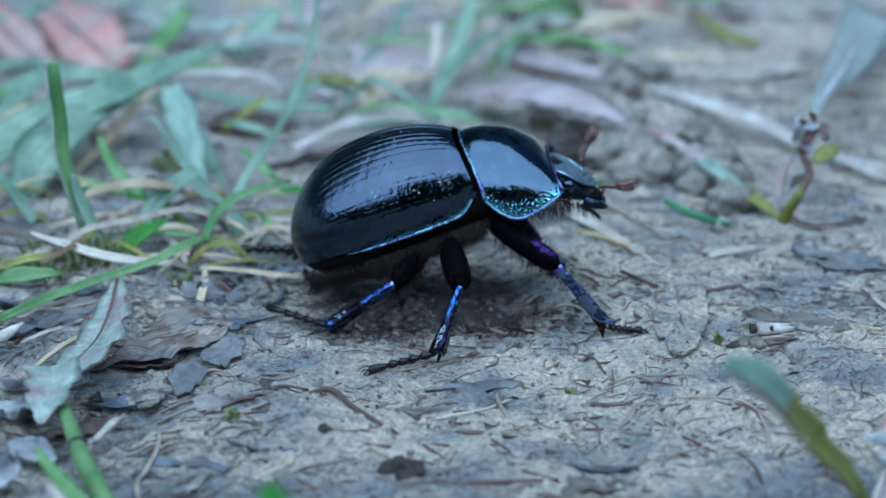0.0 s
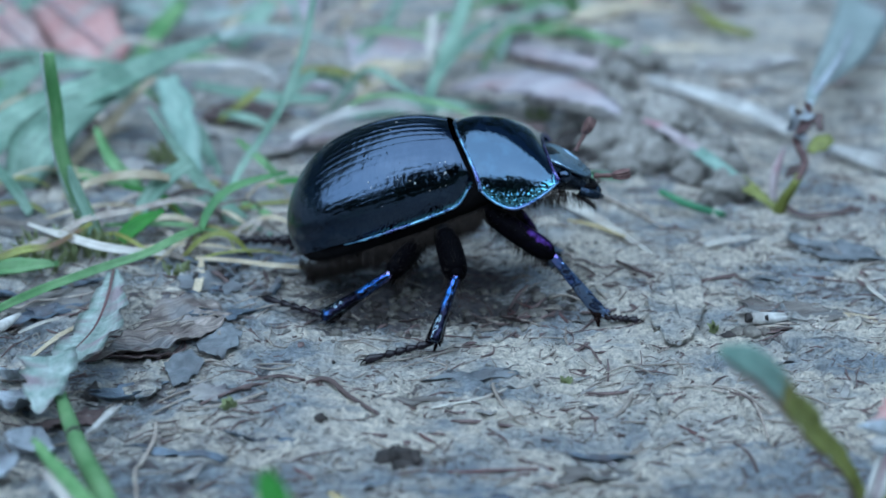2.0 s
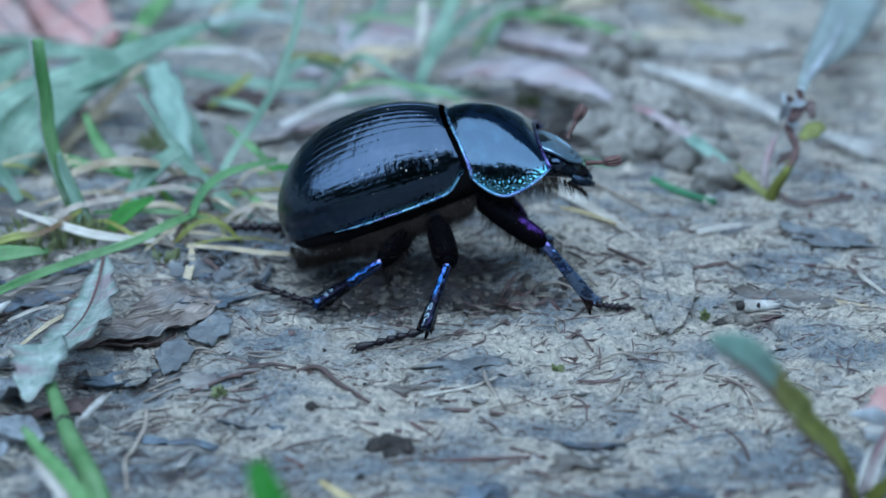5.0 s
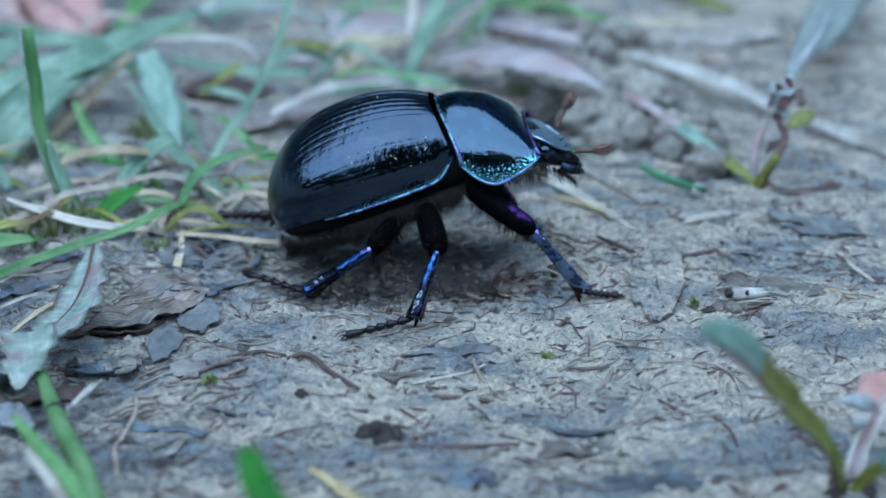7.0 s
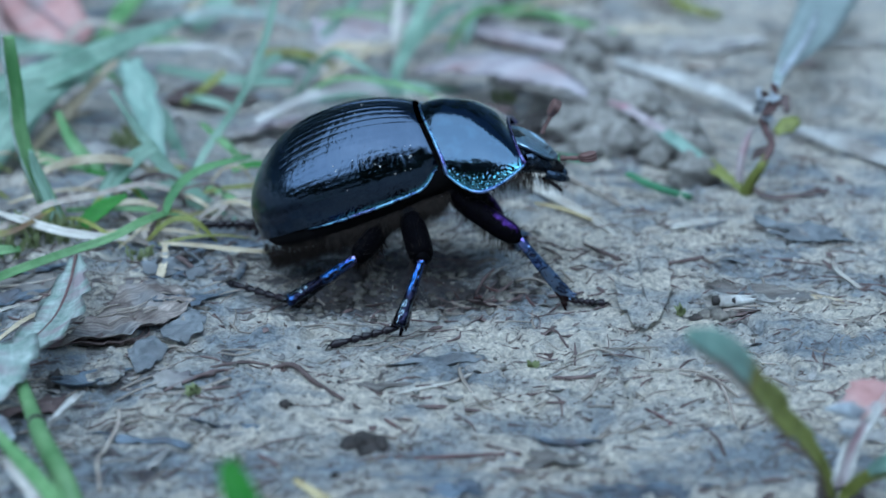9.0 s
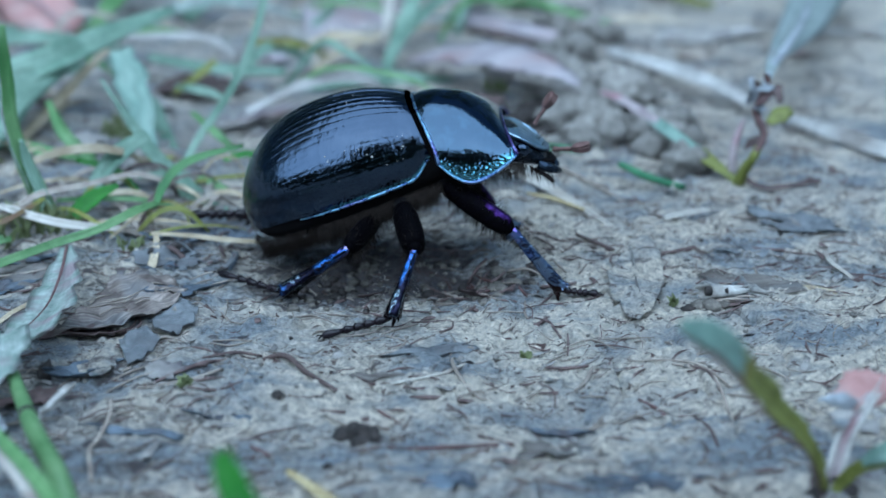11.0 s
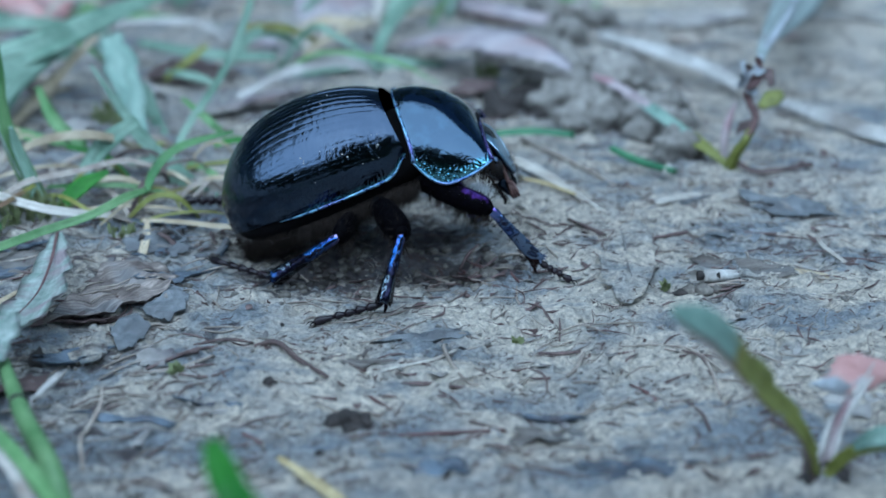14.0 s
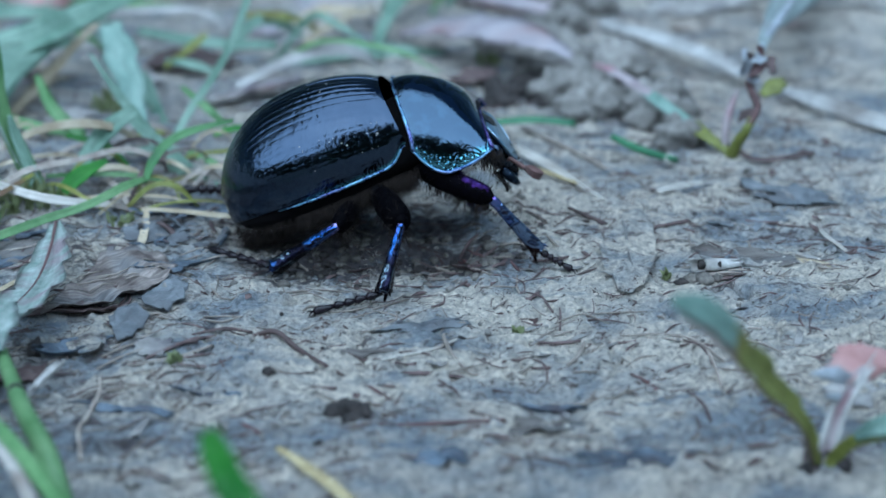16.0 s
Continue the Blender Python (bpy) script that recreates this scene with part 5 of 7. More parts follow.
def seedlings():
    p = thing("seedling", "small upright seedling with red stem and withered grey tip", "seedling")
    bm = bmesh.new()
    pts, ws = [(23.7, 5.9, 0.0), (24.4, 4.9, 2.0), (25.3, 5.6, 3.6), (24.8, 6.4, 5.0), (25.4, 6.1, 6.8)], [0.63, 0.51, 0.58, 0.62, 0.47]
    tube(bm, smooth_line(pts, 6), [w * 0.48 for w in ws], 8, rough=0.25)
    part("stem", bm, M_RED, p, "knobbly reddish stem")
    bm = bmesh.new()
    tube(bm, smooth_line([(23.7, 5.7, -0.2), (24.0, 5.3, 1.0), (24.5, 4.9, 2.1), (24.9, 5.2, 2.8)], 5), [0.46, 0.38, 0.34, 0.27], 8, rough=0.1)
    part("stem_base", bm, M_OLIVE, p, "thick olive green foot of the stem")
    bm = bmesh.new()
    tube(bm, smooth_line([(23.4, 6.4, -0.1), (23.5, 6.8, 1.8), (23.8, 7.2, 3.0), (24.3, 7.5, 4.2)], 5), [0.3, 0.3, 0.26, 0.12], 8, rough=0.1)
    part("stem", bm, M_ROSE, p, "pale pinkish side stem")
    plant_leaf("leaf_stalk", ([(23.6, 5.6, 0.2), (22.4, 7.0, 0.9), (21.3, 8.4, 1.4)], [0.55, 0.8, 1.2]), M_OLIVE, p, "olive green leaf stalk", fold=0.3, thick=0.2)
    plant_leaf("leaf", ([(21.5, 8.1, 1.4), (20.4, 10.0, 1.8), (19.5, 12.0, 2.1), (18.8, 14.0, 2.2)], [0.75, 0.95, 1.05, 0.9]), M_MINT, p, "green middle of a folded leaf", fold=0.25)
    plant_leaf("leaf", ([(19.0, 13.4, 2.25), (17.9, 16.6, 2.3), (16.9, 19.6, 2.3), (16.0, 22.5, 1.9)], [0.85, 0.95, 0.8, 0.3]), M_ROSE, p, "pink withered end of the leaf", fold=0.25, teeth=3, bite=0.2)
    plant_leaf("leaf", ([(26.4, 10.5, 6.0), (28.1, 15.7, 6.5), (35.0, 35.0, 5.0), (43.2, 60.1, 4.0)], [0.4, 1.2, 4.0, 6.0]), M_FADED, p, "broad pale blue-green leaf", fold=0.15)
    bm = bmesh.new()
    tube(bm, smooth_line([(25.8, 8.8, 5.6), (26.8, 12.0, 6.1), (29.3, 18.0, 6.5), (32.5, 27.0, 6.0), (36.5, 40.0, 5.2)], 5), [0.20, 0.28, 0.30, 0.24, 0.12], 8, 0.7)
    part("midrib", bm, M_FROST, p, "whitish leaf rib")
    plant_leaf("leaf", ([(26.0, 7.6, 3.8), (26.9, 8.1, 4.2), (27.8, 8.5, 4.5)], [0.55, 1.35, 0.64]), M_OLIVE, p, "small round yellow-green leaf", fold=0.1)
    plant_leaf("leaf", ([(24.5, 8.4, 5.0), (24.8, 7.5, 6.0), (24.6, 7.9, 7.0)], [0.64, 1.02, 0.31]), M_FROST, p, "withered grey leaf tip", teeth=3, bite=0.4)
    plant_leaf("leaf", ([(25.5, 6.4, 6.2), (25.9, 5.7, 6.8), (26.1, 5.0, 6.0)], [0.78, 1.16, 0.46]), M_BROWN, p, "withered brown leaf", teeth=3, bite=0.4)
    for k in range(7):
        q = Vector((25.1 + 0.5 * math.sin(k * 2.3), 6.2 + 0.4 * math.cos(k * 1.7), 4.9 + 0.36 * k))
        e = Vector((math.sin(k * 4.1) * 1.1, -0.2, 0.5 + 0.4 * math.cos(k * 3)))
        plant_leaf("withered_leaf", ([q, q + e * 0.6, q + e], [0.3, 0.75, 0.15]), (M_BROWN, M_FROST, M_RED, M_FROST)[k % 4], p, "", teeth=2, bite=0.4)
    plant_leaf("leaf", ([(24.2, 6.5, 2.2), (24.8, 6.5, 2.8), (25.5, 6.6, 3.0)], [0.32, 0.94, 0.39]), M_BROWN, p, "withered brown leaf", teeth=2, bite=0.4)
    plant_leaf("stalk", ([(24.1, 5.4, 0.5), (25.4, 3.8, 0.3), (29.4, 5.0, 0.4)], [0.31, 0.35, 0.31]), M_BROWN, p, "brown creeping stalk", thick=0.25)

    p = thing("rosette", "young rosette with toothed green and pink leaves on the soil", "plant")
    d = [(19.3, -37.5, -0.2), (18.6, -38.5, 2.0), (17.5, -40.0, 4.2), (16.1, -41.5, 6.1), (14.8, -43.0, 8.0), (13.4, -44.6, 9.9)], [0.66, 0.78, 1.05, 1.45, 1.75, 1.3]
    plant_leaf("leaf", d, M_OLIVE, p, "olive green toothed leaf", teeth=4, bite=0.42, steps=14)
    tip = [(13.7, -44.2, 9.5), (12.7, -45.3, 10.9), (11.7, -46.0, 11.8), (10.6, -46.8, 12.5)], [1.35, 1.4, 1.25, 0.5]
    plant_leaf("leaf_tip", tip, M_MINT, p, "pale blue-green turned leaf tip", fold=0.1)
    bm = bmesh.new()
    low_side = Vector((0.32, 0.62, 0.71))
    edge = [q - low_side * 0.46 * w for q, w in zip(smooth_line(d[0], 6), spread(d[1], 31))]
    tube(bm, edge, [0.06, 0.07, 0.08, 0.09, 0.10], 7, 0.8, 0.2, random.Random(3))
    edge = [q - low_side * 0.46 * w for q, w in zip(smooth_line(tip[0], 6), spread(tip[1], 19))]
    tube(bm, edge, [0.13, 0.15, 0.13, 0.06], 7, 0.8, 0.2, random.Random(4))
    part("leaf_margin", bm, M_RED, p, "reddish brown leaf margin")
    d = [(19.7, -36.8, -0.2), (19.95, -36.5, 0.7), (20.4, -36.0, 2.0), (21.1, -35.5, 3.1), (21.8, -35.0, 3.8)], [0.5, 0.55, 0.72, 0.8, 0.4]
    plant_leaf("leaf_stalk", d, M_ROSE, p, "grooved pink leaf stalk with white edges", fold=0.3)
    bm = bmesh.new()
    for side, reach in ((-0.34, 4), (0.34, 5)):
        tube(bm, smooth_line([Vector(q) + Vector((side, -0.08, 0.1)) for q in d[0][:reach]], 5), [0.09, 0.12, 0.14, 0.07], 7)
    part("stalk_edge", bm, M_WHITE, p, "white stalk edge")
    bm = bmesh.new()
    lobed(bm, ((19.5, -35.0, 3.6), (20.3, -34.6, 3.8), (20.7, -34.0, 4.4), (21.7, -34.0, 4.6), (23.0, -34.0, 4.1), (24.2, -33.8, 3.9), (24.0, -34.4, 3.3), (22.9, -34.6, 3.4), (21.8, -35.2, 3.2), (21.1, -35.4, 3.15), (20.3, -35.2, 3.4)), random.Random(5))
    part("leaf_blade", bm, M_PINK, p, "faded pink lobed leaf blade")
    bm = bmesh.new()
    lobed(bm, ((19.2, -35.2, 3.62), (19.8, -34.95, 3.78), (20.5, -34.95, 3.86), (21.1, -35.25, 3.55), (20.7, -35.5, 3.2), (20.0, -35.4, 3.4)), random.Random(6))
    lobed(bm, ((19.6, -36.05, 2.92), (20.1, -35.95, 3.0), (20.6, -35.9, 2.9), (20.4, -36.05, 2.6), (20.0, -36.1, 2.75)), random.Random(7))
    part("leaf_lobe", bm, M_FROST, p, "bleached white leaf lobe")
    bm = bmesh.new()
    tube(bm, smooth_line([(21.1, -35.6, 3.2), (21.8, -35.1, 3.9), (22.3, -34.6, 4.4)], 4), [0.10, 0.07, 0.03], 6)
    part("midrib", bm, M_WHITE, p, "white rib")
    plant_leaf("leaf_stalk", ([(19.8, -37.3, -0.2), (20.1, -37.3, 0.5), (20.8, -38.0, 1.7), (22.2, -39.3, 2.7)], [0.5, 0.62, 0.6, 0.45]), M_OLIVE, p, "dull olive green leaf stalk", fold=0.3)
    plant_leaf("leaf", ([(20.6, -38.1, 1.9), (21.4, -39.0, 2.9), (22.8, -39.8, 3.4)], [0.4, 0.95, 1.2]), M_MINT, p, "pale blue-green leaf", fold=0.2)
    bm = bmesh.new()
    for k in range(7):
        clod(bm, (19.6 + 0.9 * math.cos(k), -37.0 + 0.8 * math.sin(k * 1.7), 0.05), 0.45, random.Random(k))
    part("root_crown", bm, M_DARKCLOD, p, "dark root crown")

    p = thing("toothed_leaf", "silvery green toothed leaf drooping on a green stem", "leaf")
    d = [(-20.0, -8.7, 1.2), (-19.3, -14.4, 1.6), (-19.0, -19.9, 2.0), (-19.4, -25.2, 2.6)], [0.90, 2.75, 3.87, 3.80]
    plant_leaf("leaf_blade", d, M_SILVER, p, "silvery green toothed leaf blade", teeth=4, bite=0.36, steps=16, face=(-0.2, -0.45, 0.85), fold=0.22)
    midrib(d, M_RED, p, 0.07, 0.03)
    plant_leaf("leaf_lobe", ([(-20.3, -24.5, 2.8), (-19.7, -27.6, 2.8), (-19.7, -29.2, 2.5), (-19.7, -30.2, 1.9)], [3.76, 2.84, 1.95, 0.33]), M_SILVER, p, "folded pale leaf lobe", teeth=3, bite=0.3, steps=12, face=(0.1, -0.8, 0.6), fold=0.2)
    bm = bmesh.new()
    pts, ws = [(-19.5, -27.0, 1.9), (-18.1, -30.6, 1.7), (-16.8, -34.1, 1.8), (-15.0, -37.8, 1.3)], [0.63, 0.77, 0.90, 1.01]
    tube(bm, smooth_line(pts + [(-13.6, -41.0, -0.4)], 6), [w * 0.5 for w in ws] + [0.5], 10)
    part("stem", bm, M_GREEN, p, "smooth green stem with a dark joint")
    bm = bmesh.new()
    q = (Vector(pts[1]) + Vector(pts[2])) * 0.5
    tube(bm, [q + Vector((-0.12, 0.2, 0)), q, q + Vector((0.12, -0.2, 0))], [0.44, 0.48, 0.45], 10)
    part("stem_joint", bm, M_DARKCLOD, p, "dark stem joint")

    p = thing("pale_plant", "broad pale green leaves behind the grass tuft", "plant")
    plant_leaf("leaf", ([(-17.9, 13.6, 0.0), (-19.1, 16.3, 2.5), (-20.2, 19.0, 4.4), (-21.2, 21.6, 5.7)], [0.92, 2.55, 3.02, 1.75]), M_MINT, p, "pale blue-green broad leaf", teeth=3, bite=0.3, steps=10)
    plant_leaf("leaf", ([(-30.3, 10.1, 0.5), (-29.2, 12.4, 3.0), (-27.9, 17.2, 4.0), (-25.7, 23.8, 4.0)], [2.45, 4.53, 3.84, 1.34]), M_BLUEGREEN, p, "broad soft green leaf", fold=0.15)


seedlings()


def hollow_stalk(bm, points, radii, seed):
    """A broken stalk: an open tube with a wall, dented, its ends torn ragged."""
    rng = random.Random(seed)
    line = smooth_line(points, 6)
    n, seg = len(line), 18
    rs = spread(radii, n)
    d = (line[-1] - line[0]).normalized()
    side = d.cross(Vector((0, 0, 1))).normalized()
    up = side.cross(d)
    torn = [rng.uniform(-0.2, 0.2) + 0.8 * max(0, math.cos(2 * math.pi * k / seg) + 0.4 * math.sin(2 * math.pi * k / seg)) for k in range(seg)], [rng.uniform(-0.9, 0.2) for k in range(seg)]
    skins = []
    for wall in (1.0, 0.78):
        skin = []
        for i, q in enumerate(line):
            row = []
            for k in range(seg):
                a = 2 * math.pi * k / seg
                r = rs[i] * wall * (1 + 0.22 * noise.noise(Vector((math.cos(a) * 1.4, math.sin(a) * 1.4, i * 0.22 + seed))) + 0.10 * noise.noise(Vector((math.cos(a) * 5, math.sin(a) * 5, i * 0.5))))
                e = torn[0][k] * max(0, 1 - i / 3) + torn[1][k] * max(0, 1 - (n - 1 - i) / 4)
                row.append(bm.verts.new(q + d * e + side * (r * math.cos(a)) + up * (r * math.sin(a) * 0.85)))
            skin.append(row)
        skins.append(skin)
    for s in skins:
        for a, b in zip(s, s[1:]):
            for k in range(seg):
                bm.faces.new((a[k], a[(k + 1) % seg], b[(k + 1) % seg], b[k]))
    for i in (0, -1):
        for k in range(seg):
            bm.faces.new((skins[0][i][k], skins[0][i][(k + 1) % seg], skins[1][i][(k + 1) % seg], skins[1][i][k]))


def twigs():
    t = "twig"
    for data, m, l in (
        (([(2.9, -22.7, 0.3), (2.9, -23.9, 0.3), (3.2, -25.6, 0.3), (4.0, -26.5, 0.2), (4.9, -27.0, 0.1)], [0.18, 0.24, 0.23, 0.20, 0.12]), M_TAN, "thin curled tan rootlet on the clay"), (([(-0.4, -25.9, 0.2), (1.3, -25.6, 0.3), (2.5, -24.8, 0.3), (3.6, -23.3, 0.2)], [0.12, 0.23, 0.27, 0.18]), M_PALE, "pale sliver of straw on the clay"),
        (([(-7.7, -22.8, 0.2), (-6.0, -23.3, 0.4), (-4.8, -25.1, 0.4), (-3.6, -26.9, 0.4), (-2.3, -27.7, 0.1)], [0.21, 0.36, 0.32, 0.26, 0.14]), M_BROWN, "winding brown rootlet on the clay"), (([(-1.0, -28.9, 0.2), (-0.1, -30.1, 0.3), (0.9, -32.3, 0.1)], [0.17, 0.28, 0.14]), M_RED, "short reddish twig on the clay"),
        (([(-0.5, -32.9, 0.2), (2.1, -32.8, 0.3), (5.5, -32.5, 0.2)], [0.22, 0.27, 0.22]), M_RED, "straight reddish-brown twig on the clay"), (([(2.9, -31.4, 0.2), (4.0, -31.9, 0.2), (5.6, -32.6, 0.1)], [0.16, 0.27, 0.19]), M_BROWN, "dark twig pressed into the clay"),
        (([(-3.8, -29.3, 0.2), (-2.6, -29.8, 0.2)], [0.17, 0.28]), M_BROWN, "short dark twig on the clay"), (([(-7.0, -32.8, 0.1), (-6.0, -33.7, 0.1)], [0.19, 0.21]), M_RED, "short reddish twig on the clay"),
        (([(7.8, -23.8, 0.2), (8.9, -23.8, 0.3), (10.1, -23.6, 0.2)], [0.15, 0.27, 0.18]), M_BROWN, "dark curved rootlet on the clay"), (([(10.3, -23.7, 0.3), (9.8, -25.3, 0.3), (9.1, -26.6, 0.2)], [0.18, 0.29, 0.17]), M_TAN, "pale forked rootlet on the clay"),
        (([(12.2, -23.5, 0.2), (14.1, -23.5, 0.3), (15.6, -24.4, 0.3), (16.4, -25.9, 0.3), (17.0, -27.1, 0.2)], [0.12, 0.18, 0.21, 0.18, 0.12]), M_TAN, "fine tan rootlet on the clay"), (([(14.4, -24.4, 0.3), (16.0, -25.1, 0.3), (16.4, -26.6, 0.3), (16.5, -29.2, 0.1)], [0.15, 0.18, 0.17, 0.14]), M_TAN, "fine tan rootlet on the clay"), (([(15.3, -24.7, 0.2), (16.1, -25.7, 0.2), (16.4, -27.3, 0.1)], [0.12, 0.15, 0.12]), M_BROWN, "fine brown rootlet on the clay"),
        (([(11.3, -23.8, 0.1), (12.8, -23.8, 0.2), (13.7, -23.3, 0.2)], [0.12, 0.18, 0.12]), M_RED, "fine reddish rootlet on the clay"), (([(7.3, -26.3, 0.2), (8.2, -26.8, 0.2)], [0.17, 0.23]), M_BROWN, "short dark twig on the clay"), (([(12.2, -27.5, 0.2), (13.0, -28.5, 0.2), (13.2, -29.7, 0.1)], [0.14, 0.26, 0.34]), M_RED, "short reddish twig on the clay"),
        (([(14.6, -30.1, 0.2), (15.1, -31.7, 0.2), (15.3, -32.9, 0.1)], [0.14, 0.22, 0.16]), M_BROWN, "short dark twig on the clay"), (([(0.6, -27.1, 0.1), (1.9, -27.4, 0.2), (3.8, -27.4, 0.1)], [0.17, 0.35, 0.23]), M_BROWN, "flat dark twig on the clay"), (([(-14.4, -27.7, 0.4), (-14.2, -29.4, 0.4), (-14.5, -31.5, 0.4), (-14.6, -32.9, 0.4), (-14.0, -35.8, 0.3)], [0.20, 0.28, 0.22, 0.22, 0.21]), M_TAN, "long thin pale rootlet hanging in a curve"),
        (([(-13.1, -26.2, 0.2), (-11.4, -24.7, 0.3), (-10.2, -24.2, 0.3), (-9.1, -23.5, 0.2)], [0.15, 0.24, 0.27, 0.15]), M_BROWN, "dark rootlet on the clay"), (([(-10.3, -23.3, 0.2), (-8.6, -22.8, 0.2), (-7.2, -22.6, 0.2)], [0.15, 0.24, 0.15]), M_BROWN, "dark rootlet on the clay"), (([(-11.3, -24.1, 0.1), (-9.9, -24.4, 0.2)], [0.18, 0.30]), M_BROWN, "short dark twig on the clay"),
        (([(-12.4, -26.1, 0.2), (-10.6, -25.9, 0.2), (-9.1, -24.9, 0.2)], [0.15, 0.23, 0.18]), M_TAN, "thin tan rootlet on the clay"), (([(1.6, -12.2, -0.2), (3.2, -13.7, -0.1), (4.6, -16.3, 0.1)], [0.27, 0.40, 0.23]), M_BROWN, "dark twig in the hollow under the beetle"), (([(2.6, -11.0, -0.3), (4.2, -12.6, -0.2), (5.7, -16.3, 0.1)], [0.17, 0.27, 0.13]), M_TAN, "thin twig in the hollow under the beetle"),
        (([(24.9, 1.2, 0.2), (25.7, -1.8, 0.3), (26.7, -4.2, 0.2)], [0.30, 0.52, 0.29]), M_FLAKE, "grey flat twig on the soil"), (([(18.0, -22.8, 0.3), (19.7, -23.5, 0.3)], [0.12, 0.15]), M_TAN, "fine tan rootlet on the clay"), (([(6.9, -32.0, 0.2), (7.5, -32.6, 0.4), (7.7, -33.0, 0.3), (7.0, -33.0, 0.2)], [0.11, 0.14, 0.13, 0.11]), M_PALE, "tiny pale looped fibre on the clay"),
        (([(11.4, -4.7, 0.2), (12.6, -6.9, 0.3), (13.4, -7.8, 0.2)], [0.22, 0.42, 0.18]), M_BROWN, "dark twig on the soil"), (([(15.9, -2.1, 0.2), (15.3, -4.9, 0.3), (13.5, -8.3, 0.1)], [0.15, 0.22, 0.14]), M_TAN, "fine tan rootlet on the soil"), (([(21.6, -6.2, 0.2), (23.0, -7.6, 0.2), (26.1, -6.7, 0.2)], [0.21, 0.32, 0.21]), M_BROWN, "dark twig on the soil"),
        (([(16.2, -8.6, 0.2), (18.5, -7.6, 0.2)], [0.21, 0.35]), M_BROWN, "short dark twig on the soil"), (([(9.6, 10.6, 0.5), (12.4, 7.0, 0.5), (14.6, 3.8, 0.4), (16.9, -0.2, 0.2)], [0.36, 0.48, 0.48, 0.30]), M_TAN, "straight brown twig in front of the beetle"), (([(15.7, 7.3, 1.5), (17.4, 5.2, 1.3), (19.4, 3.0, 1.0)], [0.64, 0.74, 0.61]), M_STALK, "short cut green stalk on the soil")):
        bm = bmesh.new()
        pts, ws = data
        dz = lie([q[0] for q in pts], [q[1] for q in pts])
        up = -0.02 if m is not M_STALK else 0.4
        line = smooth_line([(q[0], q[1], float(z) + q[2] * 0.4 + up) for q, z in zip(pts, dz)], 6)
        tube(bm, line, [w * 0.5 for w in ws], 7, 0.8, rough=0.12, rng=random.Random(len(bpy.data.objects)))
        tagged(part(t if m is not M_STALK else "green_stalk", bm, m), l, "twig", "twigs and rootlets")
    # scraps of twig heaped in the hollow under the beetle
    rng = random.Random(90)
    for k in range(30):
        x, y = 4.8 + rng.gauss(0, 2.0), -12.9 + rng.gauss(0, 1.1)
        a, l, w = rng.gauss(-0.5, 0.6), rng.uniform(1.0, 3.0), rng.uniform(0.05, 0.12)
        ends = [(x - l * 0.5 * math.cos(a), y - l * 0.5 * math.sin(a)), (x, y + rng.uniform(-0.15, 0.15)), (x + l * 0.5 * math.cos(a), y + l * 0.5 * math.sin(a))]
        bm = bmesh.new()
        tube(bm, smooth_line([(px, py, float(low(px, py)) + w + 0.08) for px, py in ends], 4), [w * 0.7, w, w * 0.5], 6, rough=0.15, rng=rng)
        tagged(part(t, bm, rng.choice((M_BROWN, M_BROWN, M_RED, M_TAN))), "thin scrap of twig in the hollow under the beetle", "twig", "twigs and rootlets")
    # reeds and the pod
    for data, l, hollow in ((([(17.3, -15.8, 0.9), (18.5, -15.7, 0.8), (20.4, -14.7, 0.5)], [0.97, 0.97, 0.59]), "white hollow broken reed stub on the clay", True), (([(-17.7, -30.1, 0.3), (-17.1, -28.7, 0.6), (-16.4, -26.9, 0.8)], [0.28, 0.51, 0.58]), "white broken reed stub on the soil", False)):
        p = thing("reed_stub", l, "reed", group="reed stubs")
        bm = bmesh.new()
        pts, ws = data
        hollow_stalk(bm, pts, [w * (0.46 if hollow else 0.4) for w in ws], 3 if hollow else 5)
        part("stalk", bm, M_WHITE, p)
        if hollow:
            # A dark plug fills the tube just inside its broken end.
            bm = bmesh.new()
            a = Vector(pts[0])
            tube(bm, [a + Vector((0.35, 0, 0.0)), a + Vector((1.6, 0.05, -0.05))], [0.36, 0.3], 10, 0.8)
            part("pith", bm, M_DARKCLOD, p, "dark brown plug inside the broken end")
            bm = bmesh.new()
            for k, (dx, dy, l) in enumerate(((0.2, -0.5, 2.0), (0.9, -0.45, 2.2), (2.0, -0.3, 1.4))):
                q = a + Vector((dx, dy, -0.45 + 0.1 * k))
                tube(bm, [q, q + Vector((l * 0.5, -0.05, 0.06)), q + Vector((l, 0.1, -0.1))], [0.06, 0.13, 0.03], 6, 0.6, 0.2, random.Random(k))
            part("torn_fibre", bm, M_TAN, p, "torn brown fibres under the stub")
    bm = bmesh.new()
    pts, ws = [(-25.8, -18.0, 0.8), (-24.9, -17.1, 1.0), (-24.2, -15.2, 1.0)], [0.57, 0.83, 0.26]
    tube(bm, smooth_line(pts, 5), [0.15, 0.34, 0.42, 0.3, 0.08], 10, 0.8)
    tagged(part("seed_pod", bm, M_WHITE), "small white pointed seed pod on the litter", "seed pod")


twigs()


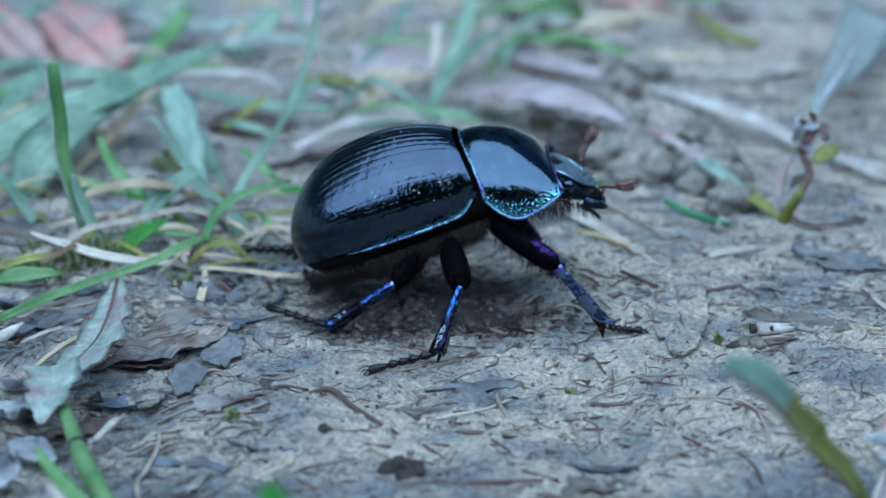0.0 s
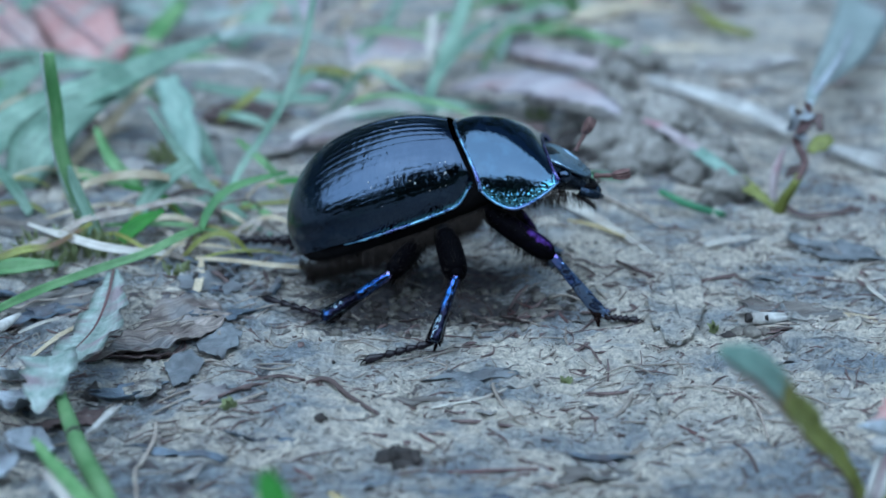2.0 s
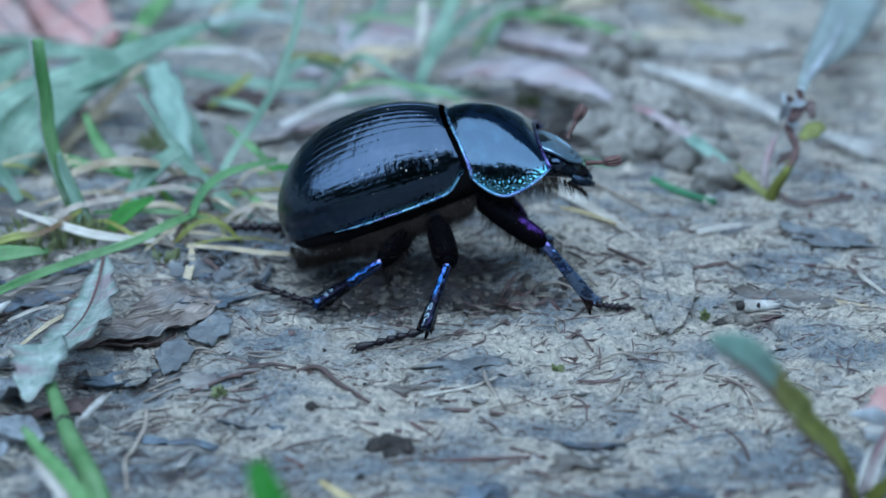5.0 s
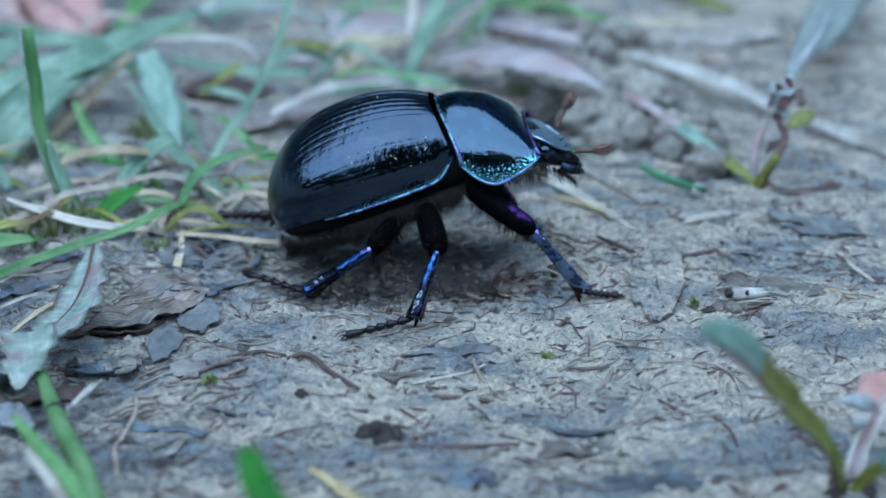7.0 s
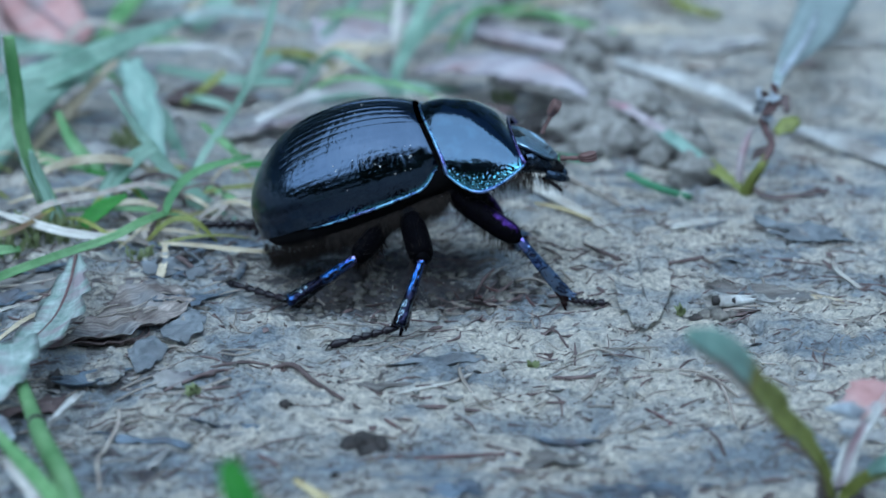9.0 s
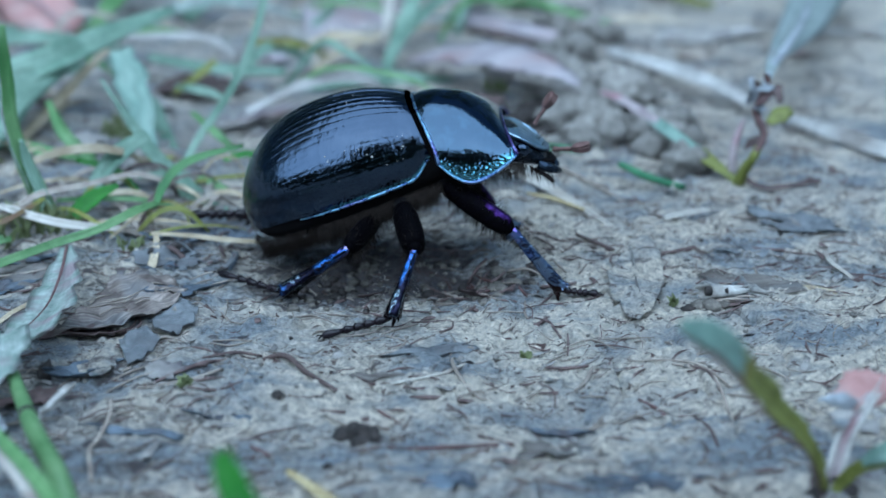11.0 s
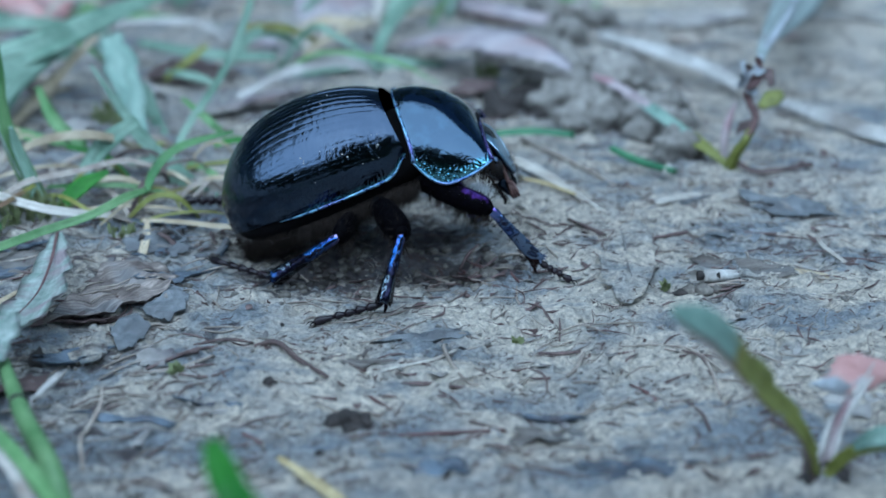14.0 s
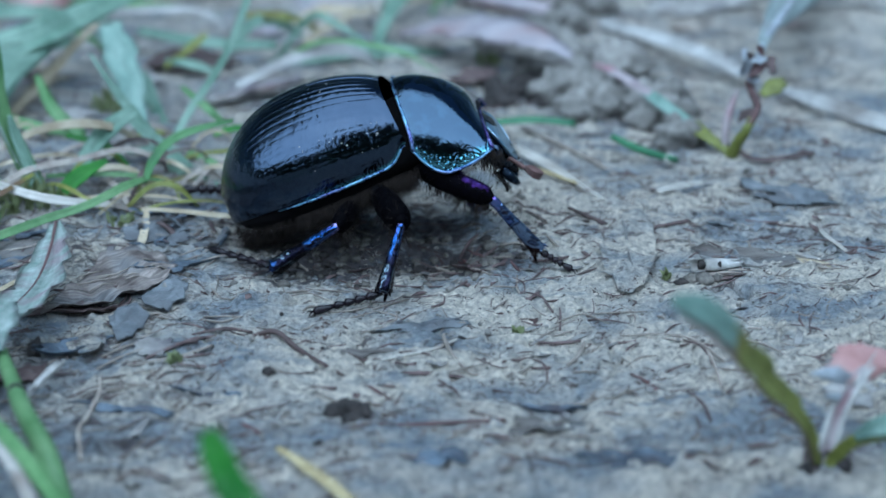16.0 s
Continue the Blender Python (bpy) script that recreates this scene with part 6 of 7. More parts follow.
def plate(bm, x, y, rx, ry, rng, turn=0.0, lift=0.25, curl=0.0, thick=0.12, lobes=0.25, tilt=0.0, n=40, m=7, shape=None, lip=0.0, ripple=0.14):
    """A thin irregular flake that follows the soil, curled up at its rim."""
    o = rng.uniform(0, 100)
    grids = []
    if shape:
        corners = [Vector(c) for c in shape] + [Vector(shape[0])]
        far = np.cumsum([0] + [(b - a).length for a, b in zip(corners, corners[1:])])
        rim = [Vector((np.interp(d, far, [c.x for c in corners]), np.interp(d, far, [c.y for c in corners]))) for d in np.linspace(0, far[-1], n, endpoint=False)]
        x, y = (sum(c.x for c in rim) / n, sum(c.y for c in rim) / n)
    for s in (1, -1):
        rows = []
        for j in range(m + 1):
            q = j / m
            row = []
            for k in range(n):
                a = 2 * math.pi * k / n
                r = 1 + lobes * (1.3 * noise.noise(Vector((math.cos(a) * 1.6, math.sin(a) * 1.6, o))) + 0.9 * noise.noise(Vector((math.cos(a) * 5, math.sin(a) * 5, o + 9))) + 0.18 * noise.noise(Vector((k * 2.3, s, o))) * q)
                u, v = q * r * rx * math.cos(a), q * r * ry * math.sin(a)
                px = x + u * math.cos(turn) - v * math.sin(turn)
                py = y + u * math.sin(turn) + v * math.cos(turn)
                front = 0.0
                if shape:
                    r = 1 + (r - 1) * 0.5
                    px, py = x + q * r * (rim[k].x - x), y + q * r * (rim[k].y - y)
                    front = min(1, max(0, (y - py) / 2.0))
                wob = lip * front ** 1.5 * q ** 2 + 0.2 * noise.noise(Vector((px * 0.7, py * 0.7, o))) + ripple * noise.noise(Vector((px * 0.8 + py, py * 2.6, o)))
                z = float(low(px, py)) * (1.0 if shape else 0.6) + lift + curl * q ** 3 * (0.5 + 0.5 * math.sin(a + o)) + wob + tilt * v + s * thick * 0.5 * (1 - 0.6 * q ** 4)
                row.append((px, py, z))
            rows.append(row)
        grids.append(rows)
    top = [[bm.verts.new(p) for p in row] for row in grids[0][1:]]
    bot = [[bm.verts.new(p) for p in row] for row in grids[1][1:]]
    ct, cb = bm.verts.new(grids[0][0][0]), bm.verts.new(grids[1][0][0])
    for g, c in ((top, ct), (bot, cb)):
        for k in range(n):
            bm.faces.new((c, g[0][k], g[0][(k + 1) % n]))
        for a, b in zip(g, g[1:]):
            for k in range(n):
                bm.faces.new((a[k], a[(k + 1) % n], b[(k + 1) % n], b[k]))
    for k in range(n):
        bm.faces.new((top[-1][k], top[-1][(k + 1) % n], bot[-1][(k + 1) % n], bot[-1][k]))


def fibres(bm, turn):
    """Lays the leaf's own lengthwise grain over a flake, turned by that angle."""
    across, along = bm.verts.layers.float.new("across"), bm.verts.layers.float.new("along")
    for v in bm.verts:
        v[across] = 0.9 * (v.co.y * math.cos(turn) - v.co.x * math.sin(turn))
        v[along] = 0.12 * (v.co.x * math.cos(turn) + v.co.y * math.sin(turn))


def leaf_rib(leaf, x, y, rx, ry, turn, lift):
    """The dry midrib of a dead leaf, along its longer way."""
    if ry > rx:
        turn, rx = turn + math.pi / 2, ry
    line = []
    for k in range(7):
        u = rx * (-0.85 + 1.7 * k / 6)
        px, py = x + u * math.cos(turn), y + u * math.sin(turn)
        line.append((px, py, float(low(px, py)) * 0.6 + lift + 0.12))
    bm = bmesh.new()
    tube(bm, smooth_line(line, 3), [0.10, 0.08, 0.03], 6)
    part("midrib", bm, M_TAN, leaf, "thin dry midrib")


def flakes():
    rng = random.Random(21)
    rows = (
        ("leaf_flake", "dark brown strip of rotten leaf on the soil", "leaf", -17.5, -19.3, 2.6, 0.75, 0.38, 0.3, 0.2, M_BROWN),
        ("leaf_flake", "grey flake of rotten leaf on the soil", "leaf", -14.0, -8.6, 2.2, 1.0, -0.2, 0.1, 0.3, M_SLATE),
        ("leaf_flake", "small grey flake of rotten leaf", "leaf", -12.2, -24.6, 0.9, 0.7, 0.5, 0.2, 0.2, M_FLAKE),
        ("leaf_flake", "dark flake of rotten leaf on the soil", "leaf", -18.8, -27.2, 2.0, 1.1, 0.6, 0.1, 0.3, M_BROWN),
        ("leaf_flake", "pale blue-grey flake on the soil", "leaf", -22.0, -26.2, 1.5, 1.5, 0.2, 0.5, 1.0, M_FROST),
        ("leaf_flake", "pale blue-grey flake on the soil", "leaf", -22.6, -22.6, 1.2, 0.8, 0.3, 0.4, 0.9, M_FROST),
        ("leaf_flake", "crumpled pale blue-grey leaf skin on the litter", "leaf", -20.0, -30.6, 1.1, 0.9, 0.5, 0.4, 0.9, M_FROST),
        ("leaf_flake", "crumpled pale blue-grey leaf skin on the litter", "leaf", -21.0, -33.6, 0.9, 1.1, 0.1, 0.4, 0.8, M_FROST),
        ("leaf_flake", "thin dark flake pressed into the clay", "leaf", 2.0, -22.0, 2.6, 0.42, 0.25, 0.05, 0.3, M_SLATE),
        ("leaf_flake", "thin dark flake pressed into the clay", "leaf", -1.0, -24.9, 1.5, 0.45, 0.1, 0.05, 0.2, M_BARK),
        ("leaf_flake", "wet blue-black sliver of leaf in the clay", "leaf", 2.6, -36.2, 1.3, 0.5, 0.12, 0.06, 0.2, M_WETLEAF),
        ("leaf_flake", "wet blue-black flake of leaf in the clay", "leaf", 11.4, -36.8, 3.0, 0.7, -0.03, 0.06, 0.2, M_WETLEAF),
        ("leaf_flake", "wet blue-black sliver of leaf in the clay", "leaf", 8.0, -31.2, 1.7, 0.3, -0.1, 0.05, 0.2, M_WETLEAF),
        ("leaf_flake", "wet blue-black sliver of leaf in the clay", "leaf", -12.6, -30.6, 2.0, 0.26, -0.2, 0.05, 0.2, M_WETLEAF),
        ("leaf_flake", "wet blue-black sliver of leaf in the clay", "leaf", -8.9, -29.6, 1.6, 0.4, -0.3, 0.05, 0.2, M_WETLEAF),
        ("leaf_flake", "wet blue-black flake of rotten leaf in the clay", "leaf", -12.6, -13.0, 2.2, 0.7, 0.3, 0.1, 0.4, M_WETLEAF),
        ("leaf_flake", "wet blue-black flake of rotten leaf in the clay", "leaf", -16.6, -23.6, 1.8, 0.6, 0.4, 0.1, 0.4, M_WETLEAF),
        ("leaf_flake", "dark wet strip of old leaf under the grass", "leaf", -25.0, -9.6, 3.4, 0.8, 0.5, 0.15, 0.4, M_WETLEAF),
        ("leaf_flake", "dark wet strip of old leaf under the grass", "leaf", -23.6, -13.0, 2.6, 0.6, 0.45, 0.15, 0.4, M_WETLEAF),
        ("leaf_flake", "dark wet strip of old leaf under the grass", "leaf", -26.0, -14.6, 2.2, 0.7, 0.6, 0.15, 0.4, M_BROWN),
        ("leaf_flake", "dark wet strip of old leaf on the soil", "leaf", -12.6, -4.6, 3.0, 0.6, 0.1, 0.1, 0.4, M_WETLEAF),
        ("leaf_flake", "grey flake pressed into the clay", "leaf", 7.6, -33.2, 1.8, 0.8, 0.0, 0.05, 0.2, M_BARK),
        ("leaf_flake", "dark rotten scrap in the hollow under the beetle", "leaf", 4.6, -14.2, 1.2, 0.4, -0.7, 0.15, 0.3, M_BROWN),
        ("leaf_flake", "dark scrap under the white reed stub", "leaf", 18.6, -16.3, 1.3, 0.5, 0.1, 0.1, 0.2, M_BROWN),
        ("leaf_flake", "grey flake on the soil", "leaf", 22.5, -7.6, 2.2, 0.9, 0.2, 0.1, 0.2, M_SLATE),
        ("leaf_flake", "grey flake on the soil", "leaf", 20.5, -13.3, 3.0, 1.0, -0.1, 0.1, 0.3, M_BARK),
        ("leaf_flake", "grey flake on the soil", "leaf", 26.0, -2.5, 2.6, 1.3, -0.6, 0.15, 0.3, M_SLATE),
        ("leaf_flake", "grey flake on the soil", "leaf", 22.8, -30.8, 1.8, 1.2, 0.4, 0.15, 0.3, M_FLAKE),
        ("leaf_flake", "pink-grey dead leaf scrap on the soil", "leaf", 23.6, -27.8, 1.6, 1.0, 0.3, 0.3, 0.5, M_PINK),
        ("dead_leaf", "lavender grey dead leaf far back on the path", "leaf", -15.5, 72.0, 2.8, 6.0, 0.1, 1.5, 1.0, M_LILAC),
        ("dead_leaf", "brownish pink leaf scrap far back", "leaf", 22.0, 80.0, 4.0, 3.0, 0.1, 1.0, 0.5, M_PINK),
        ("dead_leaf", "reddish dead leaf scrap beside the seedling", "leaf", 35.3, 38.0, 2.0, 1.2, 0.3, 0.5, 0.5, M_PINK),
        ("dead_leaf", "grey dead leaf on the path", "leaf", 29.0, 47.0, 5.0, 2.5, 0.3, 0.3, 0.4, M_FLAKE),
        ("dead_leaf", "grey dead leaf on the path", "leaf", 16.0, 58.0, 5.0, 2.2, 0.2, 0.3, 0.4, M_FLAKE),
        ("dead_leaf", "grey dead leaf on the path", "leaf", -4.0, 52.0, 5.0, 3.0, 0.1, 0.3, 0.4, M_LILAC),
        ("dead_leaf", "dull brown dead leaf under the grass", "leaf", -30.5, 2.5, 4.0, 2.5, 0.1, 0.2, 0.3, M_BARK),
        ("dead_leaf", "dull brown dead leaf under the grass", "leaf", -23.5, -11.0, 3.2, 1.8, 0.3, 0.1, 0.3, M_BARK),
        ("dead_leaf", "dull brown dead leaf under the grass", "leaf", -11.0, 20.0, 4.0, 1.6, 0.4, 0.3, 0.5, M_FLAKE),
    )
    for name, label, cat, x, y, rx, ry, turn, lift, curl, m in rows:
        bm = bmesh.new()
        far = y > 50
        plate(bm, x, y, rx, ry, rng, turn, lift, curl, 0.08, 0.6 if m in (M_WETLEAF, M_SLATE) else 0.35, 0.35 if far and m in (M_PINK, M_LILAC) else 0.0, n=56, m=10)
        ob = tagged(part(name, bm, m), label, cat, "dead leaves")
        if name == "dead_leaf":
            leaf_rib(ob, x, y, rx, ry, turn, lift)
    p = thing("dead_leaf", "pinkish grey curled dead leaf arching over the soil", "leaf", group="dead leaves")
    for nm, d, f in (("leaf_blade", ([(1.0, 36.0, 1.0), (4.5, 32.5, 2.4), (8.4, 28.6, 3.2), (11.4, 25.8, 3.1), (14.2, 23.4, 2.0)], [1.2, 4.2, 5.0, 4.2, 1.6]), (0.1, -0.45, 0.88)), ("curled_lip", ([(8.6, 26.0, 2.2), (11.2, 23.4, 2.6), (13.6, 21.9, 2.2), (15.2, 20.6, 1.3)], [0.5, 1.0, 1.1, 0.4]), (0, -0.9, 0.3))):
        bm = bmesh.new()
        strap(bm, *d, steps=10, face=f, fold=-0.15, thick=0.14, wave=0.12, teeth=5, bite=0.22, rng=random.Random(2))
        part(nm, bm, M_LILAC if nm == "leaf_blade" else M_BARK, p)
    for d in (([(-40.6, 65.0, 3.0), (-33.6, 49.0, 3.5), (-29.4, 45.2, 1.2)], [4.07, 7.41, 3.12]), ([(-47.3, 65.0, 3.0), (-39.5, 48.2, 3.0), (-36.3, 46.0, 1.2)], [3.49, 4.43, 1.57])):
        bm = bmesh.new()
        strap(bm, *d, steps=8, fold=0.12, thick=0.2, wave=0.05, rng=random.Random(2))
        midrib(d, M_ROSE, tagged(part("dead_leaf", bm, M_PINK), "faded pink dead leaf far back on the path", "leaf", "dead leaves"), 0.2, 0.1)
    # the broad rotting leaf with its curled lip, and the clay-grey flakes under it
    p = thing("dead_leaf", "rotting fibrous brown dead leaf with a curled dark edge", "leaf", group="dead leaves")
    bm = bmesh.new()
    plate(bm, 0, 0, 1, 1, random.Random(8), 0, 0.35, 0.0, 0.12, 0.07, n=80, m=16, shape=((-12.3, -12.7), (-13.8, -10.9), (-15.2, -10.5), (-16.8, -11.6), (-17.4, -14.6), (-18.2, -18.2), (-18.7, -20.8), (-16.8, -19.9), (-15.5, -18.9), (-14.0, -17.4), (-12.4, -15.1)), lip=0.45, ripple=0.03)
    fibres(bm, 0.56)
    part("leaf_blade", bm, M_FIBRE, p)
    bm = bmesh.new()
    for k in range(16):
        u = random.Random(k).uniform(0, 1)
        x0, y0 = -18.6 + 8.0 * u, -17.2 + 5.2 * u + random.Random(k + 40).uniform(-1.3, 1.3)
        l = random.Random(k + 80).uniform(0.8, 2.4)
        tube(bm, [(x0, y0, low(x0, y0) * 0.6 + 0.5), (x0 + l * 0.45, y0 + l * 0.25, low(x0 + l * 0.45, y0 + l * 0.25) * 0.6 + 0.56), (x0 + l * 0.84, y0 + l * 0.55, low(x0 + l * 0.84, y0 + l * 0.55) * 0.6 + 0.48)], [0.03, 0.06, 0.02], 5)
    part("vein", bm, M_TAN, p, "loose pale veins")
    for outline, m in ((((-15.3, -19.6), (-13.8, -19.0), (-12.8, -20.4), (-13.1, -22.0), (-13.9, -23.6), (-14.5, -22.8)), M_SLATE), (((-16.9, -23.3), (-16.5, -21.7), (-15.5, -20.4), (-14.9, -22.6), (-15.0, -24.3), (-16.0, -24.9)), M_SOIL), (((-13.9, -17.7), (-12.4, -15.3), (-11.3, -16.3), (-11.4, -18.7), (-12.4, -20.2), (-13.2, -19.4)), M_SLATE)):
        bm = bmesh.new()
        plate(bm, 0, 0, 1, 1, rng, 0, 0.24, 0.0, 0.16, 0.2, n=56, m=10, shape=outline, lip=0.2)
        tagged(part("leaf_flake", bm, m), "blue-grey clay-caked flake of rotten leaf on the soil", "leaf", "dead leaves")
    # the silvery leaf fragment with its rib
    p = thing("leaf_fragment", "clay-caked grey leaf fragment with a rib, pressed into the soil", "leaf", group="dead leaves")
    bm = bmesh.new()
    plate(bm, 0, 0, 1, 1, random.Random(18), 0, 0.27, 0.0, 0.10, 0.10, n=64, m=16, shape=((15.1, -5.0), (13.8, -9.1), (12.4, -12.4), (12.3, -15.7), (13.2, -19.0), (14.5, -17.1), (15.8, -12.7), (16.1, -7.2), (15.9, -4.8)), lip=0.12)
    part("leaf_blade", bm, M_SOIL, p)
    bm = bmesh.new()
    tube(bm, smooth_line([(14.3, -8.0, low(14.3, -8.0) + 0.12 + 0.18), (14.2, -10.4, low(14.2, -10.4) + 0.12 + 0.22), (14.0, -13.0, low(14.0, -13.0) + 0.12 + 0.24), (13.9, -15.6, low(13.9, -15.6) + 0.12 + 0.24)], 4), [0.05, 0.08, 0.08, 0.04], 6)
    part("midrib", bm, M_LEAFGREY, p)


flakes()


def background():
    """Soft tangle of grass and dead matter along the path behind the beetle."""
    rng = random.Random(71)
    looks = ((M_BLUEGREEN, "soft blue-green grass blade in the far tangle", "grass_blade", "grass", "far grass"), (M_GREEN, "green grass blade in the far tangle", "grass_blade", "grass", "far grass"),
             (M_STRAW, "pale dry stalk in the far tangle", "dry_stalk", "dry stalk", DRY), (M_TAN, "brown dry stalk in the far tangle", "dry_stalk", "dry stalk", DRY),
             (M_SILVER, "pale green leaf blade in the far tangle", "grass_blade", "grass", "far grass"))
    for k in range(62):
        left = k < 46
        x, y = (rng.uniform(-52, -6), rng.uniform(14, 78)) if left else (rng.uniform(-6, 20), rng.uniform(48, 90))
        x = x * (0.75 + y / 160)
        a, l = rng.gauss(0.5, 0.9), rng.uniform(6, 20)
        hgt = rng.uniform(0.6, 4.5) if left else rng.uniform(0.4, 2.5)
        d = Vector((math.cos(a), math.sin(a) * 0.8, 0))
        p0 = Vector((x, y, float(low(x, y))))
        pts = [p0, p0 + d * l * 0.35 + Vector((0, 0, hgt)), p0 + d * l * 0.7 + Vector((rng.uniform(-1, 1), 0, hgt * 0.9)), p0 + d * l + Vector((0, 0, hgt * rng.uniform(0.1, 0.7)))]
        m, l2, nm, cat, grp = looks[rng.choice((0, 0, 1, 1, 2, 2, 3, 3, 4))]
        w = rng.uniform(0.5, 1.3) * (1.3 if m in (M_SILVER, M_BLUEGREEN) else 0.8)
        blade(nm, l2, cat, (pts, [w * 0.6, w, w * 0.9, w * 0.25]), m, grp, rng=rng)
    for k in range(34):
        left = k < 18
        x, y = (rng.uniform(-50, -8), rng.uniform(8, 80)) if left else (rng.uniform(4, 55), rng.uniform(14, 90))
        x = x * (0.7 + y / 150)
        if abs(x - 8) < 9 and abs(y - 33) < 6:
            continue
        bm = bmesh.new()
        rx, ry, turn = rng.uniform(1.5, 4.2), rng.uniform(0.8, 2.0), rng.gauss(0.2, 0.5)
        plate(bm, x, y, rx, ry, rng, turn, 0.25, 0.6, 0.1, 0.3, n=36, m=6)
        ob = tagged(part("dead_leaf", bm, rng.choice((M_BARK, M_BARK, M_FLAKE, M_LILAC, M_BROWN))), "decayed dead leaf lying on the path", "leaf", "dead leaves")
        leaf_rib(ob, x, y, rx, ry, turn, 0.25)
    for k in range(16):
        x, y = rng.uniform(2, 45), rng.uniform(16, 80)
        a, l = rng.gauss(-0.35, 0.5), rng.uniform(3, 9)
        z = float(low(x, y)) + 0.35
        pts = [(x, y, z), (x + l * 0.5 * math.cos(a), y + l * 0.5 * math.sin(a), z + 0.2), (x + l * math.cos(a), y + l * math.sin(a), z)]
        bm = bmesh.new()
        tube(bm, smooth_line(pts, 4), [0.22, rng.uniform(0.25, 0.5), 0.15], 8, rough=0.15, rng=rng)
        tagged(part("twig", bm, rng.choice((M_BROWN, M_TAN, M_GREYSTRAW))), "weathered twig lying on the path behind", "twig", "twigs and rootlets")


background()


def crumbs():
    rng = random.Random(31)
    spots = [(1.8, -11.6, 0.5, M_DARKCLOD), (3.9, -11.2, 0.4, M_DARKCLOD), (-3.6, -12.6, 0.45, M_DARKCLOD), (-2.6, -12.2, 0.3, M_DARKCLOD), (-1.9, -31.6, 0.75, M_DARKCLOD), (-1.2, -31.6, 0.5, M_DARKCLOD), (-2.6, -31.5, 0.5, M_DARKCLOD), (-1.7, -32.3, 0.45, M_DARKCLOD), (-2.3, -31.1, 0.25, M_DARKCLOD), (-6.0, -28.2, 0.3, M_DARKCLOD), (17.2, -16.4, 0.5, M_EARTH), (17.9, -16.5, 0.55, M_EARTH), (18.6, -16.4, 0.45, M_EARTH), (16.6, -16.6, 0.35, M_DARKCLOD), (-18.5, -23.5, 0.6, M_DARKCLOD)]
    for k in range(46):
        u = rng.random()
        x, y = 12.0 + 9 * u + rng.gauss(0, 2.2), 30 - 16 * u + rng.gauss(0, 5.0)
        if (x - 3) ** 2 + (y + 9) ** 2 > 150:
            spots.append((x, y, rng.uniform(0.7, 1.9) * (1.2 if y > 25 else 1.0), M_CLOD))
    # Dark crumbs heaped in as the shade beneath the curled dead leaf.
    for k in range(26):
        spots.append((rng.uniform(7.5, 13.5), rng.uniform(19, 25), rng.uniform(0.5, 1.1), M_DARKCLOD))
    # Earth crumbs under the beetle; the dark ones also stand in for its shade.
    for k in range(130):
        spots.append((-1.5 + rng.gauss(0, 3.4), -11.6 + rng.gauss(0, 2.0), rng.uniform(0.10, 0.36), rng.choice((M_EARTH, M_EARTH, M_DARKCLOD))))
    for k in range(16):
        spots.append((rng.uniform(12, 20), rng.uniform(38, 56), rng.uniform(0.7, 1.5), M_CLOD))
    # The hollow's own dark crumbs, which also deepen the beetle's shade.
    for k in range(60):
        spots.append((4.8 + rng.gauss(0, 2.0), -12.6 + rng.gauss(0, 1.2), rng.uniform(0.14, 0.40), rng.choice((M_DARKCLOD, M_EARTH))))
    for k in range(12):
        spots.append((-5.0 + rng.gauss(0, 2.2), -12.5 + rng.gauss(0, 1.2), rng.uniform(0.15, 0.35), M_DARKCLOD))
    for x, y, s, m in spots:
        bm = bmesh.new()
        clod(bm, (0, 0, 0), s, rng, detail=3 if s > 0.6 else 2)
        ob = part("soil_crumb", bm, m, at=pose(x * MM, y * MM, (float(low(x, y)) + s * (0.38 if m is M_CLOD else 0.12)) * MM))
        tagged(ob, "dark crumb of humus on the clay, in places standing in for shade" if m is M_DARKCLOD else "brown crumb of dug-up earth under the beetle" if m is M_EARTH else "grey-brown rounded crumb of soil", "soil crumb", "soil crumbs")


crumbs()


def shards():
    """Dark broken bits of bark and twig, heaped behind the beetle."""
    rng = random.Random(64)
    for k in range(34):
        x, y = rng.uniform(-15.5, -9.8), rng.uniform(-10.0, -4.6)
        a, l, w = rng.uniform(0, 6.283), rng.uniform(0.5, 1.7), rng.uniform(0.10, 0.26)
        rise = rng.choice((0.1, 0.2, 0.4, 0.9)) * l
        z = float(low(x, y))
        bm = bmesh.new()
        tube(bm, smooth_line([(x, y, z - 0.05), (x + 0.5 * l * math.cos(a) + rng.uniform(-0.1, 0.1), y + 0.5 * l * math.sin(a), z + 0.1 + rise * 0.6), (x + l * math.cos(a), y + l * math.sin(a), z + 0.05 + rise)], 3), [w, w * 1.2, w * 0.4], 7, 0.6, 0.35, rng)
        tagged(part("bark_scrap", bm, rng.choice((M_DARKCLOD, M_BROWN, M_WETLEAF, M_SLATE))), "dark broken scrap of bark on the soil", "bark", "bark scraps")


shards()


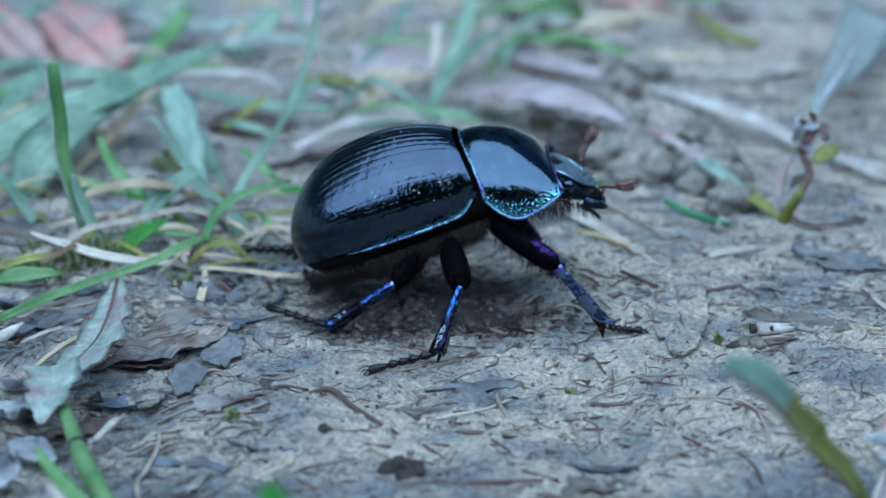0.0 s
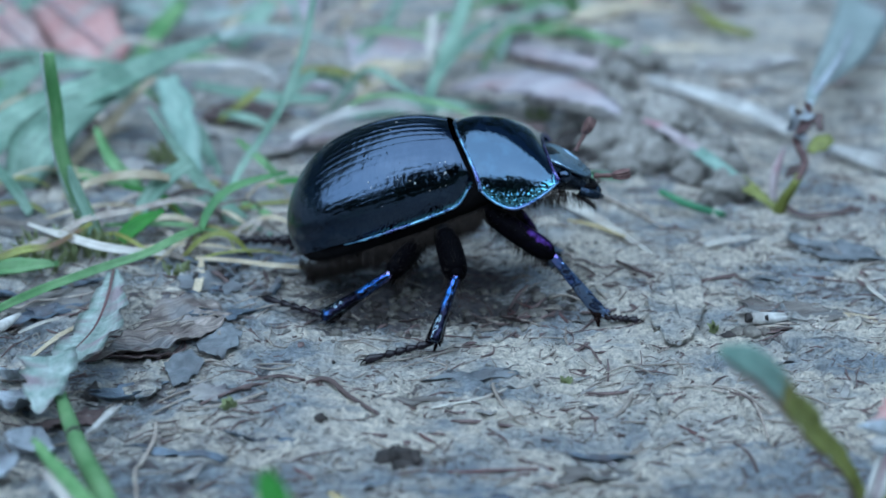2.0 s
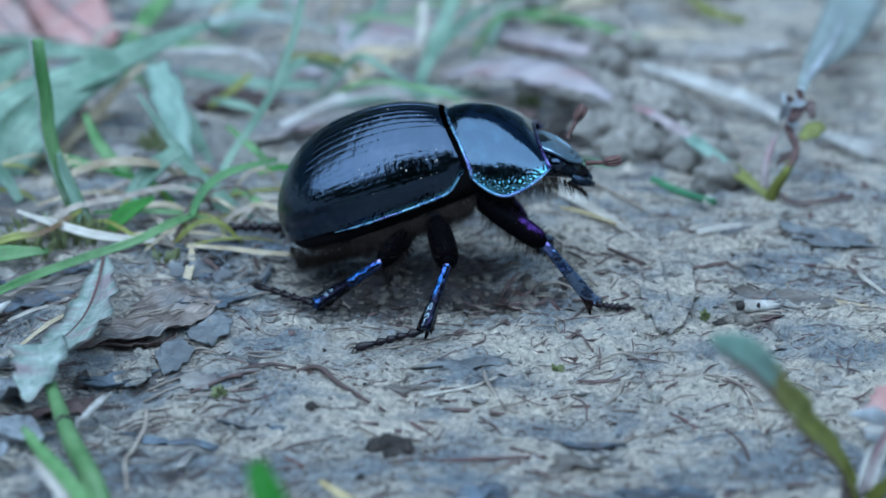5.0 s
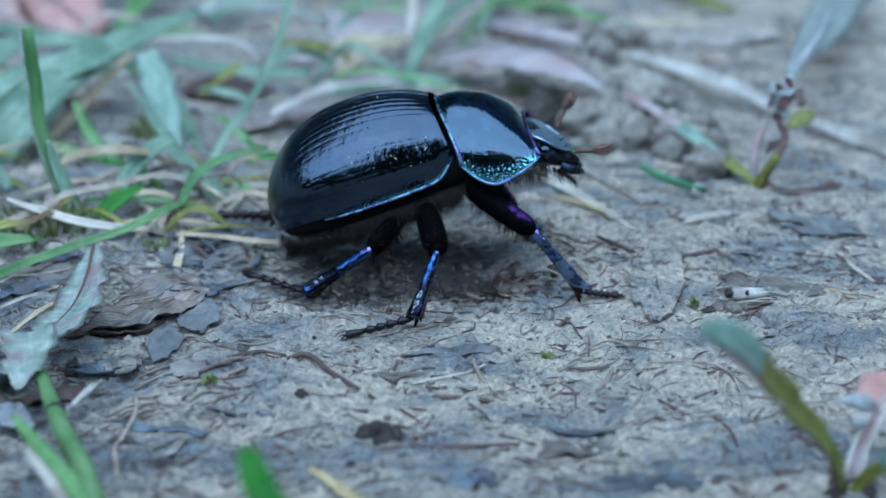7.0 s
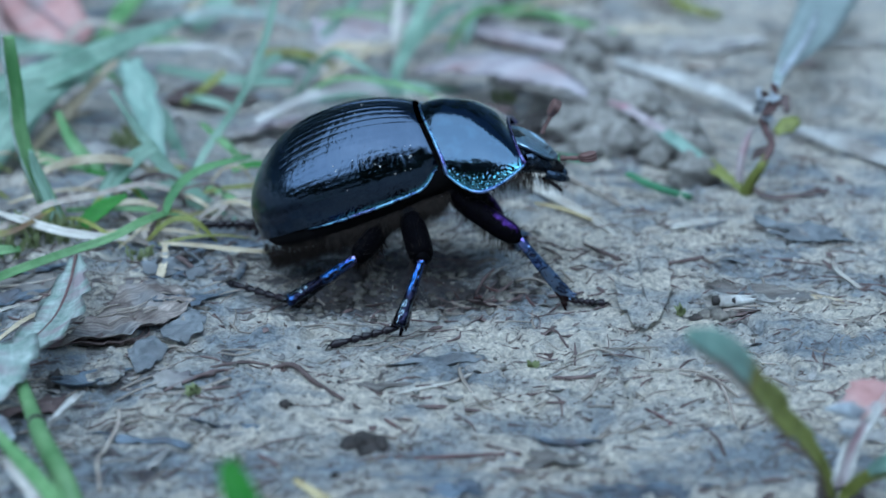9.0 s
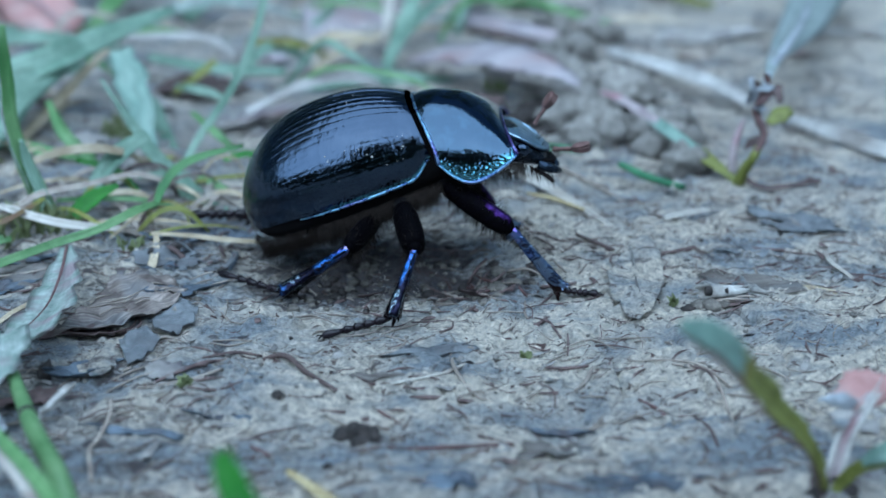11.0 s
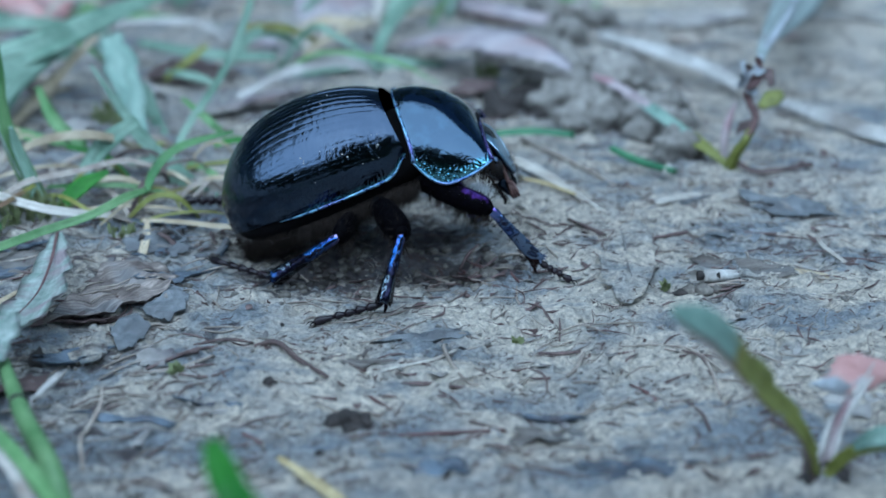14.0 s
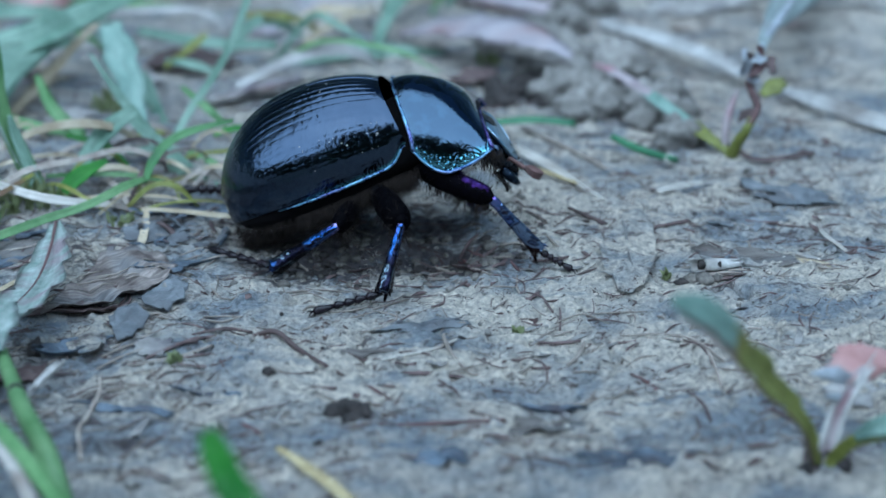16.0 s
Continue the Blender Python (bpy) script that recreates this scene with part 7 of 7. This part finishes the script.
def mosses():
    rng = random.Random(41)
    for x, y, r, h in ((-10.9, -26.7, 0.35, 0.6), (15.8, -15.6, 0.2, 0.8), (6.8, -22.2, 0.25, 0.4), (-25.0, -3.6, 2.2, 2.0), (-22.0, -2.6, 1.4, 1.5), (-28.0, -4.4, 1.6, 1.2), (-20.8, 18.0, 1.6, 1.4), (-16.5, -6.5, 0.8, 0.6), (8.2, 30.0, 1.0, 1.0)):
        bm = bmesh.new()
        for k in range(int(26 * r + 8)):
            a, q = rng.uniform(0, 6.283), r * rng.random() ** 0.5
            px, py = x + q * math.cos(a), y + q * math.sin(a)
            z = float(low(px, py))
            tip = Vector((px + rng.uniform(-0.5, 0.5) * h, py + rng.uniform(-0.5, 0.5) * h, z + h * rng.uniform(0.4, 1)))
            mid = (Vector((px, py, z - 0.1)) + tip) * 0.5 + Vector((rng.uniform(-0.1, 0.1), rng.uniform(-0.1, 0.1), 0.1))
            strap(bm, [(px, py, z - 0.1), mid, tip], [0.08, 0.2 + 0.05 * h, 0.05], 2, thick=0.04)
        tagged(part("moss_tuft", bm, M_MOSS), "tiny bright green moss tuft on the soil", "moss", "moss tufts", "stuff")


mosses()


def litter():
    """Uncountable small fibres, flakes and grains trodden into the clay."""
    rng = random.Random(51)

    def spot():
        while True:
            x, y = rng.uniform(-30, 32), rng.uniform(-38, 45) if rng.random() < 0.8 else rng.uniform(30, 80)
            if y > 20:
                x *= 1.4
            if not (abs(x) < 1.5 and abs(y + 11) < 2):
                return x, y
    fibre, dark, flake, grain, dgrain = (bmesh.new() for _ in range(5))
    for k in range(2900):
        x, y = spot()
        a, l = rng.gauss(0.3, 0.7), rng.uniform(0.5, 3.2)
        b = a + rng.gauss(0, 0.5)
        pts = [(x, y), (x + l * 0.5 * math.cos(a), y + l * 0.5 * math.sin(a)), (x + l * 0.5 * (math.cos(a) + math.cos(b)), y + l * 0.5 * (math.sin(a) + math.sin(b)))]
        w = rng.uniform(0.03, 0.085)
        tube(fibre if rng.random() < 0.5 else dark, smooth_line([(px, py, float(low(px, py)) + w * 0.5 + 0.03) for px, py in pts], 3), [w * 0.6, w, w * 0.4], 5, rough=0.2, rng=rng)
    for k in range(650):
        x, y = spot()
        plate(flake if rng.random() < 0.7 else dark, x, y, rng.uniform(0.2, 0.8), rng.uniform(0.08, 0.26), rng, rng.gauss(0.2, 0.6), 0.03, 0.1, 0.05, 0.4, n=10, m=2)
    for k in range(2600):
        x, y = spot()
        s = rng.uniform(0.05, 0.17) * (1 if rng.random() < 0.93 else 1.7)
        clod(grain if rng.random() < 0.9 else dgrain, (x, y, float(low(x, y)) + s * 0.2), s, rng, detail=1)
    for name, bm, m, l in (("rootlet_litter", fibre, M_TAN, "fine tan rootlets trodden into the clay"), ("dark_litter", dark, M_BROWN, "fine dark twig scraps trodden into the clay"),
                           ("flake_litter", flake, M_FLAKE, "tiny grey leaf flakes on the clay"), ("soil_grains", grain, M_CLOD, "fine grey soil grains"), ("humus_grains", dgrain, M_DARKCLOD, "fine dark humus grains")):
        tagged(part(name, bm, m), l, "litter", kind="stuff")


litter()


def unseen_grass():
    """Rough dark grass, unseen, added behind the camera to darken the reflections on the beetle's flank."""
    rng = random.Random(61)
    bm = bmesh.new()
    for k in range(9000):
        c = rng.randrange(60)
        own = random.Random(c * 7 + 1)
        x, y = own.gauss(0, 1100) + rng.gauss(0, 120), -260 - abs(own.gauss(0, 420)) + rng.gauss(0, 70)
        if y > -165:
            continue
        h, a = rng.uniform(60, 190), rng.uniform(0, 6.283)
        l = rng.uniform(0.2, 0.7) * h
        w = rng.uniform(1.5, 3.5)
        z = float(-3)
        v = [bm.verts.new(p) for p in ((x - w, y, z), (x + w, y, z), (x + w * 0.7 + l * 0.4 * math.cos(a), y + l * 0.4 * math.sin(a), z + h * 0.65),
                                       (x - w * 0.7 + l * 0.4 * math.cos(a), y + l * 0.4 * math.sin(a), z + h * 0.65), (x + l * math.cos(a), y + l * math.sin(a) - 20, z + h))]
        bm.faces.new(v[:4])
        bm.faces.new((v[3], v[2], v[4]))
    tagged(part("unseen_dark_grass", bm, M_WOODS), "unseen rough dark grass added behind the camera for the beetle's reflections", "grass", kind="stuff")


unseen_grass()


# ---- what moves ----
def motions():
    base = pose(0, -0.009, 0)
    # seconds; how far the body has settled back; head bowed, degrees; front right foot's step; lift of that foot
    beats = [(0, 0, 0, 0, 0), (4.5, 0, 0, 0, 0), (9.2, 0, 0, 0, 0), (10.6, 0.02, 0, 0, 0), (11.3, 0.06, 2, 0, 0), (11.4, 0.08, 8, 0, 0), (11.5, 0.1, 15, 0, 0), (11.6, 0.12, 20, 0, 0),
             (11.7, 0.14, 23, 0, 0), (11.8, 0.25, 24, 0, 0), (11.9, 0.6, 24, 0.4, 0.35), (12.0, 0.85, 24, 0.8, 0.25), (12.1, 0.95, 24, 1, 0),
             (12.3, 1, 24, 1, 0), (12.6, 1, 23, 1, 0), (14.0, 1, 21, 1, 0), (16.0, 1, 19, 1, 0)]
    tracks = {}

    def key(ob, t, m):
        tracks.setdefault(ob, []).append((t, m))
    mid = Matrix.Translation(Vector((0, 0, 6)) * MM)
    for t, k, bow, step, lift in beats:
        b = base @ Matrix.Translation(Vector((-0.82, 0, -0.8)) * MM * k) @ mid @ pose(0, 0, 0, 0, -2.3 * k, 0) @ mid.inverted()
        key(BEETLE, t, b)
        pro = Matrix.Translation(PRO_AT * MM) @ pose(0, 0, 0, 0, 8 * k, 0)
        key(PARTS["pronotum"], t, pro)
        key(PARTS["head"], t, pro @ Matrix.Translation((HEAD_AT - PRO_AT) * MM) @ pose(0, 0, 0, 0, bow, 0))
        into = b.inverted() @ base
        for nm, (f, tb, ts, l1, l2) in PARTS["legs"].items():
            hip, knee, ankle, tip = (Vector(v) for v in LEGS[nm][:4])
            if nm == "front_right":
                up = Vector((0, 0, lift))
                ankle2, tip2 = ankle + Vector((-0.8, 0.75, 0.55)) * step + up, tip + Vector((-1.1, -0.2, 0)) * step + up
            elif nm == "front_left":
                d = Vector((-1.5, 0.2, 0)) * step + Vector((0, 0, lift))
                ankle2, tip2 = ankle + d, tip + d
            else:
                ankle2, tip2 = ankle, tip
            ankle2, tip2 = into @ (ankle2 * MM) / MM, into @ (tip2 * MM) / MM
            pole = knee - (hip + ankle) * 0.5
            kn = knee_for(hip, ankle2, l1, l2, pole)
            out = Vector((0.15, -1 if hip.y < 0 else 1, 0.5))
            key(f, t, limb_pose(hip, kn, Vector((0, 0, 1))))
            key(tb, t, limb_pose(kn, ankle2, Vector((0.6, out.y * 0.3, 0.8)) if "front" in nm else out))
            key(ts, t, limb_pose(ankle2, tip2, Vector((0, 0, 1))))
    for ob, rows in tracks.items():
        walk(ob, rows)
    # antennae, in the head's space
    feel = {
        "antenna_right": [(0, (3.15, -1.35, -0.15), (0, -8, -22)), (2, (3.15, -1.35, -0.15), (0, -10, -20)), (4.5, (3.15, -1.35, -0.15), (0, -12, -22)), (9.2, (3.15, -1.35, -0.15), (0, -10, -20)),
                          (11.3, (3.15, -1.35, -0.15), (0, -10, -10)), (11.45, (2.4, -1.2, -0.3), (0, 50, 25)), (12.3, (1.8, -1.2, -0.2), (0, 62, 25)), (13.4, (1.7, -1.3, -0.1), (0, 48, 15)),
                          (14.5, (1.9, -1.3, -0.2), (0, 30, 0)), (15.2, (2.1, -1.3, -0.2), (0, 12, -5)), (16, (2.3, -1.3, -0.3), (0, 4, -5))],
        "antenna_left": [(0, (2.2, 1.5, 0.5), (0, -62, 12)), (3, (2.2, 1.5, 0.5), (0, -58, 10)), (9.2, (2.2, 1.5, 0.5), (0, -60, 10)), (11.2, (2.2, 1.5, 0.5), (0, -50, 10)),
                         (11.45, (2.0, 1.5, -0.2), (0, 35, 35)), (12.2, (1.9, 1.5, -0.4), (0, 60, 40)), (16, (1.9, 1.5, -0.4), (0, 55, 40))],
    }
    for nm, rows in feel.items():
        walk(PARTS[nm], [(t, pose(*(c * MM for c in p), *a)) for t, p, a in rows])


motions()
